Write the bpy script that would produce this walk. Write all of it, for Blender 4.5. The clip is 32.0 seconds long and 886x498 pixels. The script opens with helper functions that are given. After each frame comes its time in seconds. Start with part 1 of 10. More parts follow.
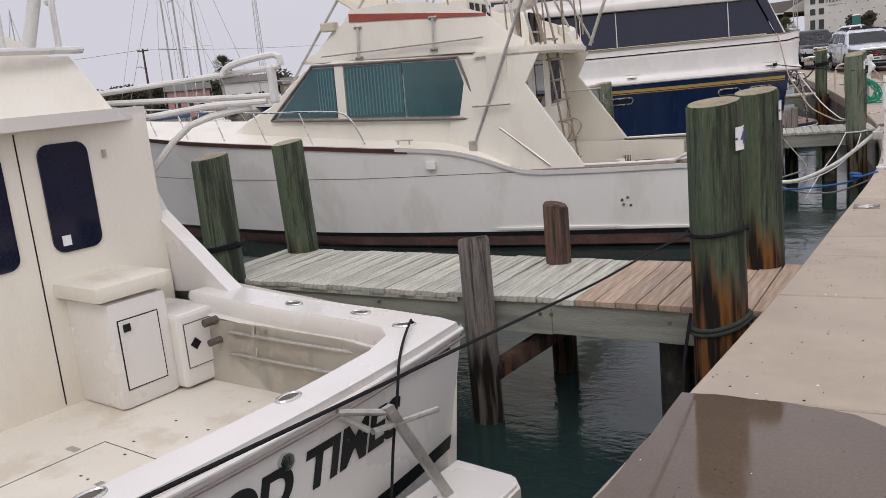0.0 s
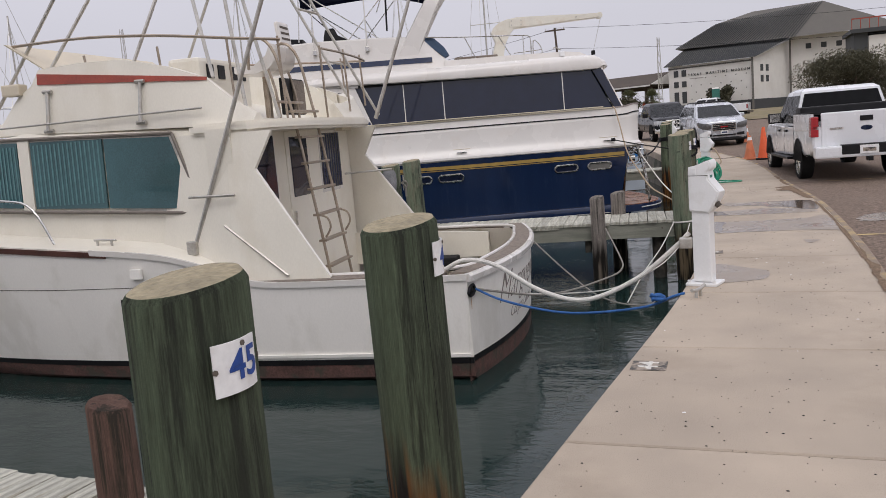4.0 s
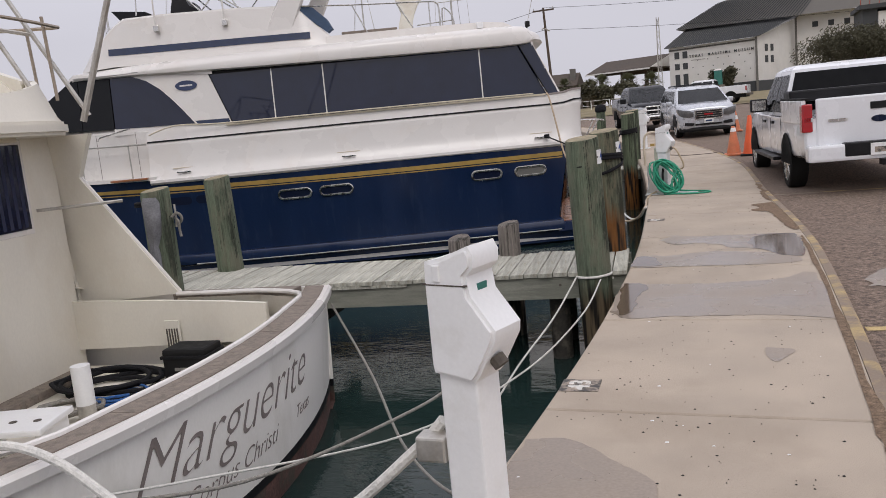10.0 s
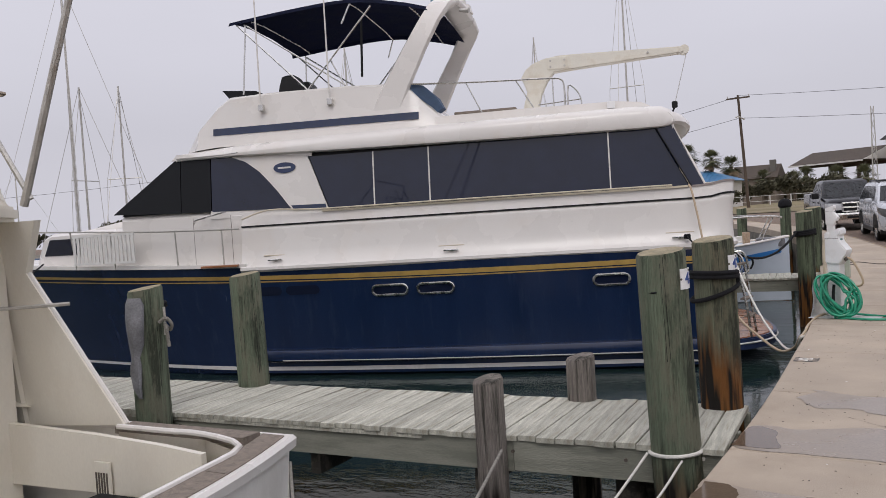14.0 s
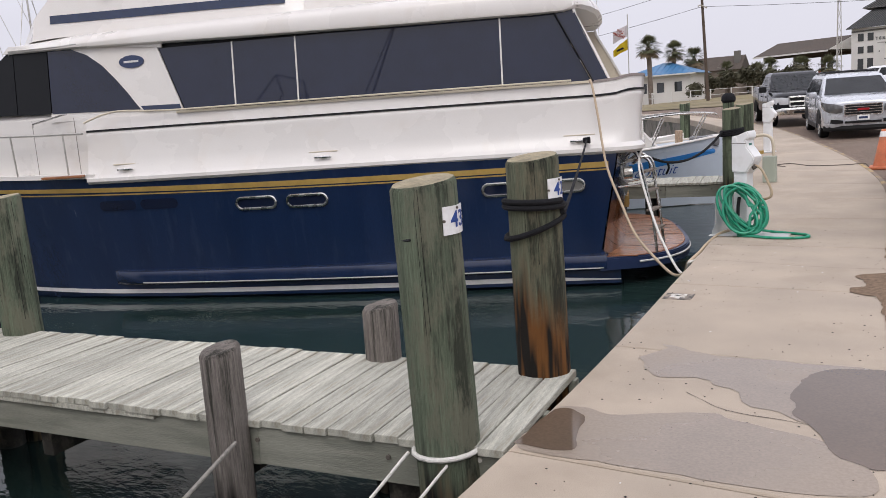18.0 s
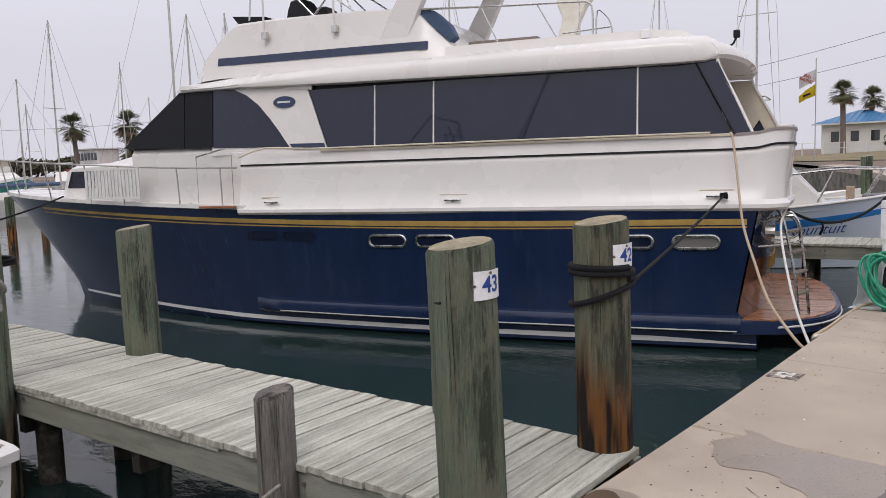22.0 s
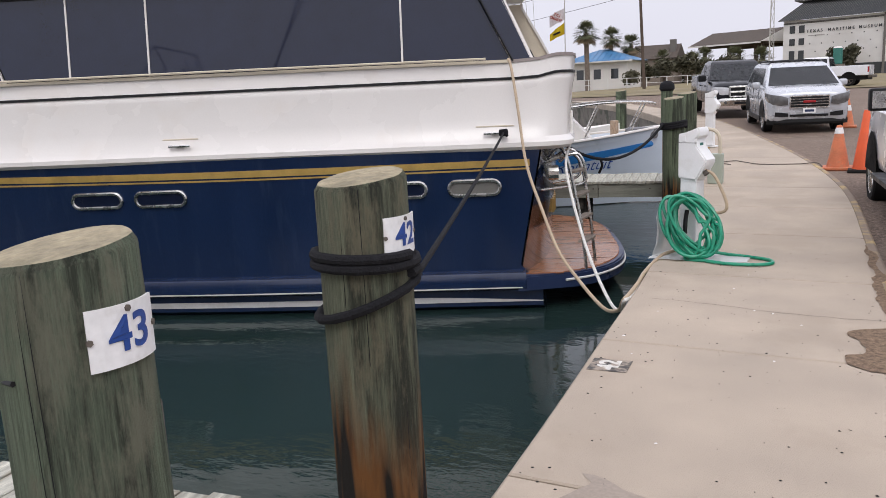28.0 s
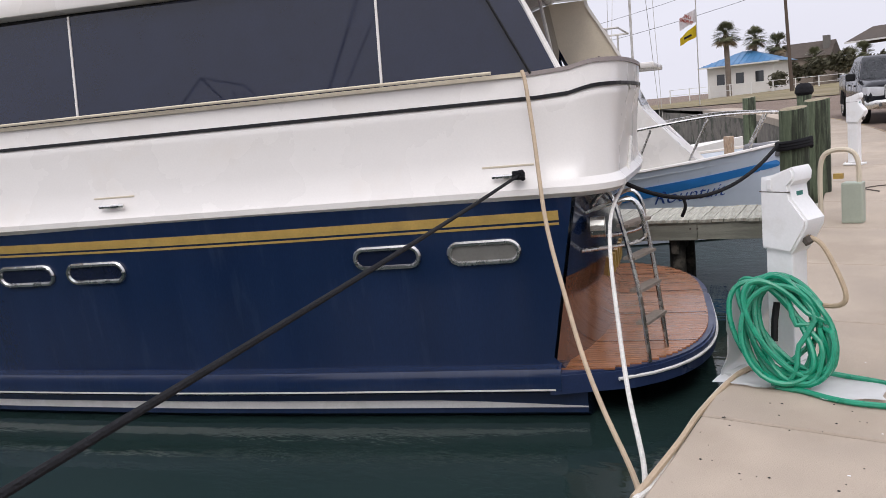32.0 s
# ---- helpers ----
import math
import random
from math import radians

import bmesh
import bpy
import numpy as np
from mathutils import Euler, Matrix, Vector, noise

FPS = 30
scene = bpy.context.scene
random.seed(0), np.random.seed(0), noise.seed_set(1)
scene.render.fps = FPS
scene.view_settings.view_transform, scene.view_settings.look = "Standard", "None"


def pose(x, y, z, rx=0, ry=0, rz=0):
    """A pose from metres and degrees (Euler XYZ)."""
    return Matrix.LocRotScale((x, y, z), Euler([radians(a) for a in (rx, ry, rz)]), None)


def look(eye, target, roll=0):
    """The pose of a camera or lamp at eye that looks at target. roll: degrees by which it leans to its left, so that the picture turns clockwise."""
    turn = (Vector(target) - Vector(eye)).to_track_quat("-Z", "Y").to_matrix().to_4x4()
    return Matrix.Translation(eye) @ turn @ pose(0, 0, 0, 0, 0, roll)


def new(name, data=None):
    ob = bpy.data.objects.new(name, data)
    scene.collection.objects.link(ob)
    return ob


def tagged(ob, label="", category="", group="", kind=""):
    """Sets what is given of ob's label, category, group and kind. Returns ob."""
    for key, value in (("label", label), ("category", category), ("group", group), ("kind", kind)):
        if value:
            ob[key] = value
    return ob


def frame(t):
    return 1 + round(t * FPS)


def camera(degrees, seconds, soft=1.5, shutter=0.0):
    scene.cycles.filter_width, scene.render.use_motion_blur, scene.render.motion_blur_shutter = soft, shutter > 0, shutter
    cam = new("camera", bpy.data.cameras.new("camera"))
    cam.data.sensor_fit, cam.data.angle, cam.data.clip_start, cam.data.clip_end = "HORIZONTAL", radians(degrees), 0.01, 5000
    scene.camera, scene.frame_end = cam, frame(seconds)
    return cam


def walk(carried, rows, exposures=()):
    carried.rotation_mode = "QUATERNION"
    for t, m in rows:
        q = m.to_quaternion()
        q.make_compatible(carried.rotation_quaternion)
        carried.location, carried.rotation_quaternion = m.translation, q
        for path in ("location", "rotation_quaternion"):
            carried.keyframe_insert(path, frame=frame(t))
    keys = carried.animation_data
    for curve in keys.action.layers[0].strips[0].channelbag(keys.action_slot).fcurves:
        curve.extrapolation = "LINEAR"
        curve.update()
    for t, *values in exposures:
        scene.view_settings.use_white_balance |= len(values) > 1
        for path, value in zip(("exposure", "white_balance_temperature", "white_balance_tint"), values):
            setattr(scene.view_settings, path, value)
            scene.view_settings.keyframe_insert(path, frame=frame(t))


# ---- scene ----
cam = camera(56.9, 32.0, 0.7)
PATH = [
    (0, (0.428, -4.891, 1.601), (-0.514, -3.174, 1.196), -5.5),
    (0.5, (0.428, -4.434, 1.571), (-0.344, -2.647, 1.115), -6.1),
    (1, (0.509, -4.02, 1.567), (-0.112, -2.183, 1.078), -6.5),
    (1.5, (0.597, -3.613, 1.608), (-0.101, -1.79, 1.169), -5.8),
    (2, (0.592, -3.145, 1.62), (-0.112, -1.32, 1.203), -5.4),
    (2.5, (0.71, -2.735, 1.613), (0.035, -0.89, 1.239), -5.1),
    (3, (0.812, -2.327, 1.641), (0.118, -0.481, 1.307), -5.0),
    (3.5, (0.826, -1.869, 1.657), (0.128, -0.017, 1.364), -4.6),
    (4, (0.948, -1.446, 1.645), (0.25, 0.407, 1.366), -4.7),
    (4.5, (1.049, -0.997, 1.622), (0.344, 0.853, 1.338), -4.6),
    (6.5, (1.438, 0.73, 1.64), (0.711, 2.571, 1.351), -4.8),
    (7, (1.455, 1.264, 1.65), (0.73, 3.105, 1.362), -5.0),
    (7.5, (1.371, 1.718, 1.649), (0.643, 3.558, 1.361), -5.0),
    (8, (1.448, 2.16, 1.622), (0.752, 4.011, 1.322), -5.5),
    (8.5, (1.504, 2.56, 1.659), (0.798, 4.407, 1.361), -5.5),
    (9, (1.446, 3.011, 1.671), (0.732, 4.855, 1.371), -5.5),
    (9.5, (1.523, 3.479, 1.64), (0.811, 5.324, 1.34), -5.5),
    (10, (1.573, 3.938, 1.64), (0.856, 5.779, 1.33), -5.5),
    (10.5, (1.568, 4.353, 1.687), (0.853, 6.198, 1.397), -5.3),
    (11, (1.686, 4.653, 1.745), (0.85, 6.464, 1.595), -3.6),
    (11.5, (1.688, 4.968, 1.688), (0.84, 6.773, 1.541), -3.5),
    (12, (1.643, 5.233, 1.705), (0.778, 7.031, 1.579), -3.9),
    (12.5, (1.716, 5.552, 1.676), (0.716, 7.284, 1.664), -4.1),
    (13, (1.808, 5.845, 1.654), (0.721, 7.523, 1.6), -3.7),
    (13.5, (1.804, 6.252, 1.634), (0.681, 7.906, 1.561), -3.6),
    (14, (1.878, 6.61, 1.631), (0.763, 8.269, 1.563), -3.6),
    (14.5, (1.913, 6.977, 1.639), (0.79, 8.629, 1.554), -3.7),
    (16.5, (1.86, 8.348, 1.676), (0.743, 10.001, 1.534), -3.3),
    (17, (1.915, 8.41, 1.713), (0.804, 10.065, 1.552), -3.2),
    (17.5, (2.075, 8.573, 1.695), (0.929, 10.191, 1.426), -4.0),
    (18, (2.194, 8.75, 1.651), (1.142, 10.42, 1.324), -4.0),
    (18.5, (2.285, 9.051, 1.699), (1.249, 10.727, 1.349), -3.3),
    (19, (2.431, 9.182, 1.721), (1.187, 10.723, 1.441), -2.1),
    (19.5, (2.593, 9.197, 1.732), (1.25, 10.66, 1.497), -1.7),
    (20, (2.671, 9.185, 1.744), (1.328, 10.649, 1.514), -1.8),
    (20.5, (2.665, 9.202, 1.735), (1.317, 10.661, 1.507), -1.7),
    (21, (2.657, 9.24, 1.742), (1.298, 10.69, 1.514), -2.0),
    (21.5, (2.652, 9.194, 1.728), (1.278, 10.632, 1.517), -1.7),
    (22, (2.668, 9.209, 1.738), (1.289, 10.641, 1.521), -1.9),
    (22.5, (2.643, 9.221, 1.728), (1.266, 10.655, 1.512), -1.8),
    (23, (2.644, 9.253, 1.732), (1.224, 10.65, 1.552), -2.2),
    (23.5, (2.63, 9.26, 1.717), (1.198, 10.644, 1.535), -2.2),
    (24, (2.515, 9.32, 1.706), (1.071, 10.686, 1.491), -2.5),
    (24.5, (2.375, 9.414, 1.686), (1.02, 10.859, 1.411), -2.8),
    (25, (2.261, 9.529, 1.653), (0.982, 11.032, 1.333), -2.7),
    (25.5, (2.193, 9.728, 1.659), (0.91, 11.229, 1.344), -2.6),
    (27.5, (1.647, 10.604, 1.675), (0.617, 12.292, 1.373), -2.9),
    (28, (1.59, 10.919, 1.631), (0.672, 12.656, 1.254), -2.6),
    (28.5, (1.53, 11.276, 1.654), (0.854, 13.116, 1.256), -3.0),
    (29, (1.521, 11.69, 1.675), (0.722, 13.478, 1.27), -3.3),
    (29.5, (1.434, 12.064, 1.651), (0.625, 13.849, 1.247), -3.4),
    (30, (1.421, 12.439, 1.64), (0.611, 14.223, 1.24), -3.3),
    (30.5, (1.434, 12.835, 1.659), (0.595, 14.606, 1.259), -4.1),
    (31, (1.36, 13.208, 1.644), (0.431, 14.941, 1.277), -4.9),
    (31.5, (1.303, 13.574, 1.646), (0.23, 15.23, 1.32), -5.4),
    (32, (1.392, 13.975, 1.661), (0.18, 15.534, 1.345), -5.5),
]
walk(cam, [(t, look(eye, aim, roll)) for t, eye, aim, roll in PATH], ((0, -.03, 6460, 10), (2, -.03, 6460, 10), (4, -.09, 6460, 10), (9, -.07, 6460, 10), (13, -.14, 6460, 10), (17, -.03, 6420, 10), (18, .22, 6420, 10), (19, .27, 6420, 10), (20, .08, 6420, 10), (24, .05, 6420, 10), (25, .25, 6420, 10), (28, .28, 6350, 10), (30, .29, 6350, 10), (32, .32, 6350, 10)))

# ---- world and light: overcast winter daylight ----
world = bpy.data.worlds.new("overcast_sky")
scene.world = world
world.use_nodes = True
wn, wl = world.node_tree.nodes, world.node_tree.links
sky = wn.new("ShaderNodeTexSky")
sky.sky_type = 'NISHITA'
sky.sun_disc = False
sky.sun_elevation, sky.sun_rotation = radians(48), radians(160)
sky.air_density, sky.dust_density, sky.ozone_density = 1.0, 6.0, 1.0
veil = wn.new("ShaderNodeMixRGB")
veil.inputs[0].default_value = 0.93
veil.inputs[2].default_value = (6.75, 6.6, 7.3, 1)
wl.new(sky.outputs[0], veil.inputs[1])
# thin cloud layer: faint large-scale unevenness
cloud = wn.new("ShaderNodeTexNoise")
cloud.inputs["Scale"].default_value = 2.2
cloud.inputs["Detail"].default_value = 5
wtc = wn.new("ShaderNodeTexCoord")
wmap = wn.new("ShaderNodeMapping")
wmap.inputs["Scale"].default_value = (1, 1, 3.0)
wl.new(wtc.outputs["Generated"], wmap.inputs[0])
wl.new(wmap.outputs[0], cloud.inputs["Vector"])
cramp = wn.new("ShaderNodeMapRange")
cramp.inputs[3].default_value, cramp.inputs[4].default_value = 0.93, 1.07
wl.new(cloud.outputs[0], cramp.inputs[0])
cmul = wn.new("ShaderNodeMixRGB")
cmul.blend_type = 'MULTIPLY'
cmul.inputs[0].default_value = 1.0
wl.new(veil.outputs[0], cmul.inputs[1])
wl.new(cramp.outputs[0], cmul.inputs[2])
# overcast sky: brighter overhead than at the horizon
wsep = wn.new("ShaderNodeSeparateXYZ")
wl.new(wtc.outputs["Generated"], wsep.inputs[0])
wgr = wn.new("ShaderNodeMapRange")
wgr.inputs[1].default_value, wgr.inputs[2].default_value = 0.12, 1.0
wgr.inputs[3].default_value, wgr.inputs[4].default_value = 1.0, 1.8
wl.new(wsep.outputs[2], wgr.inputs[0])
zen = wn.new("ShaderNodeMixRGB")
zen.blend_type = 'MULTIPLY'
zen.inputs[0].default_value = 1.0
wl.new(cmul.outputs[0], zen.inputs[1])
wl.new(wgr.outputs[0], zen.inputs[2])
wl.new(zen.outputs[0], wn["Background"].inputs[0])
wn["Background"].inputs[1].default_value = 0.104

sun_data = bpy.data.lights.new("sun", 'SUN')
sun_data.energy, sun_data.angle, sun_data.color = 0.7, radians(25), (1.0, 0.97, 0.93)
sun = new("sun", sun_data)
sun.matrix_world = pose(0, 0, 40, 40, 0, 30)

# ---- helpers ----
def part(name, bm, material, parent=None, label="", smooth=False, kind="", category="", group=""):
    """One mesh object from a bmesh, under a thing or part."""
    me = bpy.data.meshes.new(name)
    if smooth:
        for f in bm.faces:
            f.smooth = True
    bm.normal_update()
    bm.to_mesh(me)
    bm.free()
    for m in (material if isinstance(material, (list, tuple)) else [material]):
        me.materials.append(m)
    if smooth:
        me.set_sharp_from_angle(angle=radians(38))
    ob = new(name, me)
    ob.parent = parent
    tagged(ob, label, category, group, kind)
    return ob


def thing(name, m, label, category, group="", kind=""):
    ob = new(name)
    ob.matrix_basis = m
    ob.empty_display_size = 0.2
    return tagged(ob, label, category, group, kind)


def box(bm, x0, x1, y0, y1, z0, z1, bevel=0.0, m=None):
    """An axis-aligned box, edges bevelled."""
    r = bmesh.ops.create_cube(bm, size=1.0)
    for v in r["verts"]:
        v.co = Vector((x0 + (v.co.x + .5) * (x1 - x0), y0 + (v.co.y + .5) * (y1 - y0), z0 + (v.co.z + .5) * (z1 - z0)))
    if m is not None:
        bmesh.ops.transform(bm, matrix=m, verts=r["verts"])
    if bevel:
        edges = list({e for v in r["verts"] for e in v.link_edges})
        bmesh.ops.bevel(bm, geom=edges, offset=bevel, segments=2, affect='EDGES', profile=.6)
    return bm


def boxed(*a, **k):
    return box(bmesh.new(), *a, **k)


def loft(bm, rings, closed=True, cap0=True, cap1=True, flip=False):
    """Skin a list of rings of equal length."""
    vs = [[bm.verts.new(p) for p in r] for r in rings]
    n = len(rings[0])
    for a, b in zip(vs[:-1], vs[1:]):
        for i in range(n if closed else n - 1):
            j = (i + 1) % n
            q = (a[i], a[j], b[j], b[i])
            bm.faces.new(q[::-1] if flip else q)
    if closed and n > 2:
        if cap0:
            bm.faces.new(vs[0] if flip else vs[0][::-1])
        if cap1:
            bm.faces.new(vs[-1][::-1] if flip else vs[-1])
    return bm


def smooth_path(pts, sub=6):
    """A Catmull-Rom curve through the points."""
    p = [Vector(q) for q in pts]
    if len(p) < 3 or sub < 2:
        return p
    out = []
    for i in range(len(p) - 1):
        a, b, c, d = p[max(i - 1, 0)], p[i], p[i + 1], p[min(i + 2, len(p) - 1)]
        for k in range(sub):
            t = k / sub
            out.append(.5 * ((2 * b) + (c - a) * t + (2 * a - 5 * b + 4 * c - d) * t * t + (3 * b - a - 3 * c + d) * t ** 3))
    return out + [p[-1]]


def tube(bm, pts, r, n=8, sub=0, r1=None):
    """A round bar along the points."""
    p = smooth_path(pts, sub) if sub else [Vector(q) for q in pts]
    rings, side = [], None
    for i, q in enumerate(p):
        d = (p[min(i + 1, len(p) - 1)] - p[max(i - 1, 0)]).normalized()
        if side is None:
            side = d.orthogonal().normalized()
        side = (side - d * side.dot(d)).normalized()
        up = d.cross(side)
        rr = r if r1 is None else r + (r1 - r) * i / (len(p) - 1)
        rings.append([q + rr * (math.cos(2 * math.pi * k / n) * side + math.sin(2 * math.pi * k / n) * up) for k in range(n)])
    return loft(bm, rings)


def tubed(*a, **k):
    return tube(bmesh.new(), *a, **k)


def prism(bm, outline, a, b, axis="y", holes=None):
    """A flat outline of (p, q) pairs pushed from a to b along an axis."""
    def at(p, q, s):
        return {"y": (p, s, q), "x": (s, p, q), "z": (p, q, s)}[axis]
    va = [bm.verts.new(at(p, q, a)) for p, q in outline]
    vb = [bm.verts.new(at(p, q, b)) for p, q in outline]
    n = len(outline)
    bm.faces.new(va)
    bm.faces.new(vb[::-1])
    for i in range(n):
        j = (i + 1) % n
        bm.faces.new((va[j], va[i], vb[i], vb[j]))
    bmesh.ops.recalc_face_normals(bm, faces=bm.faces[:])
    return bm


def curve_at(table, s):
    """Smooth interpolation in a table of (s, value) pairs."""
    xs = [a for a, _ in table]
    ys = [b for _, b in table]
    if s <= xs[0]:
        k = (ys[1] - ys[0]) / (xs[1] - xs[0])
        return ys[0] + (s - xs[0]) * k
    if s >= xs[-1]:
        k = (ys[-1] - ys[-2]) / (xs[-1] - xs[-2])
        return ys[-1] + (s - xs[-1]) * k
    i = max(j for j in range(len(xs) - 1) if xs[j] <= s)

    def slope(j):
        a, b = max(j - 1, 0), min(j + 1, len(xs) - 1)
        return (ys[b] - ys[a]) / (xs[b] - xs[a])
    h = xs[i + 1] - xs[i]
    t = (s - xs[i]) / h
    m0, m1 = slope(i) * h, slope(i + 1) * h
    return (2 * t ** 3 - 3 * t * t + 1) * ys[i] + (t ** 3 - 2 * t * t + t) * m0 + (3 * t * t - 2 * t ** 3) * ys[i + 1] + (t ** 3 - t * t) * m1


def lettering(text, size, material, name="lettering", parent=None, m=None, extrude=0.002, shear=0.0, align='CENTER', bold=0.0):
    """Raised letters in the built-in font, as a mesh in the XY plane of m."""
    cu = bpy.data.curves.new(name, 'FONT')
    cu.body, cu.size, cu.extrude, cu.shear, cu.align_x, cu.align_y, cu.offset = text, size, extrude, shear, align, 'CENTER', bold
    tmp = bpy.data.objects.new(name, cu)
    scene.collection.objects.link(tmp)
    me = bpy.data.meshes.new_from_object(tmp.evaluated_get(bpy.context.evaluated_depsgraph_get()))
    bpy.data.objects.remove(tmp)
    me.materials.clear()
    me.materials.append(material)
    ob = new(name, me)
    ob.parent = parent
    if m is not None:
        ob.matrix_basis = m
    return ob

# ---- materials ----
def material(name, base, rough=0.5, metal=0.0, vary=0.12, scale=8.0, grain=0.0, grain_scale=60.0, stretch=(1, 1, 1), stain=None, stain_amount=0.5,
             stain_scale=2.0, stain_edge=(0.52, 0.62), coat=0.0, spec=0.5, piece=0.0, rough_vary=0.1, coords="Object", bump_dist=0.01):
    """Colour that varies at two scales, optional stains, grain in the relief, and a shift from piece to piece."""
    m = bpy.data.materials.new(name)
    m.use_nodes = True
    nt = m.node_tree
    b = nt.nodes["Principled BSDF"]
    N, L = nt.nodes.new, nt.links.new
    tc = N("ShaderNodeTexCoord")
    mp = N("ShaderNodeMapping")
    mp.inputs["Scale"].default_value = stretch
    L(tc.outputs[coords], mp.inputs[0])
    big = N("ShaderNodeTexNoise")
    big.inputs["Scale"].default_value, big.inputs["Detail"].default_value = scale, 6
    L(mp.outputs[0], big.inputs["Vector"])
    fine = N("ShaderNodeTexNoise")
    fine.inputs["Scale"].default_value, fine.inputs["Detail"].default_value = grain_scale, 4
    L(mp.outputs[0], fine.inputs["Vector"])
    mr = N("ShaderNodeMapRange")
    mr.inputs[1].default_value, mr.inputs[2].default_value = 0.3, 0.7
    mr.inputs[3].default_value, mr.inputs[4].default_value = 1 - vary, 1 + vary
    L(big.outputs[0], mr.inputs[0])
    mf = N("ShaderNodeMapRange")
    mf.inputs[1].default_value, mf.inputs[2].default_value = 0.3, 0.7
    mf.inputs[3].default_value, mf.inputs[4].default_value = 1 - vary * .7, 1 + vary * .7
    L(fine.outputs[0], mf.inputs[0])
    mul = N("ShaderNodeMath")
    mul.operation = 'MULTIPLY'
    L(mr.outputs[0], mul.inputs[0])
    L(mf.outputs[0], mul.inputs[1])
    val = mul.outputs[0]
    if piece:
        oi = N("ShaderNodeObjectInfo")
        pr = N("ShaderNodeMapRange")
        pr.inputs[3].default_value, pr.inputs[4].default_value = 1 - piece, 1 + piece
        L(oi.outputs["Random"], pr.inputs[0])
        m2 = N("ShaderNodeMath")
        m2.operation = 'MULTIPLY'
        L(val, m2.inputs[0])
        L(pr.outputs[0], m2.inputs[1])
        val = m2.outputs[0]
    col = N("ShaderNodeMixRGB")
    col.blend_type = 'MULTIPLY'
    col.inputs[0].default_value = 1.0
    col.inputs[1].default_value = (*base, 1)
    L(val, col.inputs[2])
    out = col.outputs[0]
    if stain:
        sn = N("ShaderNodeTexNoise")
        sn.inputs["Scale"].default_value, sn.inputs["Detail"].default_value = stain_scale, 7
        sn.inputs["Roughness"].default_value = 0.62
        L(mp.outputs[0], sn.inputs["Vector"])
        sr = N("ShaderNodeMapRange")
        sr.inputs[1].default_value, sr.inputs[2].default_value = stain_edge
        sr.inputs[4].default_value = stain_amount
        L(sn.outputs[0], sr.inputs[0])
        mx = N("ShaderNodeMixRGB")
        L(sr.outputs[0], mx.inputs[0])
        L(out, mx.inputs[1])
        mx.inputs[2].default_value = (*stain, 1)
        out = mx.outputs[0]
    L(out, b.inputs["Base Color"])
    rr = N("ShaderNodeMapRange")
    rr.inputs[1].default_value, rr.inputs[2].default_value = 0.3, 0.7
    rr.inputs[3].default_value, rr.inputs[4].default_value = max(rough - rough_vary, 0.02), min(rough + rough_vary, 1)
    L(big.outputs[0], rr.inputs[0])
    L(rr.outputs[0], b.inputs["Roughness"])
    b.inputs["Metallic"].default_value = metal
    b.inputs["Specular IOR Level"].default_value = spec
    b.inputs["Coat Weight"].default_value = coat
    b.inputs["Coat Roughness"].default_value = 0.08
    if grain:
        bp = N("ShaderNodeBump")
        bp.inputs["Strength"].default_value, bp.inputs["Distance"].default_value = grain, bump_dist
        L(fine.outputs[0], bp.inputs["Height"])
        L(bp.outputs[0], b.inputs["Normal"])
    return m


M = {}
M["concrete"] = material("sidewalk_concrete", (0.41, 0.342, 0.268), 0.85, vary=0.13, scale=1.3, grain=0.4, grain_scale=170, stain=(0.325, 0.265, 0.20), stain_amount=0.5, stain_scale=0.7, piece=0.05)
M["quay_wall"] = material("quay_wall_concrete", (0.20, 0.18, 0.15), 0.9, vary=0.25, scale=2.0, grain=0.6, grain_scale=30, stain=(0.05, 0.06, 0.04), stain_amount=0.8, stain_scale=1.2)
M["wet"] = material("wet_concrete", (0.275, 0.225, 0.178), 0.30, vary=0.15, scale=1.2, grain=0.08, grain_scale=60, rough_vary=0.22, spec=0.35)
M["wet_deep"] = material("standing_water_on_concrete", (0.115, 0.082, 0.058), 0.07, vary=0.15, scale=1.2, grain=0.02, grain_scale=60, rough_vary=0.05, spec=0.4)
M["blind_grey"] = material("grey_porthole_blind", (0.17, 0.165, 0.15), 0.15, vary=.08, scale=6, coat=.4)
M["asphalt"] = material("asphalt", (0.19, 0.143, 0.112), 0.92, spec=0.2, vary=0.55, scale=24, grain=1.0, grain_scale=90, stain=(0.22, 0.175, 0.14), stain_amount=0.5, stain_scale=0.3)
M["yellow"] = material("worn_yellow_paint", (0.42, 0.31, 0.145), 0.8, vary=0.25, scale=6, grain=0.3, grain_scale=80, stain=(0.22, 0.17, 0.13), stain_amount=0.95, stain_scale=1.9, stain_edge=(0.40, 0.52))
M["kerb"] = material("kerb_concrete", (0.36, 0.30, 0.23), 0.9, vary=0.15, scale=3, grain=0.4, grain_scale=60)
M["deck"] = material("weathered_deck_board", (0.445, 0.436, 0.37), 0.88, vary=0.36, scale=4, grain=0.6, grain_scale=50, stretch=(7, 0.6, 3), stain=(0.25, 0.225, 0.17), stain_amount=0.75, stain_scale=2.0, piece=0.16, spec=0.25)
M["deck_brown"] = material("newer_brown_deck_board", (0.37, 0.27, 0.19), 0.8, vary=0.3, scale=5, grain=0.6, grain_scale=50, stretch=(7, 0.6, 3), stain=(0.42, 0.375, 0.31), stain_amount=0.8, stain_scale=1.6, piece=0.2)
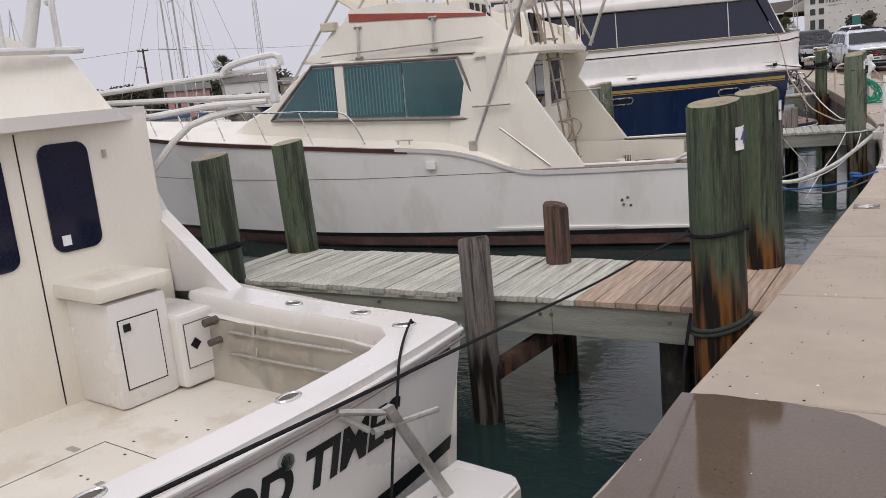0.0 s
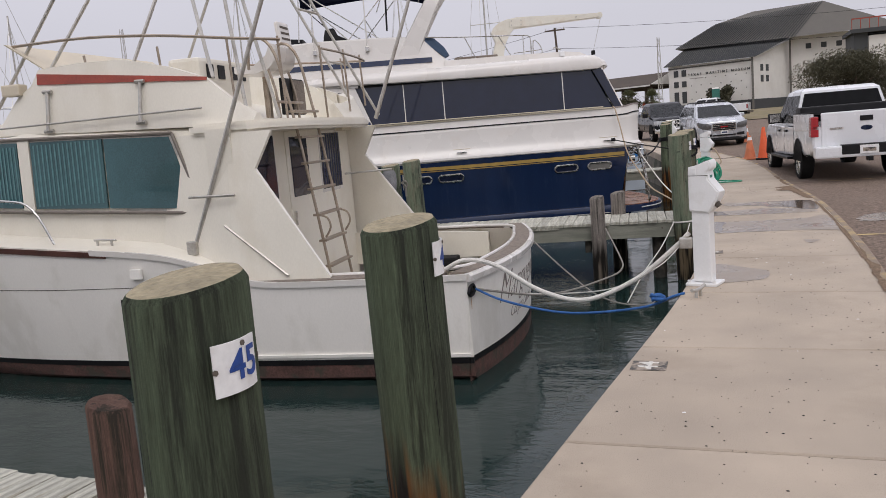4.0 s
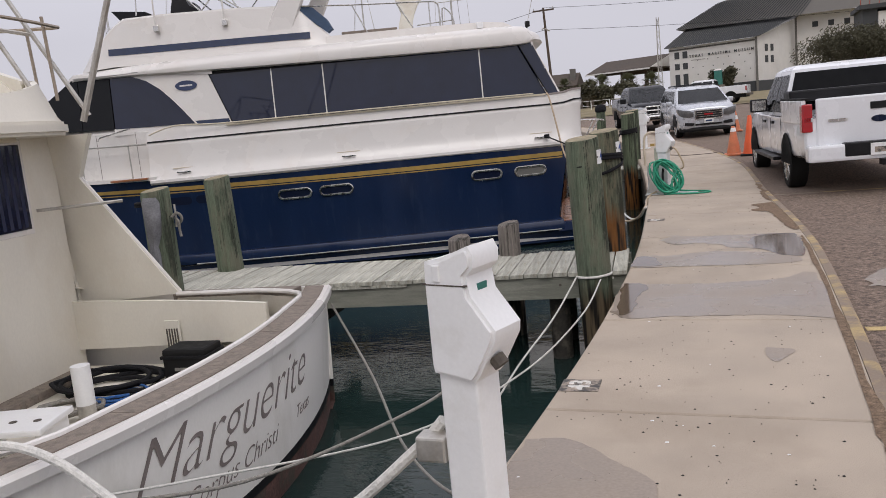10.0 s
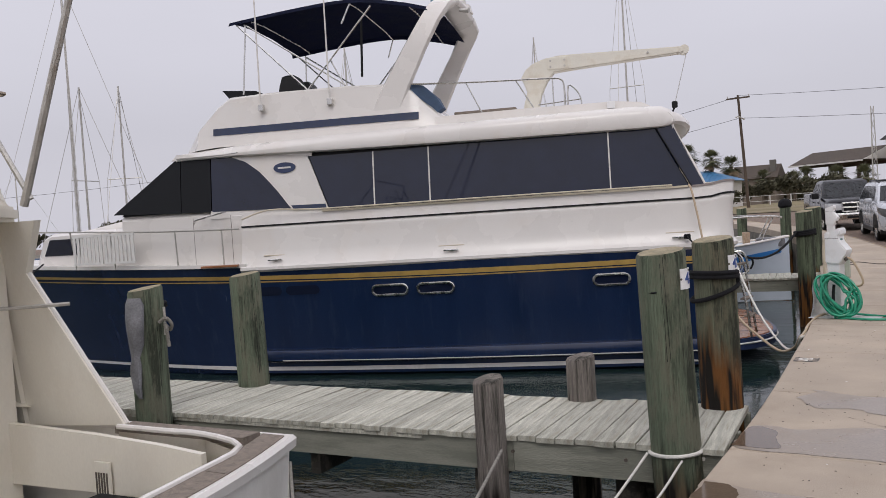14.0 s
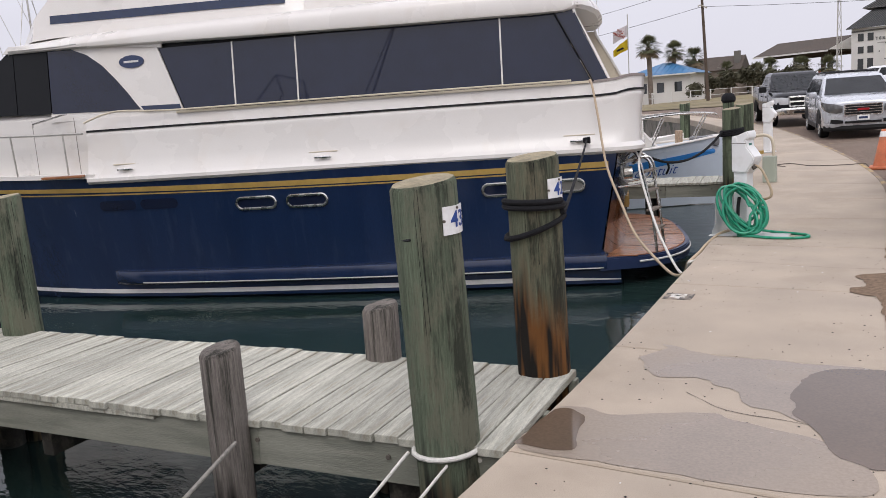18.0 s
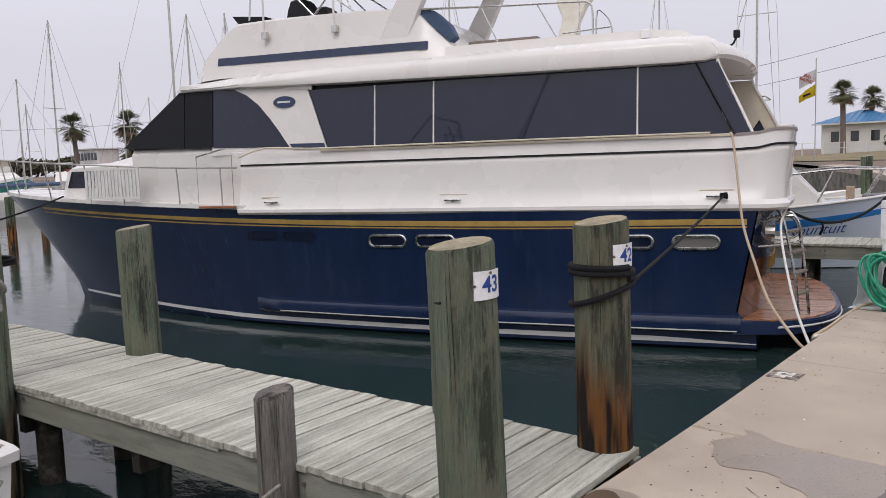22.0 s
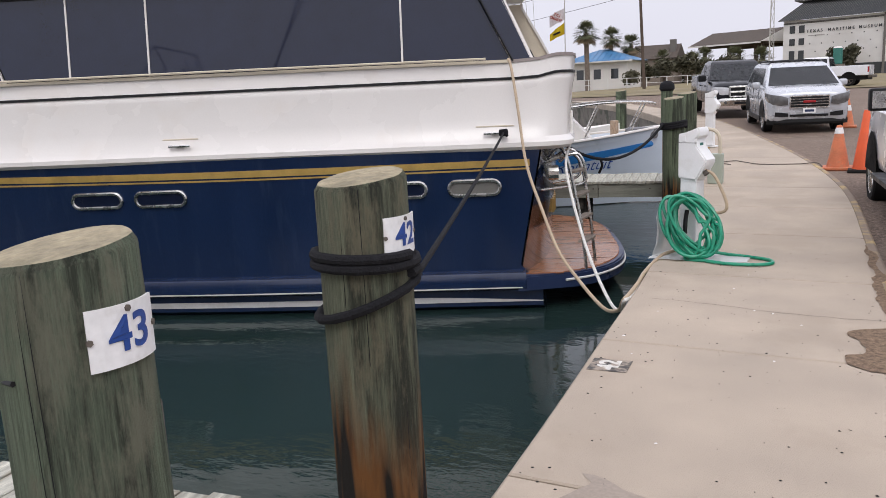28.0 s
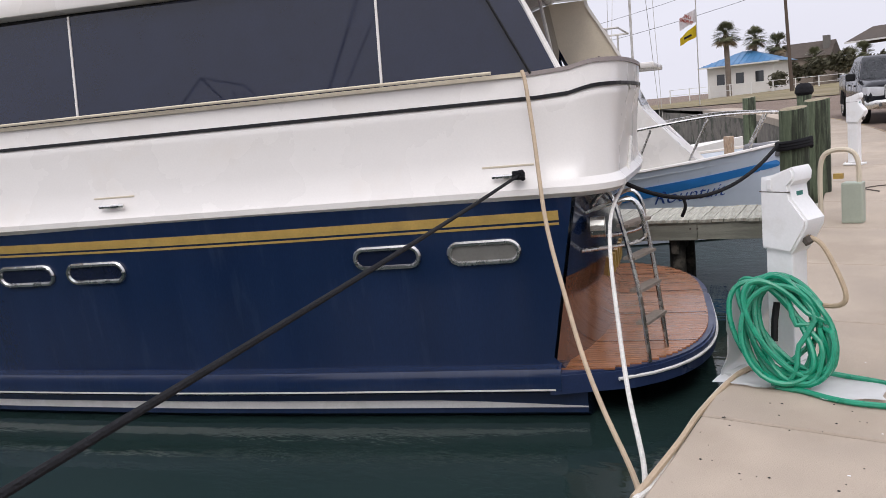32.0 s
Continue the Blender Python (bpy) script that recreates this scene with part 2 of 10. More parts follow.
M["beam"] = material("grey_green_treated_beam", (0.25, 0.25, 0.205), 0.85, vary=0.15, scale=4, grain=0.4, grain_scale=50, stretch=(0.6, 5, 5), stain=(0.14, 0.145, 0.115), stain_amount=0.6, stain_scale=1.5, piece=0.08)
M["white"] = material("yacht_white_gelcoat", (0.71, 0.68, 0.64), 0.28, vary=0.025, scale=1.2, coat=0.2, stain=(0.66, 0.60, 0.53), stain_amount=0.35, stain_scale=0.9, rough_vary=0.06)
M["cream"] = material("aged_cream_gelcoat", (0.75, 0.71, 0.615), 0.42, vary=0.035, scale=1.5, stain=(0.60, 0.53, 0.41), stain_amount=0.25, stain_scale=1.2, stretch=(1, 1, .5), rough_vary=0.08)
M["hull_white"] = material("chalky_white_hull", (0.85, 0.82, 0.765), 0.38, vary=0.03, scale=1.0, stain=(0.58, 0.55, 0.47), stain_amount=0.3, stain_scale=1.4, stretch=(1, 1, .5))
M["cockpit"] = material("dirty_white_cockpit", (0.70, 0.655, 0.565), 0.5, vary=0.05, scale=2, stain=(0.52, 0.44, 0.33), stain_amount=0.5, stain_scale=1.8)
M["navy"] = material("navy_hull_gelcoat", (0.0088, 0.0205, 0.060), 0.18, vary=0.12, scale=1.0, coat=0.35, stain=(0.03, 0.045, 0.09), stain_amount=0.5, stain_scale=3, stretch=(2.2, 2.2, .3), stain_edge=(.55, .75))
M["white_line"] = material("white_boot_stripe", (0.70, 0.68, 0.66), 0.4, vary=0.08, scale=3, stain=(0.45, 0.44, 0.40), stain_amount=0.4, stain_scale=3)
M["radar_blue"] = material("slate_blue_radar_paint", (0.10, 0.20, 0.26), 0.5, vary=0.1, scale=4)
M["navy_trim"] = material("navy_trim_paint", (0.020, 0.034, 0.088), 0.35, vary=0.15, scale=3, stain=(0.05, 0.068, 0.125), stain_amount=0.5, stain_scale=2)
M["navy_canvas"] = material("navy_canvas", (0.012, 0.016, 0.045), 0.85, vary=0.2, scale=3, grain=0.4, grain_scale=200, spec=0.2)
M["gold"] = material("gold_hull_stripe", (0.42, 0.28, 0.075), 0.4, vary=0.12, scale=5, stain=(0.25, 0.17, 0.06), stain_amount=0.4, stain_scale=3)
M["glass_dark"] = material("black_tinted_glass", (0.009, 0.013, 0.032), 0.035, vary=0.1, scale=3, rough_vary=0.015, spec=0.55)
M["glass_blue"] = material("navy_tinted_glass", (0.006, 0.009, 0.028), 0.1, vary=0.1, scale=3, rough_vary=0.02)
M["mesh_black"] = material("black_window_screen", (0.010, 0.011, 0.013), 0.55, vary=0.15, scale=40, grain=0.2, grain_scale=300, spec=0.2)
M["chrome"] = material("stainless_steel", (0.62, 0.61, 0.58), 0.25, metal=1.0, vary=0.1, scale=10)
M["alu"] = material("dull_aluminium", (0.52, 0.50, 0.46), 0.45, metal=0.75, vary=0.12, scale=8, stain=(0.30, 0.25, 0.19), stain_amount=0.35, stain_scale=6)
M["alu_white"] = material("white_enamelled_tube", (0.66, 0.65, 0.62), 0.35, vary=0.08, scale=6)
M["pipe_tan"] = material("tan_anodised_pipe", (0.36, 0.30, 0.235), 0.4, metal=0.6, vary=0.15, scale=8, stain=(0.24, 0.17, 0.11), stain_amount=0.4, stain_scale=6)
M["teak"] = material("varnished_teak", (0.31, 0.125, 0.05), 0.3, vary=0.2, scale=3, grain=0.15, grain_scale=60, stretch=(0.6, 5, 5), coat=0.4, piece=0.12)
M["teak_grey"] = material("grey_weathered_teak", (0.215, 0.178, 0.145), 0.85, vary=0.2, scale=4, grain=0.5, grain_scale=60, stretch=(4, 4, 4), stain=(0.13, 0.11, 0.085), stain_amount=0.6, stain_scale=5)
# brown brightened to paint the teak platform's reflection in the yacht transom
M["mahogany"] = material("varnished_brown_transom", (0.13, 0.05, 0.024), 0.12, vary=0.2, scale=2, coat=0.6)
M["rust_red"] = material("faded_red_trim", (0.30, 0.052, 0.03), 0.5, vary=0.2, scale=4)
M["brown_rail"] = material("dark_brown_rub_rail", (0.085, 0.035, 0.025), 0.5, vary=0.25, scale=4)
M["antifoul"] = material("fouled_red_antifouling", (0.105, 0.055, 0.045), 0.85, vary=0.35, scale=5, grain=0.5, grain_scale=40, stain=(0.05, 0.055, 0.04), stain_amount=0.7, stain_scale=4)
M["black"] = material("black_paint", (0.012, 0.012, 0.013), 0.45, vary=0.2, scale=6, spec=0.2)
M["black_rope"] = material("black_mooring_rope", (0.014, 0.014, 0.016), 0.9, vary=0.3, scale=60, grain=0.9, grain_scale=120, spec=0.2)
M["white_rope"] = material("white_braided_rope", (0.66, 0.64, 0.59), 0.85, vary=0.12, scale=30, grain=0.9, grain_scale=90)
M["grey_rope"] = material("grey_old_rope", (0.25, 0.235, 0.205), 0.95, vary=0.25, scale=40, grain=0.9, grain_scale=110)
M["blue_rope"] = material("blue_rope", (0.028, 0.11, 0.32), 0.8, vary=0.25, scale=40, grain=0.9, grain_scale=110)
M["tan_hose"] = material("tan_shore_power_cable", (0.44, 0.34, 0.23), 0.6, vary=0.1, scale=10)
M["green_hose"] = material("green_garden_hose", (0.012, 0.24, 0.135), 0.32, vary=0.15, scale=12)
M["plastic"] = material("white_moulded_plastic", (0.80, 0.80, 0.79), 0.4, vary=0.03, scale=3, stain=(0.62, 0.60, 0.55), stain_amount=0.25, stain_scale=4)
M["sign_white"] = material("white_number_plate", (0.78, 0.78, 0.77), 0.45, vary=0.05, scale=20, stain=(0.55, 0.53, 0.48), stain_amount=0.3, stain_scale=12)
M["sign_blue"] = material("blue_sign_figures", (0.015, 0.06, 0.27), 0.5)
M["stencil_black"] = material("worn_black_stencil", (0.07, 0.065, 0.06), 0.85, vary=0.3, scale=20, stain=(0.36, 0.30, 0.24), stain_amount=0.85, stain_scale=14, stain_edge=(.43, .55))
M["stencil_white"] = material("worn_white_stencil", (0.62, 0.60, 0.55), 0.85, vary=0.15, scale=20, stain=(0.38, 0.32, 0.25), stain_amount=0.8, stain_scale=14, stain_edge=(.54, .6))
M["curtain"] = material("teal_pleated_curtain", (0.10, 0.21, 0.22), 0.9, vary=0.12, scale=6)
M["curtain_dark"] = material("dark_blue_blind", (0.02, 0.025, 0.06), 0.85, vary=0.1, scale=6)
M["rubber"] = material("black_rubber", (0.013, 0.013, 0.013), 0.75, vary=0.2, scale=20, spec=0.2)
M["car_white"] = material("white_car_paint", (0.74, 0.75, 0.77), 0.25, vary=0.02, scale=2, coat=0.8)
M["lamp_smoke"] = material("smoked_lamp_lens", (0.10, 0.10, 0.10), 0.08, vary=.3, scale=9, coat=.6)
M["car_silver"] = material("silver_car_paint", (0.50, 0.52, 0.55), 0.26, metal=0.3, vary=0.03, scale=2, coat=0.8)
M["car_dark"] = material("dark_blue_car_paint", (0.008, 0.009, 0.012), 0.16, vary=0.05, scale=2, coat=0.0, spec=0.32)
M["car_glass"] = material("car_glass", (0.032, 0.036, 0.039), 0.03, vary=.1, spec=.75)
M["frame_brown"] = material("dull_brown_window_frame", (0.20, 0.175, 0.15), 0.5, metal=0.4, vary=.15, scale=8)
M["rust_stain"] = material("rust_run_stain", (0.42, 0.24, 0.11), 0.7, vary=.3, scale=20)
M["tint_glass"] = material("dark_tinted_car_glass", (0.012, 0.013, 0.015), 0.1, rough_vary=.03, vary=.1, spec=0.25)
M["red_light"] = material("red_tail_light", (0.35, 0.012, 0.018), 0.2, vary=0.1, coat=0.6)
M["head_light"] = material("clear_head_light", (0.55, 0.56, 0.58), 0.12, vary=0.1, coat=0.8)
M["cone"] = material("orange_cone_plastic", (0.72, 0.11, 0.03), 0.55, vary=0.1, scale=5)
M["cone_old"] = material("faded_orange_cone", (0.55, 0.17, 0.075), 0.65, vary=0.2, scale=5, stain=(0.35, 0.20, 0.12), stain_amount=0.5, stain_scale=6)
M["stucco"] = material("white_stucco_wall", (0.68, 0.66, 0.62), 0.9, vary=0.05, scale=0.7, stain=(0.50, 0.47, 0.42), stain_amount=0.3, stain_scale=0.35)
M["stucco_dark"] = material("dark_grey_plinth", (0.055, 0.058, 0.06), 0.85, vary=0.1, scale=1)
M["roof_metal"] = material("brown_grey_standing_seam_roof", (0.135, 0.126, 0.112), 0.75, vary=0.1, scale=0.4)
M["roof_brown"] = material("dark_brown_shingle_roof", (0.088, 0.072, 0.060), 0.85, vary=0.15, scale=.6, grain=.6, grain_scale=4, spec=.2)
M["roof_blue"] = material("bright_blue_metal_roof", (0.06, 0.18, 0.34), 0.45, vary=0.08, scale=1)
M["wood_dark"] = material("dark_utility_pole_wood", (0.085, 0.062, 0.046), 0.9, vary=0.25, scale=2)
M["grass"] = material("dry_winter_grass", (0.19, 0.155, 0.075), 0.95, vary=0.3, scale=0.35, grain=1.0, grain_scale=20, stain=(0.24, 0.19, 0.12), stain_amount=0.7, stain_scale=0.12)
M["leaf"] = material("dark_green_leaves", (0.082, 0.078, 0.05), 0.8, spec=0.2, vary=0.4, scale=1.5, piece=0.1)
M["palm_leaf"] = material("palm_fronds", (0.115, 0.12, 0.062), 0.6, vary=0.4, scale=1.0)
M["palm_dead"] = material("dry_palm_skirt", (0.20, 0.15, 0.09), 0.8, vary=0.3, scale=2)
M["bark"] = material("grey_bark", (0.15, 0.12, 0.095), 0.95, vary=0.25, scale=4, grain=0.8, grain_scale=15)
M["crane"] = material("cream_crane_paint", (0.72, 0.69, 0.60), 0.4, vary=0.05, scale=3, stain=(0.5, 0.42, 0.3), stain_amount=.3, stain_scale=3)
M["pink"] = material("pink_painted_wall", (0.45, 0.25, 0.23), 0.85, vary=0.06, scale=.5)
M["tan_wall"] = material("tan_wall", (0.42, 0.36, 0.28), 0.85, vary=0.06, scale=.5)
M["brick_red"] = material("red_hull_paint", (0.32, 0.05, 0.035), 0.5, vary=0.1, scale=1)
M["teal_hull"] = material("teal_green_hull", (0.035, 0.17, 0.14), 0.4, vary=0.1, scale=1)
M["blue_stripe"] = material("bright_blue_stripe", (0.035, 0.21, 0.55), 0.4, vary=0.08, scale=3)
M["tarp_blue"] = material("blue_seat_cover", (0.05, 0.085, 0.15), 0.7, vary=0.2, scale=5)
M["stone_joint"] = material("shadow_joint", (0.40, 0.38, 0.35), 0.9)
M["grit"] = material("damp_brown_grit", (0.20, 0.142, 0.097), 0.95, spec=0.15, vary=.4, scale=30, grain=1.0, grain_scale=120)
M["bag"] = material("grey_torn_cloth", (0.17, 0.17, 0.178), 0.8, vary=.3, scale=6)
M["dark_rope"] = material("dark_green_rope", (0.03, 0.04, 0.03), 0.9, vary=.3, scale=50, grain=.9, grain_scale=110)
M["standpipe"] = material("pale_green_plastic", (0.36, 0.40, 0.33), 0.5, vary=.05)
M["blue_boat_white"] = material("pale_bluish_hull", (0.60, 0.66, 0.74), 0.35, vary=.04, scale=2)
M["grime"] = material("dark_grime", (0.10, 0.085, 0.07), 0.9, vary=0.3, scale=10)
M["flag_yellow"] = material("yellow_flag", (0.62, 0.48, 0.02), 0.8, vary=.1)
M["flag_white"] = material("white_flag", (0.7, 0.66, 0.66), 0.8, vary=.1)
M["orange"] = material("orange_red_panel", (0.55, 0.10, 0.04), 0.6, vary=.1)
M["foam"] = material("milky_plastic_sheet", (0.68, 0.69, 0.68), 0.35, vary=.06, scale=5, grain=.3, grain_scale=12)
M["name_grey"] = material("faded_grey_lettering", (0.21, 0.175, 0.16), 0.6, vary=.1)
M["pane_teal"] = material("teal_curtained_glass", (0.040, 0.098, 0.108), 0.08, vary=.25, scale=1.2, rough_vary=.03)
M["beige_board"] = material("beige_vinyl_lining", (0.60, 0.53, 0.41), 0.6, vary=.06, scale=3)

M["foam"].node_tree.nodes["Principled BSDF"].inputs["Alpha"].default_value = 0.72


def pile_material(name, green, wet_h, rust, dark=0.88, tan=None):
    """Treated round timber: green-grey, streaked down the grain, dark and rust-brown toward the waterline."""
    m = material(name, green, 0.9, vary=0.5, scale=1.6, grain=1.0, grain_scale=18, stretch=(11, 11, .55), stain=(0.032, 0.034, 0.026), stain_amount=dark, stain_scale=.75, stain_edge=(.5, .60), piece=0.08, bump_dist=0.03, spec=0.25)
    nt = m.node_tree
    for nd in nt.nodes:
        if nd.type == 'TEX_NOISE':
            nd.inputs["Detail"].default_value, nd.inputs["Roughness"].default_value = 9, 0.72
    N, L = nt.nodes.new, nt.links.new
    b = nt.nodes["Principled BSDF"]
    src = b.inputs["Base Color"].links[0].from_socket
    tc = N("ShaderNodeTexCoord")
    sp = N("ShaderNodeSeparateXYZ")
    L(tc.outputs["Object"], sp.inputs[0])
    mp = N("ShaderNodeMapping")
    mp.inputs["Scale"].default_value = (9, 9, .8)
    L(tc.outputs["Object"], mp.inputs[0])
    ns = N("ShaderNodeTexNoise")
    ns.inputs["Scale"].default_value = 1.0
    ns.inputs["Detail"].default_value = 5
    L(mp.outputs[0], ns.inputs["Vector"])
    ad = N("ShaderNodeMath")
    ad.operation = 'MULTIPLY_ADD'
    L(ns.outputs[0], ad.inputs[0])
    ad.inputs[1].default_value = 1.1
    L(sp.outputs[2], ad.inputs[2])
    rg = N("ShaderNodeMapRange")
    rg.inputs[1].default_value, rg.inputs[2].default_value = wet_h + .72, wet_h + .42
    L(ad.outputs[0], rg.inputs[0])
    if tan:
        # bleached bare wood showing in ragged patches
        m3 = N("ShaderNodeMapping")
        m3.inputs["Scale"].default_value = (7, 7, 2.2)
        L(tc.outputs["Object"], m3.inputs[0])
        n3 = N("ShaderNodeTexNoise")
        n3.inputs["Scale"].default_value, n3.inputs["Detail"].default_value, n3.inputs["Roughness"].default_value = 1.3, 8, .7
        L(m3.outputs[0], n3.inputs["Vector"])
        r3 = N("ShaderNodeMapRange")
        r3.inputs[1].default_value, r3.inputs[2].default_value, r3.inputs[4].default_value = .47, .60, .8
        L(n3.outputs[0], r3.inputs[0])
        x3 = N("ShaderNodeMixRGB")
        L(r3.outputs[0], x3.inputs[0])
        L(src, x3.inputs[1])
        x3.inputs[2].default_value = (*tan, 1)
        src = x3.outputs[0]
    mx = N("ShaderNodeMixRGB")
    L(rg.outputs[0], mx.inputs[0])
    L(src, mx.inputs[1])
    r2 = N("ShaderNodeTexNoise")
    r2.inputs["Scale"].default_value = 1.7
    L(mp.outputs[0], r2.inputs["Vector"])
    rr = N("ShaderNodeMapRange")
    rr.inputs[1].default_value, rr.inputs[2].default_value = .44, .58
    L(r2.outputs[0], rr.inputs[0])
    c2 = N("ShaderNodeMixRGB")
    L(rr.outputs[0], c2.inputs[0])
    c2.inputs[1].default_value = (0.018, 0.015, 0.012, 1)
    c2.inputs[2].default_value = (*rust, 1)
    L(c2.outputs[0], mx.inputs[2])
    L(mx.outputs[0], b.inputs["Base Color"])
    return m


M["pile_green"] = pile_material("green_treated_piling", (0.140, 0.172, 0.110), -0.05, (0.24, 0.105, 0.03))
M["pile_dark"] = pile_material("green_piling_with_dark_base", (0.118, 0.148, 0.092), 0.24, (0.27, 0.11, 0.028))
M["pile_pale"] = pile_material("bleached_green_piling", (0.175, 0.212, 0.145), -0.25, (0.20, 0.15, 0.09), .85, (0.235, 0.235, 0.168))
M["pile_pale_dark"] = pile_material("bleached_piling_with_tarry_base", (0.165, 0.178, 0.12), 0.5, (0.23, 0.10, 0.03), .9, (0.215, 0.195, 0.13))
M["pile_grey"] = pile_material("weathered_grey_piling", (0.30, 0.265, 0.235), -0.5, (0.20, 0.165, 0.13))
M["pile_red"] = pile_material("red_brown_piling", (0.20, 0.118, 0.09), -0.6, (0.14, 0.07, 0.04))
M["pile_wet"] = material("wet_barnacled_piling", (0.03, 0.027, 0.022), 0.8, vary=.4, scale=8, grain=1.0, grain_scale=25, stain=(0.16, 0.14, 0.11), stain_amount=.5, stain_scale=6)
M["pile_top"] = material("sawn_piling_top", (0.30, 0.255, 0.165), 0.9, vary=0.25, scale=5, grain=0.7, grain_scale=40, stain=(0.16, 0.14, 0.09), stain_amount=.7, stain_scale=4)

# water: dark green harbour water with small wind ripples
wm = bpy.data.materials.new("harbour_water")
wm.use_nodes = True
_n, _l = wm.node_tree.nodes, wm.node_tree.links
_b = _n["Principled BSDF"]
_tc = _n.new("ShaderNodeTexCoord")
_ns = _n.new("ShaderNodeTexNoise")
_ns.inputs["Scale"].default_value = 0.25
_ns.inputs["Detail"].default_value = 3
_l.new(_tc.outputs["Object"], _ns.inputs["Vector"])
_mx = _n.new("ShaderNodeMixRGB")
_mx.inputs[1].default_value, _mx.inputs[2].default_value = (0.012, 0.0245, 0.0225, 1), (0.018, 0.034, 0.031, 1)
_l.new(_ns.outputs[0], _mx.inputs[0])
_l.new(_mx.outputs[0], _b.inputs["Base Color"])
_b.inputs["Roughness"].default_value = 0.04
_b.inputs["IOR"].default_value = 1.33
_w1 = _n.new("ShaderNodeTexNoise")
_w1.inputs["Scale"].default_value, _w1.inputs["Detail"].default_value, _w1.inputs["Roughness"].default_value = 1.7, 4, 0.5
_mp = _n.new("ShaderNodeMapping")
_mp.inputs["Scale"].default_value = (1.0, 1.9, 1.0)
_mp.inputs["Rotation"].default_value = (0, 0, radians(24))
_l.new(_tc.outputs["Object"], _mp.inputs[0])
_l.new(_mp.outputs[0], _w1.inputs["Vector"])
_bp = _n.new("ShaderNodeBump")
_bp.inputs["Strength"].default_value, _bp.inputs["Distance"].default_value = 0.2, 0.04
_l.new(_w1.outputs[0], _bp.inputs["Height"])
# fine wind ripples that come and go in patches
_w2 = _n.new("ShaderNodeTexNoise")
_w2.inputs["Scale"].default_value, _w2.inputs["Detail"].default_value, _w2.inputs["Roughness"].default_value = 7.5, 3, 0.55
_l.new(_mp.outputs[0], _w2.inputs["Vector"])
_pt = _n.new("ShaderNodeTexNoise")
_pt.inputs["Scale"].default_value, _pt.inputs["Detail"].default_value = 0.45, 2
_l.new(_tc.outputs["Object"], _pt.inputs["Vector"])
_pr = _n.new("ShaderNodeMapRange")
_pr.inputs["From Min"].default_value, _pr.inputs["From Max"].default_value = 0.42, 0.62
_pr.inputs["To Min"].default_value, _pr.inputs["To Max"].default_value = 0.04, 0.34
_l.new(_pt.outputs[0], _pr.inputs["Value"])
_b2 = _n.new("ShaderNodeBump")
_b2.inputs["Distance"].default_value = 0.018
_l.new(_pr.outputs[0], _b2.inputs["Strength"])
_l.new(_w2.outputs[0], _b2.inputs["Height"])
_l.new(_bp.outputs[0], _b2.inputs["Normal"])
_l.new(_b2.outputs[0], _b.inputs["Normal"])
M["water"] = wm

# ---- setting: water, ground, quay ----
WATER = -1.0
EDGE = [(-14, -2.5), (-6, -1.08), (-2.2, -.54), (.7, -.18), (3, .05), (6.4, .36), (9.5, .44), (12.3, .36), (14, .25), (16, .07), (18, -.12), (22, -.65), (25.6, -1.2), (30.4, -2.12), (35, -3.35), (41, -5.6), (48, -8.8), (56, -13.4), (66, -20)]
KERB = [(-14, -.3), (-6, .95), (0, 1.74), (4, 2.02), (6.7, 2.16), (9, 2.22), (13, 2.19), (15, 2.07), (16.8, 1.91), (18.4, 1.77), (20, 1.65), (22.5, 1.46), (24.4, 1.2), (26.8, .67), (28.6, .18), (31.2, -.62), (34.5, -1.68), (37.5, -2.76), (42, -4.7), (48, -7.6), (56, -12), (66, -18.5)]
RISE = [(-300, 0), (19, 0), (24, .06), (28, .17), (33, .33), (40, .50), (50, .68), (66, .88), (110, 1.28), (150, 1.5), (900, 1.5)]


def gz(y, x=0.0):
    """Height of the walkway: the quay climbs gently to the north, but the shore across the basin lies low."""
    i = max(k for k in range(len(RISE) - 1) if RISE[k][0] <= y)
    (a, p), (b, q) = RISE[i], RISE[i + 1]
    return (p + (q - p) * (y - a) / (b - a)) * max(0.0, min(1.0, (x + 62) / 42))


def edge_x(y):
    return curve_at(EDGE, y)


def kerb_x(y):
    return curve_at(KERB, y)


def grid_sheet(xs, ys, z):
    bm = bmesh.new()
    v = [[bm.verts.new((x, y, z)) for x in xs] for y in ys]
    for j in range(len(ys) - 1):
        for i in range(len(xs) - 1):
            bm.faces.new((v[j][i], v[j][i + 1], v[j + 1][i + 1], v[j + 1][i]))
    return bm


tagged(part("water", grid_sheet((-900, -60, -12, 30), (-200, -20, 60, 900), WATER), M["water"]), "dark green harbour water with wind ripples", "water", kind="structure")

# land: one sheet from the kerb to the horizon
bm = bmesh.new()
ys = [-14 + i for i in range(0, 81)]
inner = [bm.verts.new((kerb_x(y), y, gz(y) - .07)) for y in ys]
outer = [bm.verts.new((700, y, gz(y) - .07)) for y in ys]
for i in range(len(ys) - 1):
    bm.faces.new((inner[i], outer[i], outer[i + 1], inner[i + 1]))
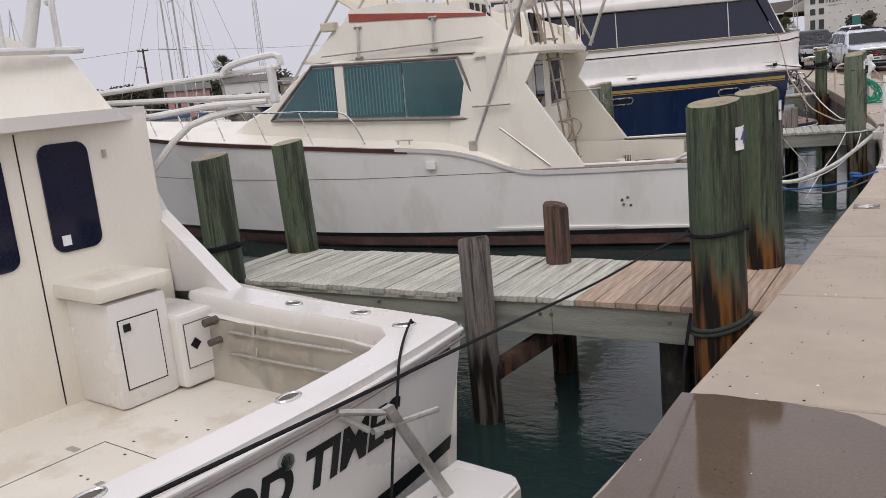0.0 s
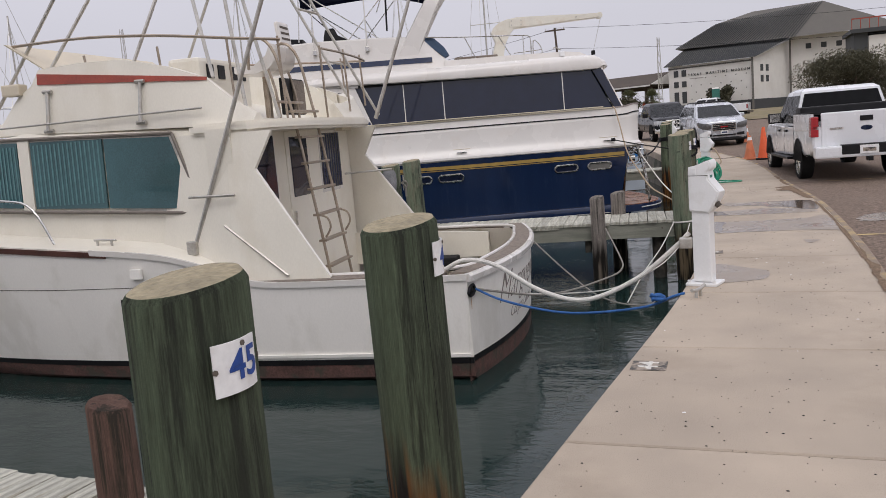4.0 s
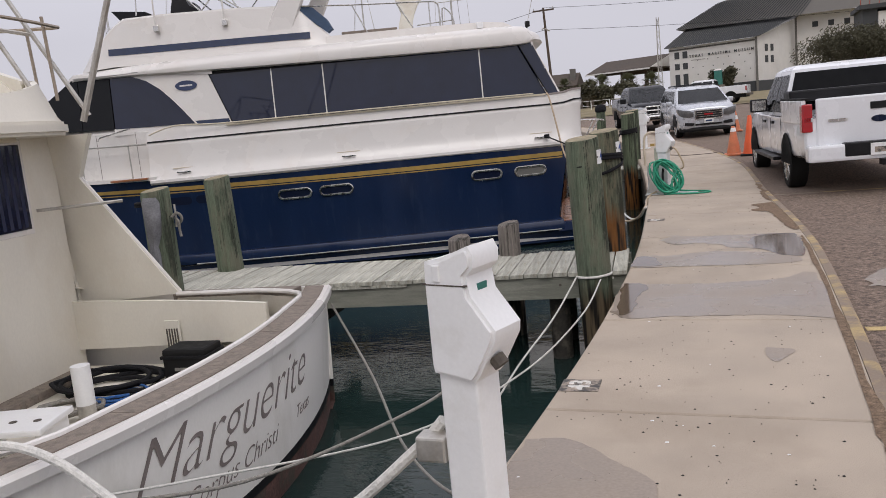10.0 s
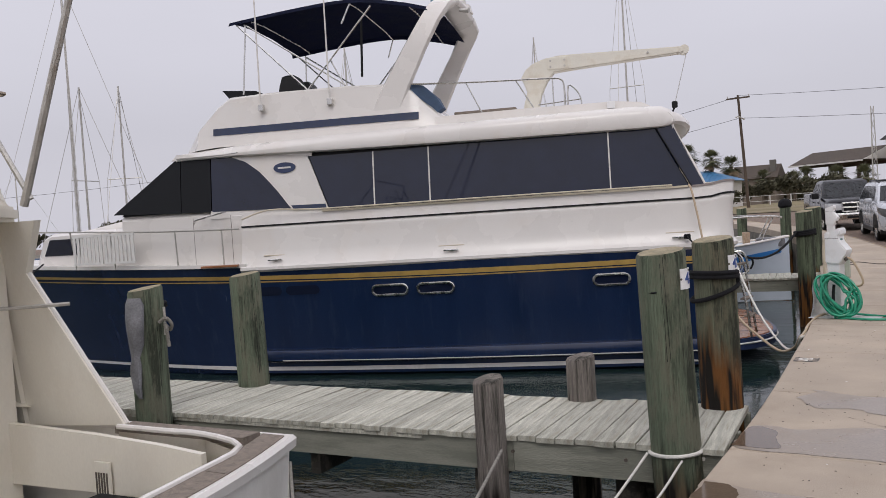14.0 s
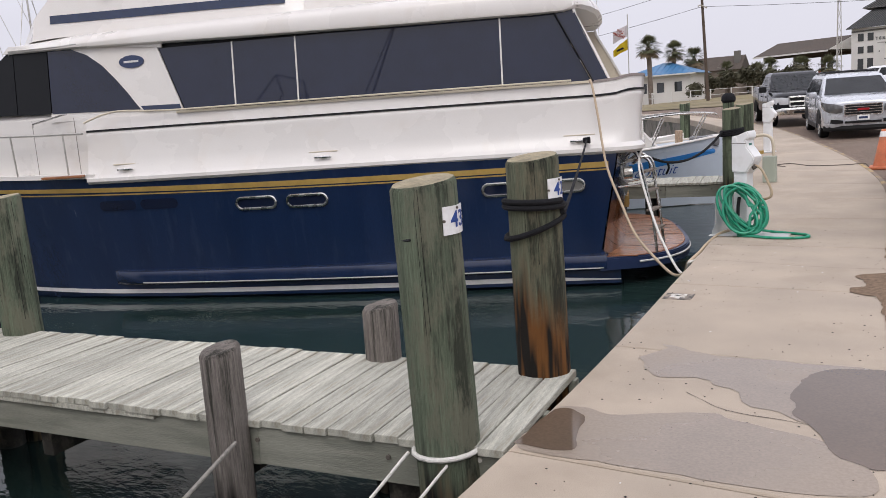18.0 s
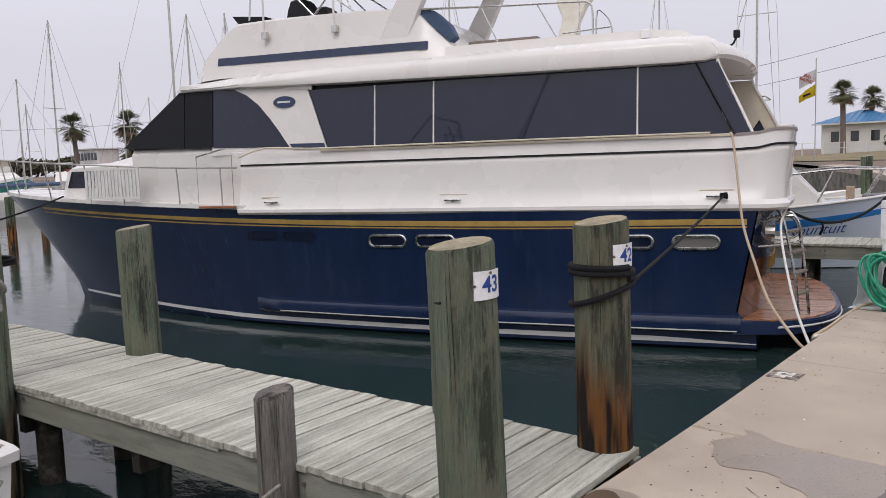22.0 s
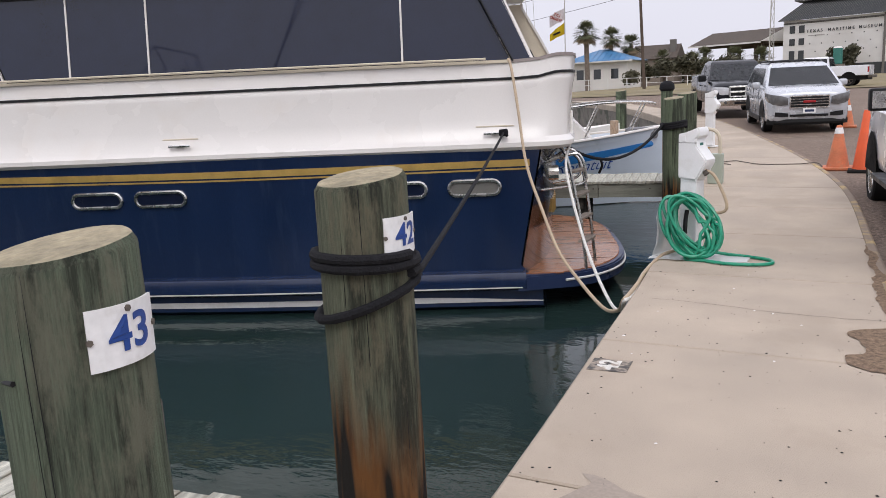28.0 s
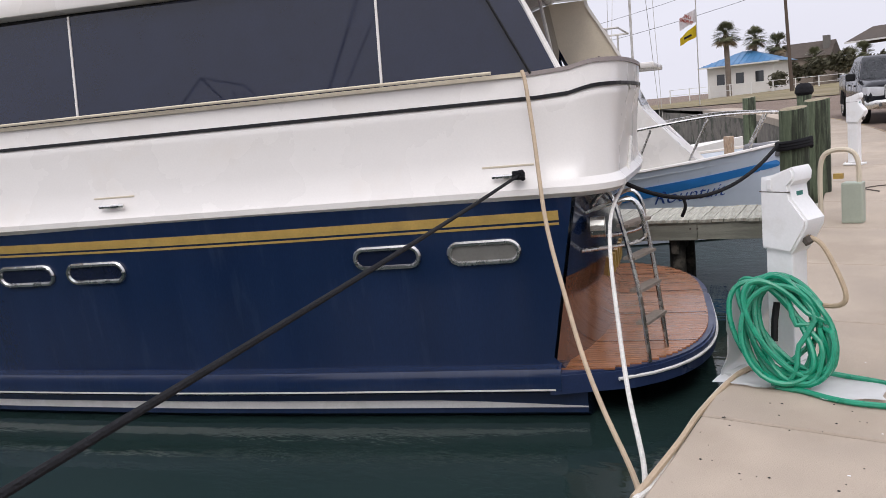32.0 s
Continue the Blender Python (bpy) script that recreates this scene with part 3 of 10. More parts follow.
# north shore, bending west behind the marina
shore = [(-18.5, 66), (-25, 72), (-40, 78), (-70, 83), (-120, 86), (-400, 88)]
sv = [inner[-1]] + [bm.verts.new((x, y, gz(y, x) - .07)) for x, y in shore[1:]]
far = [outer[-1]] + [bm.verts.new((x, 900, gz(900, x) - .07)) for x in (300, 100, 0, -100, -400)]
for i in range(len(sv) - 1):
    bm.faces.new((sv[i], far[i], far[i + 1], sv[i + 1]))
south = [bm.verts.new((x, -200, -.07)) for x in (-20, 700)]
bm.faces.new((inner[0], south[0], south[1], outer[0]))
ground = tagged(part("ground", bm, M["asphalt"]), "worn brownish asphalt road and car park beside the quay", "road", kind="structure")
bm = bmesh.new()
pts = [(-18.5, 66), (-25, 72), (-40, 78), (-70, 83), (-120, 86), (-400, 88)]
loft(bm, [[(x, y, gz(y, x) - .07), (x - .5, y - .8, -1.4)] for x, y in pts], closed=False)
tagged(part("shore_bank", bm, M["quay_wall"]), "concrete bank of the far shore", "bank", kind="structure")
# dry grass beyond the road
bm = grid_sheet((-60, -40, -20, 10, 60, 200), (63, 66, 75, 84, 97, 110, 130, 150, 200), -.05)
for v in bm.verts:
    if v.co.y < 70:
        v.co.y += .12 * (-v.co.x) if v.co.x < 0 else .02 * v.co.x
    v.co.z += gz(v.co.y, v.co.x) + .03
tagged(part("lawn", bm, M["grass"]), "dry brown winter grass verge", "grass", kind="structure")

# low breakwater closing the basin to the west
bm = bmesh.new()
loft(bm, [[(-150, y, -1.4), (-150, y, .1), (-128 + 3 * math.sin(y * .11), y, .1), (-124 + 3 * math.sin(y * .11), y, -1.4)] for y in range(-120, 97, 6)])
bmesh.ops.recalc_face_normals(bm, faces=bm.faces[:])
tagged(part("breakwater", bm, M["quay_wall"]), "low stone breakwater across the basin", "breakwater", kind="structure")

# sidewalk slabs, each its own piece, with open joints
JOINTS = [-13.9, -12.1, -10.25, -8.4, -6.55, -4.75, -2.95, -1.1, .72, 2.58, 4.43, 6.3, 8.18, 10.1, 12.1, 13.93, 15.93, 17.97, 19.95] + [21.8 + 1.84 * k for k in range(20)]
pavement = new("pavement")
tagged(pavement, "tan concrete quayside walkway with joints", "pavement", kind="structure")
for a, b in zip(JOINTS[:-1], JOINTS[1:]):
    bm = bmesh.new()
    n = 4
    lo, hi = a + .009, b - .009
    ring = []
    for k in range(n + 1):
        y = lo + (hi - lo) * k / n
        ring.append(((edge_x(y), y), (kerb_x(y) - .088, y + .0)))
    rows = []
    for (x0, y0), (x1, y1) in ring:
        g = gz(y0)
        rows.append([(x0 + .02, y0, g - .25), (x0, y0, g - .25), (x0, y0, g - .018), (x0 + .018, y0, g), (x1, y1, g), (x1, y1, g - .25)])
    loft(bm, rows)
    bmesh.ops.bevel(bm, geom=[e for e in bm.edges if all(abs(v.co.z - gz(v.co.y)) < 1e-4 for v in e.verts) and len(e.link_faces) == 2 and abs(e.verts[0].co.y - e.verts[1].co.y) < 1e-4 and (abs(e.verts[0].co.y - lo) < 1e-4 or abs(e.verts[0].co.y - hi) < 1e-4)], offset=.009, segments=1, affect='EDGES')
    part("paving_slab", bm, M["concrete"], pavement)
# kerb stones with worn yellow top
kerb = tagged(new("kerb"), "low concrete kerb with worn yellow paint", "kerb", kind="structure")
for a, b in zip(JOINTS[:-1], JOINTS[1:]):
    bm = bmesh.new()
    rows = []
    for k in range(4):
        y = a + .003 + (b - a - .006) * k / 3
        x, g = kerb_x(y), gz(y)
        rows.append([(x - .085, y, g - .2), (x - .085, y, g + .004), (x - .02, y, g + .006), (x + .0, y, g - .008), (x + .012, y, g - .2)])
    loft(bm, rows)
    part("kerb_stone", bm, M["yellow"] if -20 < a < 60 else M["kerb"], kerb)
# bedding under the slabs
bm = bmesh.new()
loft(bm, [[(edge_x(y) + .03, y, gz(y) - .07), (kerb_x(y) - .02, y, gz(y) - .07)] for y in ys], closed=False)
tagged(part("pavement_bedding", bm, M["grime"]), "dark bedding under the pavement joints", "pavement", kind="structure")
# quay wall under the walkway
bm = bmesh.new()
loft(bm, [[(edge_x(y) + .03, y, gz(y) - .24), (edge_x(y) + .05, y, -2.2)] for y in ys], closed=False)
tagged(part("quay_wall", bm, M["quay_wall"]), "dark algae-stained concrete quay wall", "quay wall", kind="structure")


# ---- finger piers ----
def piling(name, x, y, top, r, mat, label, bottom=-2.6, lean=(0, 0), seed=0, slope=.022, group="mooring pilings", zb=None):
    """A tapered, slightly uneven round timber with a sawn top."""
    rnd = random.Random(seed)
    root = thing(name, pose(x, y, 0), label, "piling", group)
    bm = bmesh.new()
    n = 28
    ph = [rnd.uniform(0, 6.28) for _ in range(4)]
    bo = bottom if zb is None else zb
    zs = [bo, -1.25, -.95, -.6, -.2, .2, .6] if bo < -1.3 else [bo, bo + (top - bo) * .3, bo + (top - bo) * .65]
    zs = [z for z in zs if z < top - .15] + [top - .02, top]
    rings = []
    for z in zs:
        ring = []
        for k in range(n):
            a = 2 * math.pi * k / n
            f = 1 + .018 * math.sin(3 * a + ph[0]) + .012 * math.sin(5 * a + ph[1] + z) + .012 * math.sin(9 * a + ph[2]) + rnd.uniform(-.008, .008)
            rr = r * f * (1.03 - .03 * (z + 1) / 2) - (.012 if z == top else 0)
            ring.append((rr * math.cos(a) + lean[0] * z, rr * math.sin(a) + lean[1] * z, z + (slope * math.cos(a - (radians(70) if name == 'mooring_piling' else ph[3])) if z > top - .03 else 0)))
        rings.append(ring)
    loft(bm, rings, cap0=False, cap1=False)
    part("trunk", bm, mat, root, smooth=True)
    bm = bmesh.new()
    ring = rings[-1]
    c = bm.verts.new(((lean[0] * top), lean[1] * top, top + .004))
    vs = [bm.verts.new(p) for p in ring]
    mid = [bm.verts.new(Vector(p).lerp(c.co, .45) + Vector((0, 0, .004 * rnd.random()))) for p in ring]
    for i in range(n):
        j = (i + 1) % n
        bm.faces.new((vs[i], vs[j], mid[j], mid[i]))
        bm.faces.new((mid[i], mid[j], c))
    part("sawn_top", bm, M["pile_top"] if mat in (M["pile_green"], M["pile_dark"], M["pile_pale"], M["pile_pale_dark"]) else mat, root)
    if mat in (M["pile_green"], M["pile_dark"], M["pile_pale"], M["pile_pale_dark"]):
        # drying cracks
        for k in range(5):
            a = rnd.uniform(0, 6.28)
            z0 = rnd.uniform(.1, top - .5)
            z1 = min(z0 + rnd.uniform(.3, .8), top - .03)
            bm = bmesh.new()
            p0, p1 = r * 1.012, r * .99
            loft(bm, [[((p0 if 0 < s < 4 else p1) * math.cos(a + .006 * math.sin(7 * s)) + lean[0] * z, (p0 if 0 < s < 4 else p1) * math.sin(a + .006 * math.sin(7 * s)) + lean[1] * z, z),
                       (p0 * math.cos(a + .02) + lean[0] * z, p0 * math.sin(a + .02) + lean[1] * z, z)] for s in range(5) for z in [z0 + (z1 - z0) * s / 4]], closed=False)
            part("crack", bm, M["black"], root)
    return root


def finger_pier(ox, oy, angle, length, y0, y1, brown, seed, label):
    """A timber finger pier: crosswise deck boards on long beams."""
    rnd = random.Random(seed)
    root = thing("finger_pier", pose(ox, oy, 0, 0, 0, angle), label, "pier", "finger piers")
    w = .142
    n = int(length / (w + .009))
    base = {}
    for k in range(n):
        x0 = -.02 - k * (w + .009) - w
        key = rnd.randrange(4)
        mat = M["deck_brown"] if k in brown else M["deck"]
        if (key, mat.name) not in base:
            bm = boxed(0, w, y0, y1, -.042, 0, bevel=.004)
            for v in bm.verts:
                if v.co.z > -.02:
                    v.co.z += .0025 * math.sin(v.co.y * 4 + key)
            base[key, mat.name] = part("deck_board", bm, mat, root)
            ob = base[key, mat.name]
        else:
            ob = base[key, mat.name].copy()
            scene.collection.objects.link(ob)
        ob.matrix_basis = pose(x0, rnd.uniform(-.015, .015), -.022 + rnd.uniform(-.004, .003), rnd.uniform(-.2, .2), 0, rnd.uniform(-.25, .25))
    for yy, nm in ((y0 + .03, "near"), (y1 - .1, "far"), ((y0 + y1) / 2 - .04, "mid")):
        cut = 1.57 if nm == "near" else length * .5
        part("beam", boxed(-cut + .002, 0, yy, yy + .075, -.30, -.067, bevel=.006), M["beam"], root)
        part("beam", boxed(-length, -cut - .002, yy + .006, yy + .078, -.31, -.067, bevel=.006), M["beam"], root)
    part("fascia_strip", boxed(-length, -2.35, y0 + .012, y0 + .029, -.10, -.066, bevel=.003), M["deck"], root)
    for xx in (-1.9 if y0 == 0 else -.5, -3.5, -length * .62 - .1, -length + .3):
        part("cross_beam", boxed(xx - .05, xx + .05, y0 + .12, y1 - .12, -.52, -.312, bevel=.006), M["pile_wet"], root)
    for xx in (-1.57, -1.66, -.25, -.7, -length + .4, -length + .55, -length * .6):
        bm = bmesh.new()
        tube(bm, [(xx, y0 + .031, -.15), (xx, y0 + .018, -.15)], .014, 8)
        part("bolt", bm, M["grime"], root)
    for xx in (-1.9 if seed > 12 else -.75, -length * .62):
        for yy in (y0 + .3, y1 - .3):
            part("support_post", tubed([(xx, yy, -2.6), (xx, yy, -.31)], .11, 12), M["pile_wet"], root, smooth=True)
    return root


finger_pier(-.14, .0, -3.4, 5.2, .38, 1.62, range(0, 9), 11, "weathered grey timber finger pier with newer brown boards")
finger_pier(.36, 12.13, 6.7, 8.3, 0, 1.32, (), 12, "pale grey weathered timber finger pier")
finger_pier(-1.05, 25.0, 10, 7.5, 0, 1.3, (), 13, "grey timber finger pier farther along the quay")
finger_pier(-3.75, 36.0, 14, 8.0, 0, 1.3, (), 14, "grey timber finger pier farther along the quay")

brace = thing("pier_brace", pose(0, 0, 0), "rough brown timber brace under the pier edge", "timber brace")
part("brace_beam", loft(bmesh.new(), [[(x - .05, y, z - .06), (x + .05, y, z - .06), (x + .05, y, z + .06), (x - .05, y, z + .06)] for x, y, z in ((-2.18, .36, -.62), (-1.75, .95, -.38), (-1.5, 1.3, -.30))]), M["pile_red"], brace)

PG, PD, PY, PR = M["pile_green"], M["pile_dark"], M["pile_grey"], M["pile_red"]
GL = "tall green treated timber mooring piling with number plate"
pile45 = piling("mooring_piling", -.47, .33, 1.31, .165, PD, GL + " 45", seed=1, lean=(-.01, .02))
pile44 = piling("mooring_piling", -.37, 1.62, 1.30, .16, PD, GL + " 44", seed=2, lean=(-.02, 0))
pile43 = piling("mooring_piling", .01, 12.13, 1.33, .168, M["pile_pale"], GL + " 43", seed=3, lean=(-.03, 0))
pile42 = piling("mooring_piling", .0, 13.35, 1.35, .165, M["pile_pale_dark"], GL + " 42", seed=4, lean=(-.01, 0))
GP = "green treated timber piling at the outer end of a finger pier"
pileA = piling("mooring_piling", -4.72, 11.385, 1.18, .16, M["pile_pale"], GP, seed=5)
piling("mooring_piling", -7.95, 11.05, 1.17, .16, M["pile_pale"], GP, seed=18)
pileB = piling("mooring_piling", -4.88, 12.80, 1.19, .165, M["pile_pale"], GP, seed=6, lean=(-.03, 0))
pileC = piling("mooring_piling", -4.88, .62, 1.12, .165, PG, GP, seed=7)
pileD = piling("mooring_piling", -4.94, 1.84, 1.12, .16, PG, GP, seed=8, lean=(-.03, 0))
SP = "short weathered grey timber post beside a finger pier"
piling("short_post", -2.22, .42, .44, .115, PY, SP, seed=9, group="short pier posts")
piling("short_post", -1.33, 11.88, .42, .115, PY, SP, seed=10, group="short pier posts")
piling("short_post", -2.0, 1.58, .48, .105, PR, "short red-brown timber post beside a finger pier", seed=11, group="short pier posts")
piling("short_post", -1.19, 13.24, .36, .125, PY, "short pinkish grey timber post beside a finger pier", seed=12, group="short pier posts")
piling("mooring_piling", -1.30, 24.65, 1.37, .17, PG, "green timber piling with black rope round it", seed=13)
piling("mooring_piling", -1.42, 26.35, 1.42, .17, PG, "green timber piling at the foot of a finger pier", seed=14)
piling("mooring_piling", -3.85, 35.8, 1.42, .17, PG, "green timber piling with a black sack on top", seed=15)
piling("mooring_piling", -5.6, 37.2, 1.42, .17, PG, GP, seed=16)
piling("mooring_piling", -7.2, 25.2, 1.2, .17, PG, GP, seed=17)

# ---- navy and white motor yacht ----
yacht = thing("motor_yacht", pose(-8.34, 19.65, 0, 0, 0, 23), "large motor yacht with navy hull and white upperworks", "yacht")
Y_SHEER_B = [(-9.75, .03), (-9.3, .42), (-8, 1.10), (-6, 1.72), (-4, 2.10), (-2, 2.32), (2, 2.42), (6.1, 2.36)]
Y_WL_B = [(-7.9, .03), (-7.2, .30), (-6, .78), (-4, 1.46), (-2, 1.95), (2, 2.25), (6.1, 2.26)]
Y_SHEER_Z = [(-9.75, 1.30), (-6, 1.14), (-2, 1.02), (2, .97), (6.1, .98)]


def yacht_stem(z):
    """The raked stem: where the hull begins at height z."""
    return -7.75 - 1.97 * max(0, min(1, (z + .95) / 2.25)) ** 1.2


def yacht_side(u, z):
    """Half-breadth of the hull at station u and height z."""
    st = yacht_stem(z)
    s = max(0.0, (u - st) / (6.1 - st))
    a, w = curve_at(Y_SHEER_B, -9.72 + 15.82 * s), max(curve_at(Y_WL_B, -7.75 + 13.85 * s), .012)
    top = curve_at(Y_SHEER_Z, u)
    t = min(max((z + .95) / (top + .95), 0), 1)
    return max(w + (a - w) * t ** 1.4, .012)


levels = [1.0, .88, .74, .58, .42, .26, .12, 0]
rings = []
for s in [0, .012, .03, .055, .085, .12, .16, .21, .27, .34, .42, .5, .58, .66, .74, .82, .9, .96, 1]:
    top = curve_at(Y_SHEER_Z, -9.72 + 15.82 * s)
    left = []
    for f in levels:
        z = -.95 + (top + .95) * f
        st = yacht_stem(z)
        end = 6.1 - (.27 * (1 - (z + .5) / 1.48) if z > -.55 else 0)
        u = st + (end - st) * s
        left.append((u, -(yacht_side(u, z) if s else .012), z))
    ub = left[-1][0]
    b = -left[-1][1]
    keel = [(ub + .1, -b * .8, -1.25), (ub + .15, 0, -1.5), (ub + .1, b * .8, -1.25)]
    rings.append(left + keel + [(x, -y, z) for x, y, z in reversed(left)])
bm = loft(bmesh.new(), rings)
part("hull", bm, M["navy"], yacht, "glossy navy blue hull with faint run-off streaks", smooth=True)


def hull_strip(name, u0, u1, zf0, zf1, mat, off=.006, n=30, label="", both=False):
    """A band laid on the hull between two heights that may follow the sheer."""
    bm = bmesh.new()
    for s in ((-1, 1) if both else (-1,)):
        rows = []
        for k in range(n + 1):
            u = u0 + (u1 - u0) * k / n
            a, b = zf0(u), zf1(u)
            rows.append([(u, s * (yacht_side(u, z) + o), z) for z, o in ((a, -.004), (a, off), (b, off), (b, -.004))])
        loft(bm, rows, flip=s < 0)
        bmesh.ops.recalc_face_normals(bm, faces=bm.faces[:])
    return part(name, bm, mat, yacht, label)


def shz(d):
    return lambda u: curve_at(Y_SHEER_Z, u) - d


def const(z):
    return lambda u: z


hull_strip("gold_stripe", -7.6, 5.97, lambda u: curve_at(Y_SHEER_Z, u) - .235 + .03 * (u < 0) * min(1, -u / 6), shz(.155), M["gold"], label="gold stripe under the deck edge")
hull_strip("gold_pinstripe", -7.6, 5.97, shz(.275), shz(.255), M["gold"])
hull_strip("waterline_stripe", -7.45, 6.1, lambda u: -.90 + .012 * max(0, -2 - u), lambda u: -.83 + .03 * max(0, -2 - u) / 4 - .06 * max(0, u - 4.9) / 1.2, M["white_line"], off=.008, label="white waterline stripe")
# spray shelf along the waterline with white edge
bm = bmesh.new()
rows = []
for k in range(25):
    u = -1.95 + 7.85 * k / 24
    f = min(1, (u + 1.95) / .35) ** .5
    o = .02 + .12 * f
    rows.append([(u, -yacht_side(u, z) - d, z) for z, d in ((-.50, -.02), (-.52, o * .8), (-.58, o), (-.70, o), (-.74, o * .6), (-.74, -.02))])
loft(bm, rows)
bmesh.ops.recalc_face_normals(bm, faces=bm.faces[:])
shelf = part("spray_shelf", bm, M["navy"], yacht, "navy blue moulded ledge above the waterline", smooth=True)
bm = bmesh.new()
loft(bm, [[(u, -yacht_side(u, z) - d, z) for z, d in ((-.702, .13), (-.702, .146), (-.688, .146), (-.688, .13))] for u in [-1.4 + 7.25 * k / 20 for k in range(21)]])
bmesh.ops.recalc_face_normals(bm, faces=bm.faces[:])
part("shelf_edge", bm, M["white"], yacht)
# portholes
for u0, w in ((.39, .63), (1.20, .63), (4.17, .58), (5.02, .60), (-1.94, .64), (-1.22, .64)):
    dark_only = u0 < 0
    bm, bg = bmesh.new(), bmesh.new()
    z0, h = (.505, .092) if not dark_only else (.57, .085)
    path = []
    for a in range(24):
        an = 2 * math.pi * a / 24
        cx = (w / 2 - h) * (1 if math.cos(an) > 0 else -1)
        path.append((u0 + w / 2 + cx + h * math.cos(an), z0 + h * math.sin(an) * .95))
    pts = [Vector((u, -yacht_side(u, z) - .012, z)) for u, z in path]
    tube(bm, pts + [pts[0]], .022, 6)
    bg.faces.new([bg.verts.new((u, -yacht_side(u, z) - .009, z)) for u, z in path])
    bmesh.ops.recalc_face_normals(bg, faces=bg.faces[:])
    if dark_only:
        part("porthole", bg, M["glass_dark"], yacht)
        bm.free()
    else:
        ph = part("porthole", bm, M["chrome"], yacht, "long oval porthole with polished frame", smooth=True)
        part("porthole_pane", bg, M["blind_grey" if u0 > 5 else "glass_dark"], ph)

# white topsides: full beam aft of the side-deck step
YB = 2.34


def y_body(u, z):
    """Half-breadth of the white upperworks."""
    s = curve_at([(-7.2, .5), (-6.4, 1.1), (-5, 1.72), (-3.5, 2.05), (-2.05, 2.28), (0, 2.37), (6.1, 2.33)], u)
    return s - .14 * max(0, (z - 1.0)) / 1.0


def aft_outline(z, o=0.0):
    """The white upperworks in plan at height z, rounded at the aft corners."""
    side = [(u, -(y_body(u, z) + o)) for u in (-2.02, -1.6, -1, 0, 1, 2, 3, 4, 5, 5.5, 5.85)]
    b, r = y_body(6.0, z) + o, .42
    end = 6.56 + .10 * (z - .95) + o
    arc = [(end - .13 - r + r * math.sin(q), -(b - r + r * math.cos(q))) for q in [math.pi / 2 * k / 7 for k in range(8)]]
    aft = [(end - .13 * (y / 1.9) ** 2, y) for y in (-1.5, -.9, -.3)]
    half = side + arc + aft
    return half + [(u, -y) for u, y in reversed(half)]


def lifted(z, o=0.0, amount=1.0):
    """The same outline as points, with the upper edge rising across the stern."""
    out = []
    for u, y in aft_outline(z, o):
        k = max(0, min(1, (u - 6.0) / .36))
        out.append((u, y, z + .06 * amount * k * k * (3 - 2 * k)))
    return out


LV = ((.93, .03), (.97, .075), (1.02, .075), (1.08, .02), (1.3, .0), (1.6, .0), (1.66, .010), (1.70, .010), (1.74, 0), (1.94, 0))
bm = loft(bmesh.new(), [lifted(z, o, 0 if z < 1.5 else 1) for z, o in LV])
bmesh.ops.recalc_face_normals(bm, faces=bm.faces[:])
part("upper_side", bm, M["white"], yacht, "white moulded topsides with rounded lower lip", smooth=True)
bm = loft(bmesh.new(), [lifted(z, o) for z, o in ((1.735, -.01), (1.735, .018), (1.765, .018), (1.765, -.01))], cap0=False, cap1=False)
bmesh.ops.recalc_face_normals(bm, faces=bm.faces[:])
part("rubbing_strip", bm, M["black"], yacht)
bm = loft(bmesh.new(), [lifted(z, o)[9:-9] for z, o in ((1.93, -.02), (1.93, .012), (1.965, .006), (1.965, -.05))], closed=False)
bmesh.ops.recalc_face_normals(bm, faces=bm.faces[:])
part("coaming_gasket", bm, M["name_grey"], yacht)
for y, z in ((-1.4, 1.78), (-.6, 1.80), (.5, 1.80), (-1.0, 1.16)):
    ue = 6.56 + .10 * (z - .95) - .13 * (y / 1.9) ** 2
    part("deck_fill_cap", tubed([(ue - .03, y, z), (ue + .012, y, z)], .03, 10), M["alu"], yacht)
bm = bmesh.new()
loft(bm, [[(u, -(y_body(u, 1.94) + o), z) for o, z in ((-.02, 1.93), (.03, 1.93), (.03, 1.965), (-.02, 1.965))] for u in [-.45 + 6.2 * k / 20 for k in range(21)]])
bmesh.ops.recalc_face_normals(bm, faces=bm.faces[:])
part("window_sill", bm, M["beige_board"], yacht, "stained cream sill under the saloon windows")
# forward house and trunk cabin, its side flush with the canvas screens above
def saloon_y(u):
    return curve_at([(-4.8, 1.80), (-3, 2.02), (-.7, 2.15), (4.5, 2.15), (5.8, 2.08)], u)


rings = []
for u, zt in [(-7.35, 1.22), (-7.2, 1.42), (-6.8, 1.80), (-6.2, 1.90), (-5.4, 1.98), (-4.75, 2.06), (-4.6, 2.12), (-3, 2.11), (-2.0, 2.08)]:
    b = max(.25, y_body(u, 1.5) - .42) if u < -4.7 else saloon_y(u) + .06 * (u + 4.6) / 2.6
    rings.append([(u, -b, 1.0), (u, -b, zt - .12), (u, -b + .1, zt), (u, b - .1, zt), (u, b, zt - .12), (u, b, 1.0)])
part("forward_cabin", loft(bmesh.new(), rings), M["white"], yacht, smooth=True)
for u in (-3.02, -2.24):
    b = saloon_y(u) + .06 * (u + 4.6) / 2.6
    part("door_seam", boxed(u, u + .008, -b - .003, -b + .02, 1.06, 1.98), M["name_grey"], yacht)
part("grab_handle", tubed([(-2.95, -2.16, 1.86), (-2.9, -2.20, 1.92), (-2.35, -2.24, 2.03), (-2.3, -2.2, 2.04)], .013, 6), M["chrome"], yacht)
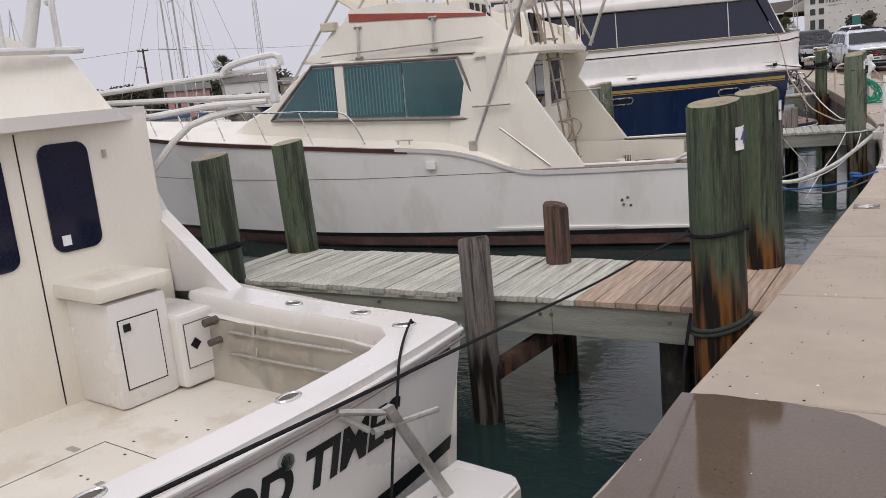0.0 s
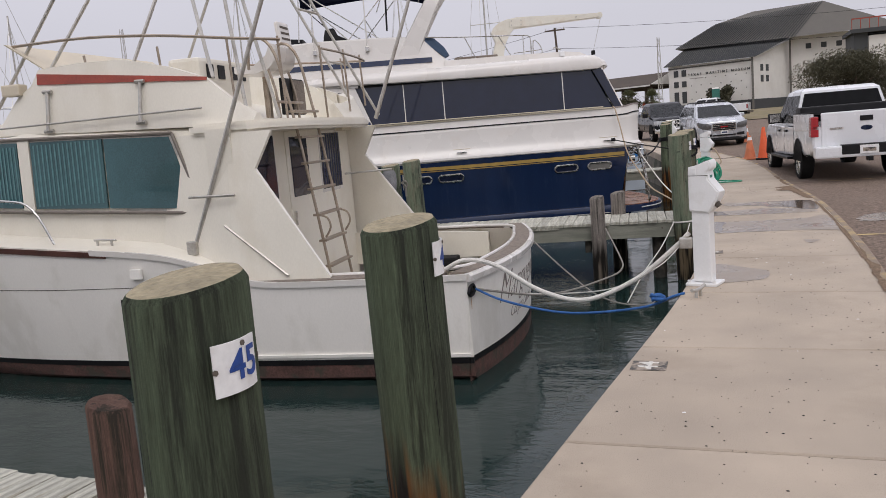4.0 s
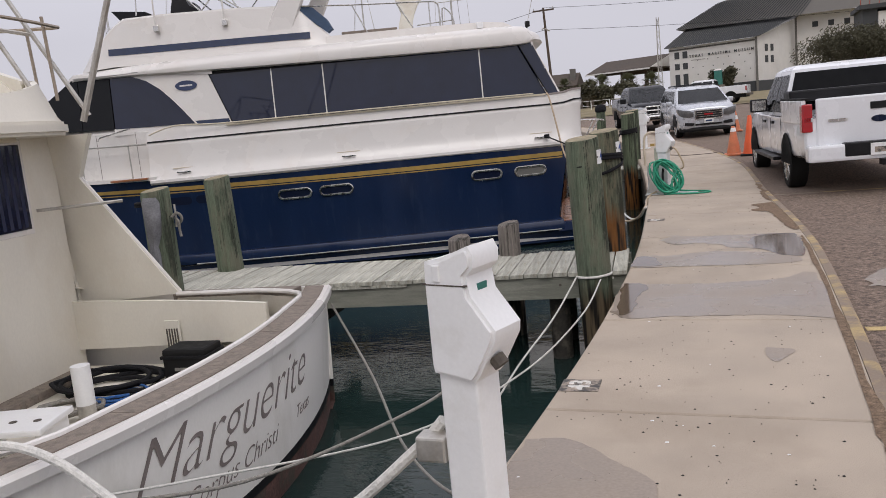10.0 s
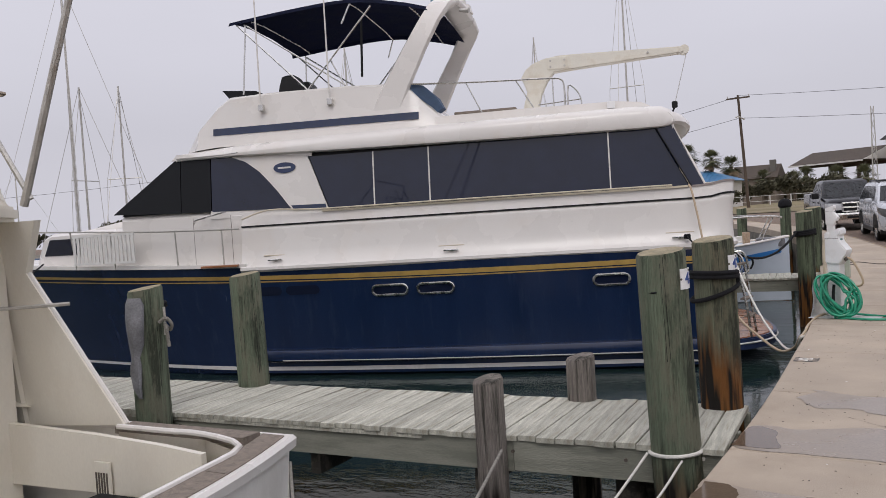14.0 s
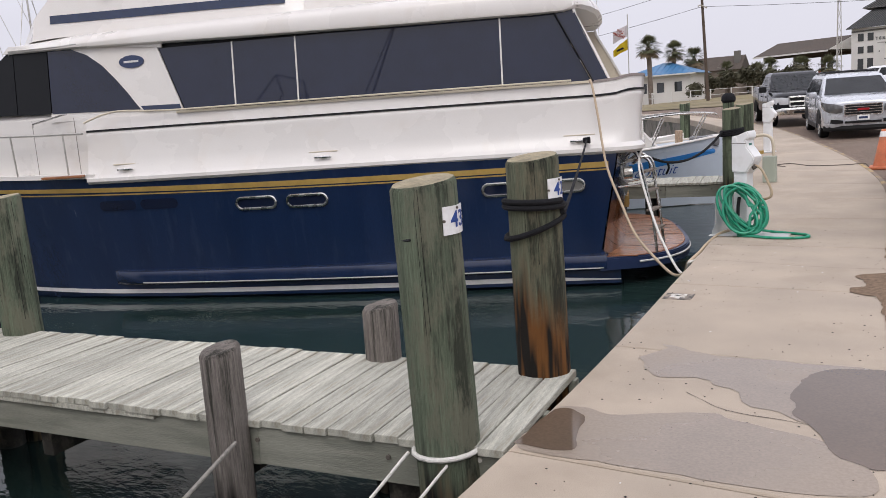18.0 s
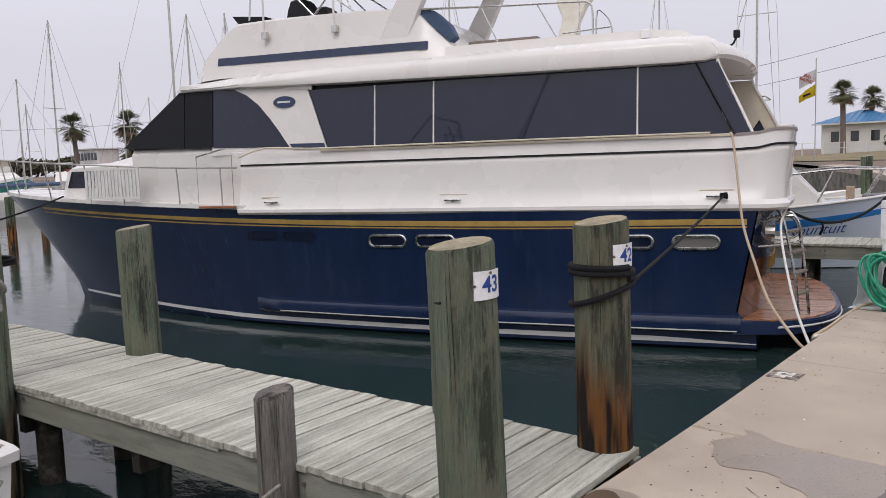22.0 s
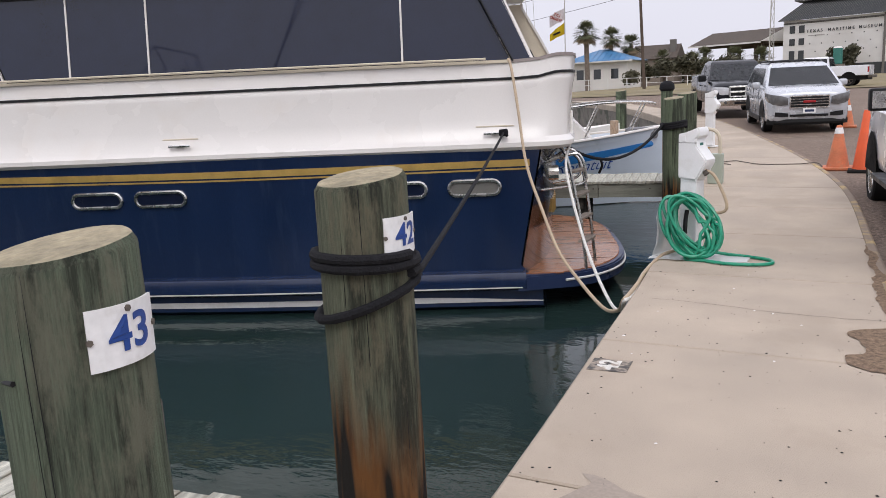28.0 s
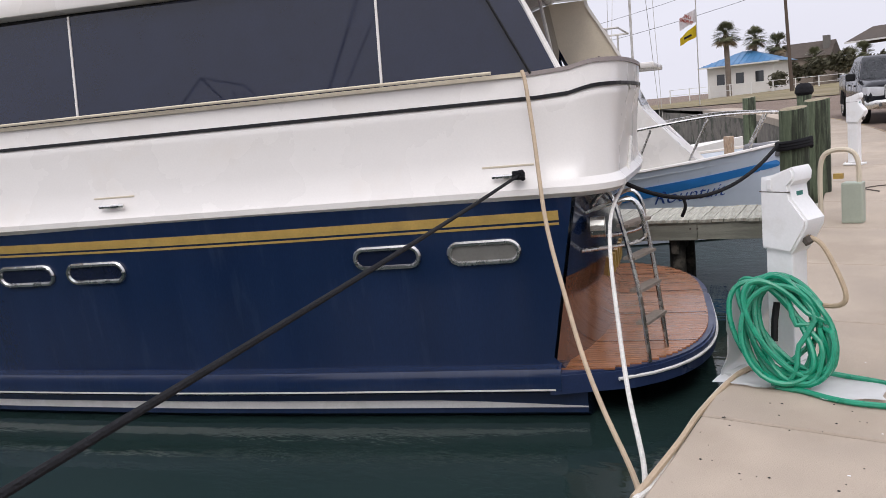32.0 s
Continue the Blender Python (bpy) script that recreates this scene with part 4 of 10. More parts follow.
# foredeck and bulwark cap
bm = bmesh.new()
loft(bm, [[(u, -yacht_side(u, 9) - .02, curve_at(Y_SHEER_Z, u) - .0), (u, -yacht_side(u, 9) - .02, curve_at(Y_SHEER_Z, u) + .07), (u, yacht_side(u, 9) + .02, curve_at(Y_SHEER_Z, u) + .07), (u, yacht_side(u, 9) + .02, curve_at(Y_SHEER_Z, u))] for u in (-9.72, -9.4, -9, -8.4, -7.6, -6.6, -5.4, -4, -3, -1.9)])
part("foredeck", bm, M["white"], yacht, smooth=True)

# saloon: glass body, white frame, roof
# black glazing, one pane between each pair of bars
def pane(name, outline, mat, off=0.0, parent=None):
    bm = bmesh.new()
    va = [bm.verts.new((u, -saloon_y(u) - off - .10 * (2.45 - z), z)) for u, z in outline]
    vb = [bm.verts.new((u, -saloon_y(u) - off - .10 * (2.45 - z) + .03, z)) for u, z in outline]
    bm.faces.new(va)
    bm.faces.new(vb[::-1])
    n = len(va)
    for i in range(n):
        j = (i + 1) % n
        bm.faces.new((va[j], va[i], vb[i], vb[j]))
    bmesh.ops.recalc_face_normals(bm, faces=bm.faces[:])
    return part(name, bm, mat, parent or yacht)


WIN = [(-.69, 2.925), (.50, 2.925), (1.49, 2.925), (4.53, 2.935), (5.30, 2.94)]
WINB = [(-.33, 1.975), (.50, 1.97), (1.49, 1.97), (4.53, 1.965), (5.80, 1.96)]
for i in range(4):
    g = .012
    o = [(WINB[i][0] + g, WINB[i][1]), (WINB[i + 1][0] - g, WINB[i + 1][1]), (WIN[i + 1][0] - g, WIN[i + 1][1]), (WIN[i][0] + g, WIN[i][1])]
    pane("saloon_window", o, M["glass_dark"], .012)
for i in (1, 2, 3):
    u = WIN[i][0]
    pane("window_bar", [(u - .011, 1.97), (u + .011, 1.97), (u + .011, 2.93), (u - .011, 2.93)], M["white"], .022)
# wheelhouse side: white fin with dark enclosure forward
arch = [(-4.75, 2.14), (-3.30, 3.06)]
curve = [(-2.55, 3.08), (-2.2, 3.04), (-1.9, 2.92), (-1.65, 2.74), (-1.42, 2.5), (-1.25, 2.3), (-1.1, 2.10), (-1.04, 2.03)]
pane("canvas_screen", [(-4.75, 2.13), (-3.25, 2.075), (-3.25, 3.09), (-3.32, 3.08)], M["mesh_black"], .02)
pane("canvas_screen", [(-3.235, 2.075), (-2.62, 2.06), (-2.62, 3.09), (-3.235, 3.09)], M["mesh_black"], .02)
pane("wheelhouse_window", [(-2.60, 2.06), (-1.05, 2.03)] + curve[::-1][1:-1] + [(-2.60, 3.08)], M["glass_dark"], .02)
pane("fin", [(-1.04, 2.03), (-.9, 2.0), (-.34, 1.97), (-.70, 2.93), (-.75, 3.12), (-2.5, 3.14), (-2.56, 3.10)] + curve[1:-1], M["white"], .026)
pane("eave_strip", [(-3.42, 3.05), (-2.5, 3.075), (-1.9, 3.03), (-1.2, 2.985), (-.62, 2.93), (-.62, 3.12), (-3.3, 3.16)], M["white"], .045)
pane("fin_stripe", [(-.98, 2.0), (-.37, 1.98), (-.395, 2.07), (-1.04, 2.08)], M["navy"], .032)
pane("sill_filler", [(-2.64, 1.93), (-.33, 1.93), (-.33, 1.985), (-.9, 2.012), (-1.05, 2.045), (-2.62, 2.075)], M["white"], .016)
# cabin core behind the glass
rings = []
for u in (-4.6, -3.3, -1, 2, 4.5, 5.5):
    b = saloon_y(u) - .06
    t = 3.08 if u > -3.5 else 2.15
    lo = 1.9 if u > -2 else 2.09
    rings.append([(u, -b - .04, lo), (u, -b + .03, t), (u, b - .03, t), (u, b + .04, lo)])
part("cabin_core", loft(bmesh.new(), rings), M["black"], yacht)
# roof slab with rounded brow
rings = []
for u, z0, z1, o in [(-3.42, 3.06, 3.12, -.1), (-3.3, 3.04, 3.2, .0), (-2, 3.03, 3.26, .08), (0, 2.98, 3.30, .10), (3, 2.94, 3.33, .09), (5.0, 2.93, 3.34, .08), (5.42, 2.94, 3.32, .06), (5.56, 2.97, 3.26, .03), (5.64, 3.02, 3.16, -.03)]:
    b = saloon_y(u) + o
    half = [(.04, z0), (.008, z0 + .018), (0, z0 + .05), (.012, z1 - .16), (.05, z1 - .09), (.13, z1 - .04), (.24, z1 - .012), (.42, z1)]
    rings.append([(u, d - b, z) for d, z in half] + [(u, b - d, z) for d, z in reversed(half)])
part("roof", loft(bmesh.new(), rings), M["white"], yacht, smooth=True)
# glazed near wing; the far side of the stern hood reaches farther aft
for s, ut, uf in ((-1, 5.57, 6.03), (1, 6.00, 6.54)):
    bm = bmesh.new()
    loft(bm, [[(5.30, s * 2.10, 2.97), (ut, s * 2.06, 2.97), (ut, s * 2.03, 2.97), (5.30, s * 2.07, 2.97)], [(5.82, s * 2.19, 1.95), (uf, s * 2.16, 1.95), (uf, s * 2.13, 1.95), (5.82, s * 2.16, 1.95)]])
    bmesh.ops.recalc_face_normals(bm, faces=bm.faces[:])
    wing = part("wing_pane", bm, M["glass_dark"], yacht)
    bm = bmesh.new()
    loft(bm, [[(5.36, s * 2.055, 2.97), (ut, s * 2.02, 2.97), (ut, s * 1.99, 2.97), (5.36, s * 2.025, 2.97)], [(5.84, s * 2.145, 1.95), (uf, s * 2.12, 1.95), (uf, s * 2.09, 1.95), (5.84, s * 2.115, 1.95)]])
    bmesh.ops.recalc_face_normals(bm, faces=bm.faces[:])
    part("wing_lining", bm, M["beige_board"], wing)
    bm = bmesh.new()
    d = uf - ut
    loft(bm, [[(u, s * y, z), (u + .04, s * (y - .02), z), (u + .04, s * (y - .10), z), (u, s * (y - .10), z)] for u, y, z in ((ut - .03, 2.07, 3.06), (ut + .005, 2.07, 2.90), (ut + d * .5, 2.115, 2.44), (uf - .005, 2.165, 1.94))])
    bmesh.ops.recalc_face_normals(bm, faces=bm.faces[:])
    part("wing_edge", bm, M["white"], wing, smooth=True)
    part("window_bar", tubed([(5.30, s * 2.115, 2.95), (5.81, s * 2.205, 1.95)], .012, 6), M["black"], wing)
bm = bmesh.new()
va = [bm.verts.new(p) for p in ((5.66, 2.055, 2.93), (5.80, 2.045, 2.93), (6.24, 2.075, 2.06), (5.96, 2.10, 2.06))]
bm.faces.new(va)
part("hood_window", bm, M["glass_dark"], yacht, "dark window in the far side of the stern hood")
bm = loft(bmesh.new(), [[(5.35, y, 3.25), (u - .16, y, 3.22), (u - .05, y, 3.17), (u, y, 3.10), (u + .02, y, 3.03), (u - .04, y, 2.985), (5.35, y, 3.0)] for y, u in ((-2.10, 5.58), (-2.0, 5.68), (-1.7, 5.80), (-1.0, 5.95), (0, 6.04), (1.0, 6.08), (1.7, 6.07), (2.09, 6.02))])
bmesh.ops.recalc_face_normals(bm, faces=bm.faces[:])
part("stern_brow", bm, M["white"], yacht, "rounded white brow over the stern window", smooth=True)
bm = bmesh.new()
loft(bm, [[(5.53, -2.0, 3.02), (5.53, 2.0, 3.02)], [(5.70, -2.05, 1.95), (5.70, 2.05, 1.95)]], closed=False)
part("aft_window", bm, M["glass_dark"], yacht)
for y in (-1.0, 1.0):
    part("window_bar", boxed(-.015, .015, y - .02, y + .02, -.55, .55, m=pose(5.62, 0, 2.48, 0, -9, 0)), M["white"], yacht)

# flybridge
rings = []
FLY = [(-3.25, 3.20, 3.22, 1.5), (-2.95, 3.22, 3.62, 1.72), (-2.55, 3.25, 4.0, 1.72), (-2.3, 3.25, 4.17, 1.70), (-1.5, 3.27, 4.19, 1.72), (0, 3.28, 4.17, 1.76), (1.05, 3.29, 4.12, 1.76), (1.4, 3.29, 3.75, 1.78), (1.72, 3.30, 3.45, 1.8)]
for u, z0, z1, b in FLY:
    t = min(.28, (z1 - z0) * .3)
    rings.append([(u, -b - .12, z0), (u, -b, z1 - .04), (u, -b + .05, z1), (u, b - .05, z1), (u, b, z1 - .04), (u, b + .12, z0)])
part("flybridge", loft(bmesh.new(), rings), M["white"], yacht, smooth=True)
bm = bmesh.new()
def fly_y(u, z):
    b = curve_at([(a, d) for a, _, _, d in FLY], u)
    z0, z1 = curve_at([(a, c) for a, c, _, _ in FLY], u), curve_at([(a, c) for a, _, c, _ in FLY], u)
    t = (z - z0) / max(z1 - .04 - z0, .01)
    return b + .12 * (1 - t)
loft(bm, [[(u, -fly_y(u, z) - o, z) for z, o in ((3.47 + .02 * k, -.01), (3.47 + .02 * k, .012), (3.60 + .02 * k, .012), (3.60 + .02 * k, -.01))] for u, k in [(-2.62 + 3.92 * q / 16, -(q / 16)) for q in range(17)]])
bmesh.ops.recalc_face_normals(bm, faces=bm.faces[:])
part("flybridge_stripe", bm, M["navy"], yacht, "navy stripe along the flybridge side")
# low coaming aft of the flybridge
rings = [[(u, -b, 3.28), (u, -b + .03, z), (u, -b + .2, z + .01), (u, b - .2, z + .01), (u, b - .03, z), (u, b, 3.28)] for u, z, b in ((1.6, 3.46, 1.9), (3.2, 3.47, 1.9), (4.7, 3.46, 1.88), (5.1, 3.42, 1.84), (5.35, 3.30, 1.8))]
part("upper_deck", loft(bmesh.new(), rings), M["white"], yacht, smooth=True)

# radar arch: one broad swept leg a side joined over the top
path = [(-1.76, 3.42), (-1.74, 4.05), (-1.70, 4.7), (-1.64, 5.2), (-1.52, 5.45), (-1.28, 5.58), (-.6, 5.62)]
path = path + [(-y, z) for y, z in reversed(path)]
rows = []
for i, (y, z) in enumerate(path):
    a, b = path[max(i - 1, 0)], path[min(i + 1, len(path) - 1)]
    ty, tz = b[0] - a[0], b[1] - a[1]
    ln = math.hypot(ty, tz)
    ny, nz = -tz / ln, ty / ln
    u, w, th = curve_at([(3.4, .58), (4.05, .90), (4.7, 1.26), (5.3, 1.62), (5.62, 1.84)], z), curve_at([(3.4, .30), (4.05, .265), (5.3, .20), (5.62, .24)], z), .07
    rows.append([(u + w * p, y + ny * th * q, z + nz * th * q) for p, q in ((-1, .3), (-.85, 1), (.85, 1), (1, .3), (1, -.3), (.85, -1), (-.85, -1), (-1, -.3))])
bm = loft(bmesh.new(), rows)
bmesh.ops.recalc_face_normals(bm, faces=bm.faces[:])
part("radar_arch", bm, M["white"], yacht, "white radar arch with swept legs", smooth=True)
rad = part("radar_pedestal", tubed([(1.88, 0, 5.64), (1.88, 0, 5.80)], .24, 18, r1=.2), M["white"], yacht, smooth=True)
part("radar_turret", tubed([(1.88, 0, 5.80), (1.88, 0, 5.93)], .13, 14, r1=.10), M["white"], rad, smooth=True)
part("radar_bar", boxed(-.62, .62, -.07, .07, -.05, .05, bevel=.02, m=pose(1.92, 0, 6.0, 0, -8, 8)), M["radar_blue"], rad, "slate blue open-array radar bar")
part("horn", tubed([(2.08, -1.45, 5.36), (2.25, -1.5, 5.33)], .03, 8, r1=.05), M["alu"], yacht)

# bimini on stainless bows
bm = bmesh.new()
rows = []
for k in range(15):
    t = k / 14
    u = -2.25 + 3.95 * t
    zc = curve_at([(-2.25, 5.56), (-1.1, 5.68), (.1, 5.74), (1.0, 5.60), (1.7, 5.40)], u)
    rows.append([(u + .12 * (1 - (y / 1.62) ** 2) * (1 - t), y, zc + .05 * (1 - (y / 1.62) ** 2) - (.07 if abs(y) > 1.6 else 0)) for y in (-1.63, -1.58, -1.2, -.8, -.4, 0, .4, .8, 1.2, 1.58, 1.63)])
loft(bm, rows, closed=False)
bmesh.ops.solidify(bm, geom=bm.faces[:], thickness=.02)
part("bimini", bm, M["navy_canvas"], yacht, "navy canvas bimini top", smooth=True)
for s in (-1, 1):
    for a, b in (((-2.1, 5.5), (-.77, 4.17)), ((-1.95, 5.5), (.06, 4.12)), ((-1.93, 5.48), (-2.02, 4.2)), ((.49, 5.58), (-.77, 4.17)), ((-.32, 4.67), (-.03, 4.13)), ((.1, 5.66), (-.05, 5.3))):
        part("bimini_bow", tubed([(a[0], s * 1.6, a[1]), (b[0], s * 1.68, b[1])], .016, 6), M["chrome"], yacht)
for u, z in ((-1.8, 5.58), (.1, 5.70), (1.2, 5.52)):
    part("canopy_bow", tubed([(u, -1.6, z - .04), (u, -1.0, z + .0), (u, 1.0, z + .0), (u, 1.6, z - .04)], .014, 6), M["chrome"], yacht)
part("furled_pole", tubed([(.26, -1.45, 5.45), (.22, -1.5, 4.35)], .025, 6), M["black"], yacht)
for u in (-1.63, -.31):
    part("whip_antenna", tubed([(u, -1.86, 3.86), (u + .03, -1.86, 8.6)], .018, 6, r1=.008), M["white"], yacht)
    part("antenna_mount", boxed(u - .05, u + .05, -1.88, -1.78, 3.84, 3.96, bevel=.01), M["chrome"], yacht)
bm = bmesh.new()
loft(bm, [[(-2.62, -1.3, 4.38), (-1.95, -1.3, 4.32), (-1.95, 1.3, 4.32), (-2.62, 1.3, 4.38)], [(-2.42, -1.3, 4.14), (-2.0, -1.3, 4.14), (-2.0, 1.3, 4.14), (-2.42, 1.3, 4.14)]])
bmesh.ops.recalc_face_normals(bm, faces=bm.faces[:])
part("windscreen", bm, M["mesh_black"], yacht)
for y in (-1.2, -.4):
    bm = loft(bmesh.new(), [[(u, y - w, z), (u + d, y - w, z), (u + d, y + w, z), (u, y + w, z)] for u, d, w, z in ((-1.40, .60, .25, 4.0), (-1.42, .62, .25, 4.22), (-1.40, .36, .24, 4.34), (-1.36, .24, .2, 4.5), (-1.30, .14, .14, 4.54))])
    bmesh.ops.recalc_face_normals(bm, faces=bm.faces[:])
    part("seat_cover", bm, M["black"], yacht, "black canvas seat cover", smooth=True)
bm = loft(bmesh.new(), [[(u, y, z) for u, y, z in ((1.1, -1.72, 3.98), (1.16, -1.74, 4.10), (1.20, -1.62, 4.10), (1.14, -1.6, 3.98))], [(1.30, -1.74, 3.84), (1.40, -1.76, 4.04), (1.44, -1.6, 4.0), (1.34, -1.6, 3.8)], [(1.52, -1.76, 3.66), (1.62, -1.78, 3.82), (1.66, -1.62, 3.8), (1.56, -1.6, 3.62)], [(1.62, -1.76, 3.56), (1.74, -1.78, 3.62), (1.76, -1.64, 3.6), (1.66, -1.62, 3.54)]])
bmesh.ops.recalc_face_normals(bm, faces=bm.faces[:])
part("folded_cover", bm, M["tarp_blue"], yacht, "folded slate blue canvas cover", smooth=True)

# boat crane on the upper deck
prof = [(3.02, 4.22), (3.10, 4.36), (3.24, 4.47), (3.46, 4.545), (3.72, 4.58), (4.0, 4.58), (6.0, 4.53), (6.0, 4.42), (3.88, 4.30), (3.64, 4.28), (3.50, 4.12), (3.39, 3.9), (3.33, 3.66), (3.30, 3.46), (3.02, 3.46), (3.05, 3.72), (3.12, 3.95), (3.06, 4.12)]
bm = prism(bmesh.new(), prof[:9] + prof[9:], -.46, -.24)
bmesh.ops.bevel(bm, geom=[e for e in bm.edges if abs(e.verts[0].co.y - e.verts[1].co.y) < 1e-4], offset=.018, segments=2, affect='EDGES')
crane = part("boat_crane", bm, M["crane"], yacht, "cream painted boat crane with a long boom", smooth=True)
part("boom_joint", boxed(3.52, 3.92, -.475, -.225, 4.33, 4.55, bevel=.01), M["crane"], crane)
for u, z in ((3.58, 4.49), (3.58, 4.38), (3.84, 4.49), (3.84, 4.38), (5.35, 4.47)):
    part("bolt", tubed([(u, -.485, z), (u, -.47, z)], .02, 8), M["alu"], crane)
part("boom_sheave", tubed([(6.0, -.44, 4.475), (6.0, -.26, 4.475)], .085, 14), M["crane"], crane)
part("hoist_wire", tubed([(6.05, -.35, 4.45), (5.80, -.35, 3.55)], .008, 5), M["chrome"], crane)
part("hoist_hook", boxed(5.74, 5.84, -.40, -.30, 3.44, 3.56, bevel=.02), M["black"], crane)
part("hook_strap", tubed([(5.79, -.35, 3.46), (5.74, -.35, 3.36), (5.70, -.36, 3.33)], .018, 6), M["black"], crane)
# upper rails
rail = part("upper_rail", tubed([(1.18, -1.78, 4.08), (2.16, -1.78, 4.02), (3.03, -1.78, 3.98), (3.66, -1.78, 3.95), (3.80, -1.78, 3.92), (3.85, -1.78, 3.82), (3.85, -1.78, 3.44)], .016, 6, sub=3), M["chrome"], yacht, "stainless rail round the upper deck")
for a, b in (((2.16, 4.02), (2.43, 3.44)), ((3.03, 3.98), (3.35, 3.42)), ((3.66, 3.95), (3.66, 3.44))):
    part("rail_stanchion", tubed([(a[0], -1.78, a[1]), (b[0], -1.78, b[1])], .013, 6), M["chrome"], rail)
part("rail_loop", tubed([(3.90, -1.78, 3.44), (3.92, -1.78, 3.80), (4.05, -1.78, 3.72), (4.12, -1.78, 3.58), (4.13, -1.78, 3.44)], .014, 6, sub=3), M["chrome"], rail)
part("lower_rail", tubed([(3.4, -1.78, 3.52), (4.13, -1.78, 3.56)], .012, 6), M["chrome"], rail)
part("deck_board", boxed(1.9, 3.0, -1.66, -1.3, 3.465, 3.54, bevel=.02), M["teak_grey"], yacht, "wooden boards stacked on the upper deck")
part("deck_light", boxed(4.55, 4.68, -1.93, -1.86, 3.34, 3.46, bevel=.01), M["plastic"], yacht)
# side-deck guard rails
gr = part("guard_rail", tubed([(-9.6, -.35, 2.05), (-8.6, -1.05, 2.02), (-7, -1.6, 1.93), (-5.4, -1.98, 1.85), (-3.6, -2.22, 1.76), (-2.0, -2.34, 1.72)], .017, 6, sub=4), M["alu"], yacht, "stainless guard rail along the side deck")
for u in (-9.3, -8.4, -7.0, -5.65, -4.7, -3.3, -2.35):
    yy = curve_at([(-9.6, .35), (-8.6, 1.05), (-7, 1.6), (-5.4, 1.98), (-3.6, 2.22), (-2.0, 2.34)], u)
    zz = curve_at([(-9.6, 2.05), (-8.6, 2.02), (-7, 1.93), (-5.4, 1.85), (-3.6, 1.76), (-2.0, 1.72)], u)
    part("rail_stanchion", tubed([(u, -yy, zz), (u, -min(yy, yacht_side(u, 9)), curve_at(Y_SHEER_Z, u))], .014, 6), M["alu"], gr)
# lattice fenders boards stowed on the rail
for u0 in (-5.5, -4.78):
    fb = part("boarding_lattice", boxed(u0, u0 + .62, -2.10 - .1 * (u0 > -5), -2.07 - .1 * (u0 > -5), 1.22, 1.26), M["alu_white"], yacht, "white slatted panel stowed on the rail")
    part("frame_bar", boxed(u0, u0 + .62, -2.10 - .1 * (u0 > -5), -2.07 - .1 * (u0 > -5), 1.74, 1.78), M["alu_white"], fb)
    for k in range(8):
        part("slat", boxed(u0 + .005 + k * .08, u0 + .055 + k * .08, -2.095 - .1 * (u0 > -5), -2.075 - .1 * (u0 > -5), 1.26, 1.74), M["alu_white"], fb)
part("step_tread", boxed(-2.75, -2.05, -2.42, -2.1, 1.05, 1.09, bevel=.01), M["teak"], yacht, "varnished teak step at the side deck")
# forward side window and dark fairing
pane_bm = bmesh.new()
rings = [[(u, -b, 1.1), (u, -b + .04, z - .06), (u, -b + .14, z), (u, b - .14, z), (u, b - .04, z - .06), (u, b, 1.1)] for u, b, z in ((-6.98, 1.18, 1.25), (-6.86, 1.27, 1.50), (-6.66, 1.36, 1.80), (-6.45, 1.42, 1.86), (-5.6, 1.62, 1.88), (-4.2, 1.80, 1.88))]
part("trunk_cabin", loft(bmesh.new(), rings), M["white"], yacht, "white trunk cabin on the foredeck", smooth=True)
fw = [(-6.66, 1.42), (-5.70, 1.42), (-5.70, 1.74), (-6.50, 1.74)]
va = [pane_bm.verts.new((u, -curve_at([(-6.86, 1.27), (-6.66, 1.36), (-6.45, 1.42), (-5.6, 1.62), (-4.2, 1.80)], u) - .012 + .05 * (z - 1.1), z)) for u, z in fw]
pane_bm.faces.new(va)
bmesh.ops.solidify(pane_bm, geom=pane_bm.faces[:], thickness=.02)
part("forward_cabin_window", pane_bm, M["glass_dark"], yacht)
# oval emblem on the fin
bm = bmesh.new()
ell = [(-1.14 + .21 * math.cos(a), 2.76 + .095 * math.sin(a)) for a in [2 * math.pi * k / 24 for k in range(24)]]
va = [bm.verts.new((u, -saloon_y(u) - .042 - .1 * (2.45 - z), z)) for u, z in ell]
vb = [bm.verts.new((u, -saloon_y(u) + .01 - .1 * (2.45 - z), z)) for u, z in ell]
bm.faces.new(va)
for i in range(24):
    j = (i + 1) % 24
    bm.faces.new((va[i], va[j], vb[j], vb[i]))
bmesh.ops.recalc_face_normals(bm, faces=bm.faces[:])
em = part("oval_emblem", bm, M["navy_trim"], yacht, "dark blue oval emblem")
part("emblem_bar", boxed(-1.26, -1.02, -saloon_y(-1.14) - .02, -saloon_y(-1.14) - .008, 2.745, 2.775), M["alu_white"], em)
# vents and cleats on the topsides
for u in (-1.35, 1.83, 5.58):
    vent = part("hull_cleat_recess", boxed(u - .22, u + .22, -y_body(u, 1.2) - .012, -y_body(u, 1.2) + .02, 1.205, 1.222, bevel=.004), M["beige_board"], yacht, "mooring cleat in a topside recess")
    part("cleat", tubed([(u - .13, -y_body(u, 1.1) - .05, 1.135), (u + .13, -y_body(u, 1.1) - .05, 1.135)], .016, 6), M["chrome"], vent)
    part("cleat_foot", boxed(u - .04, u + .04, -y_body(u, 1.1) - .05, -y_body(u, 1.1) + .02, 1.12, 1.15), M["chrome"], vent)
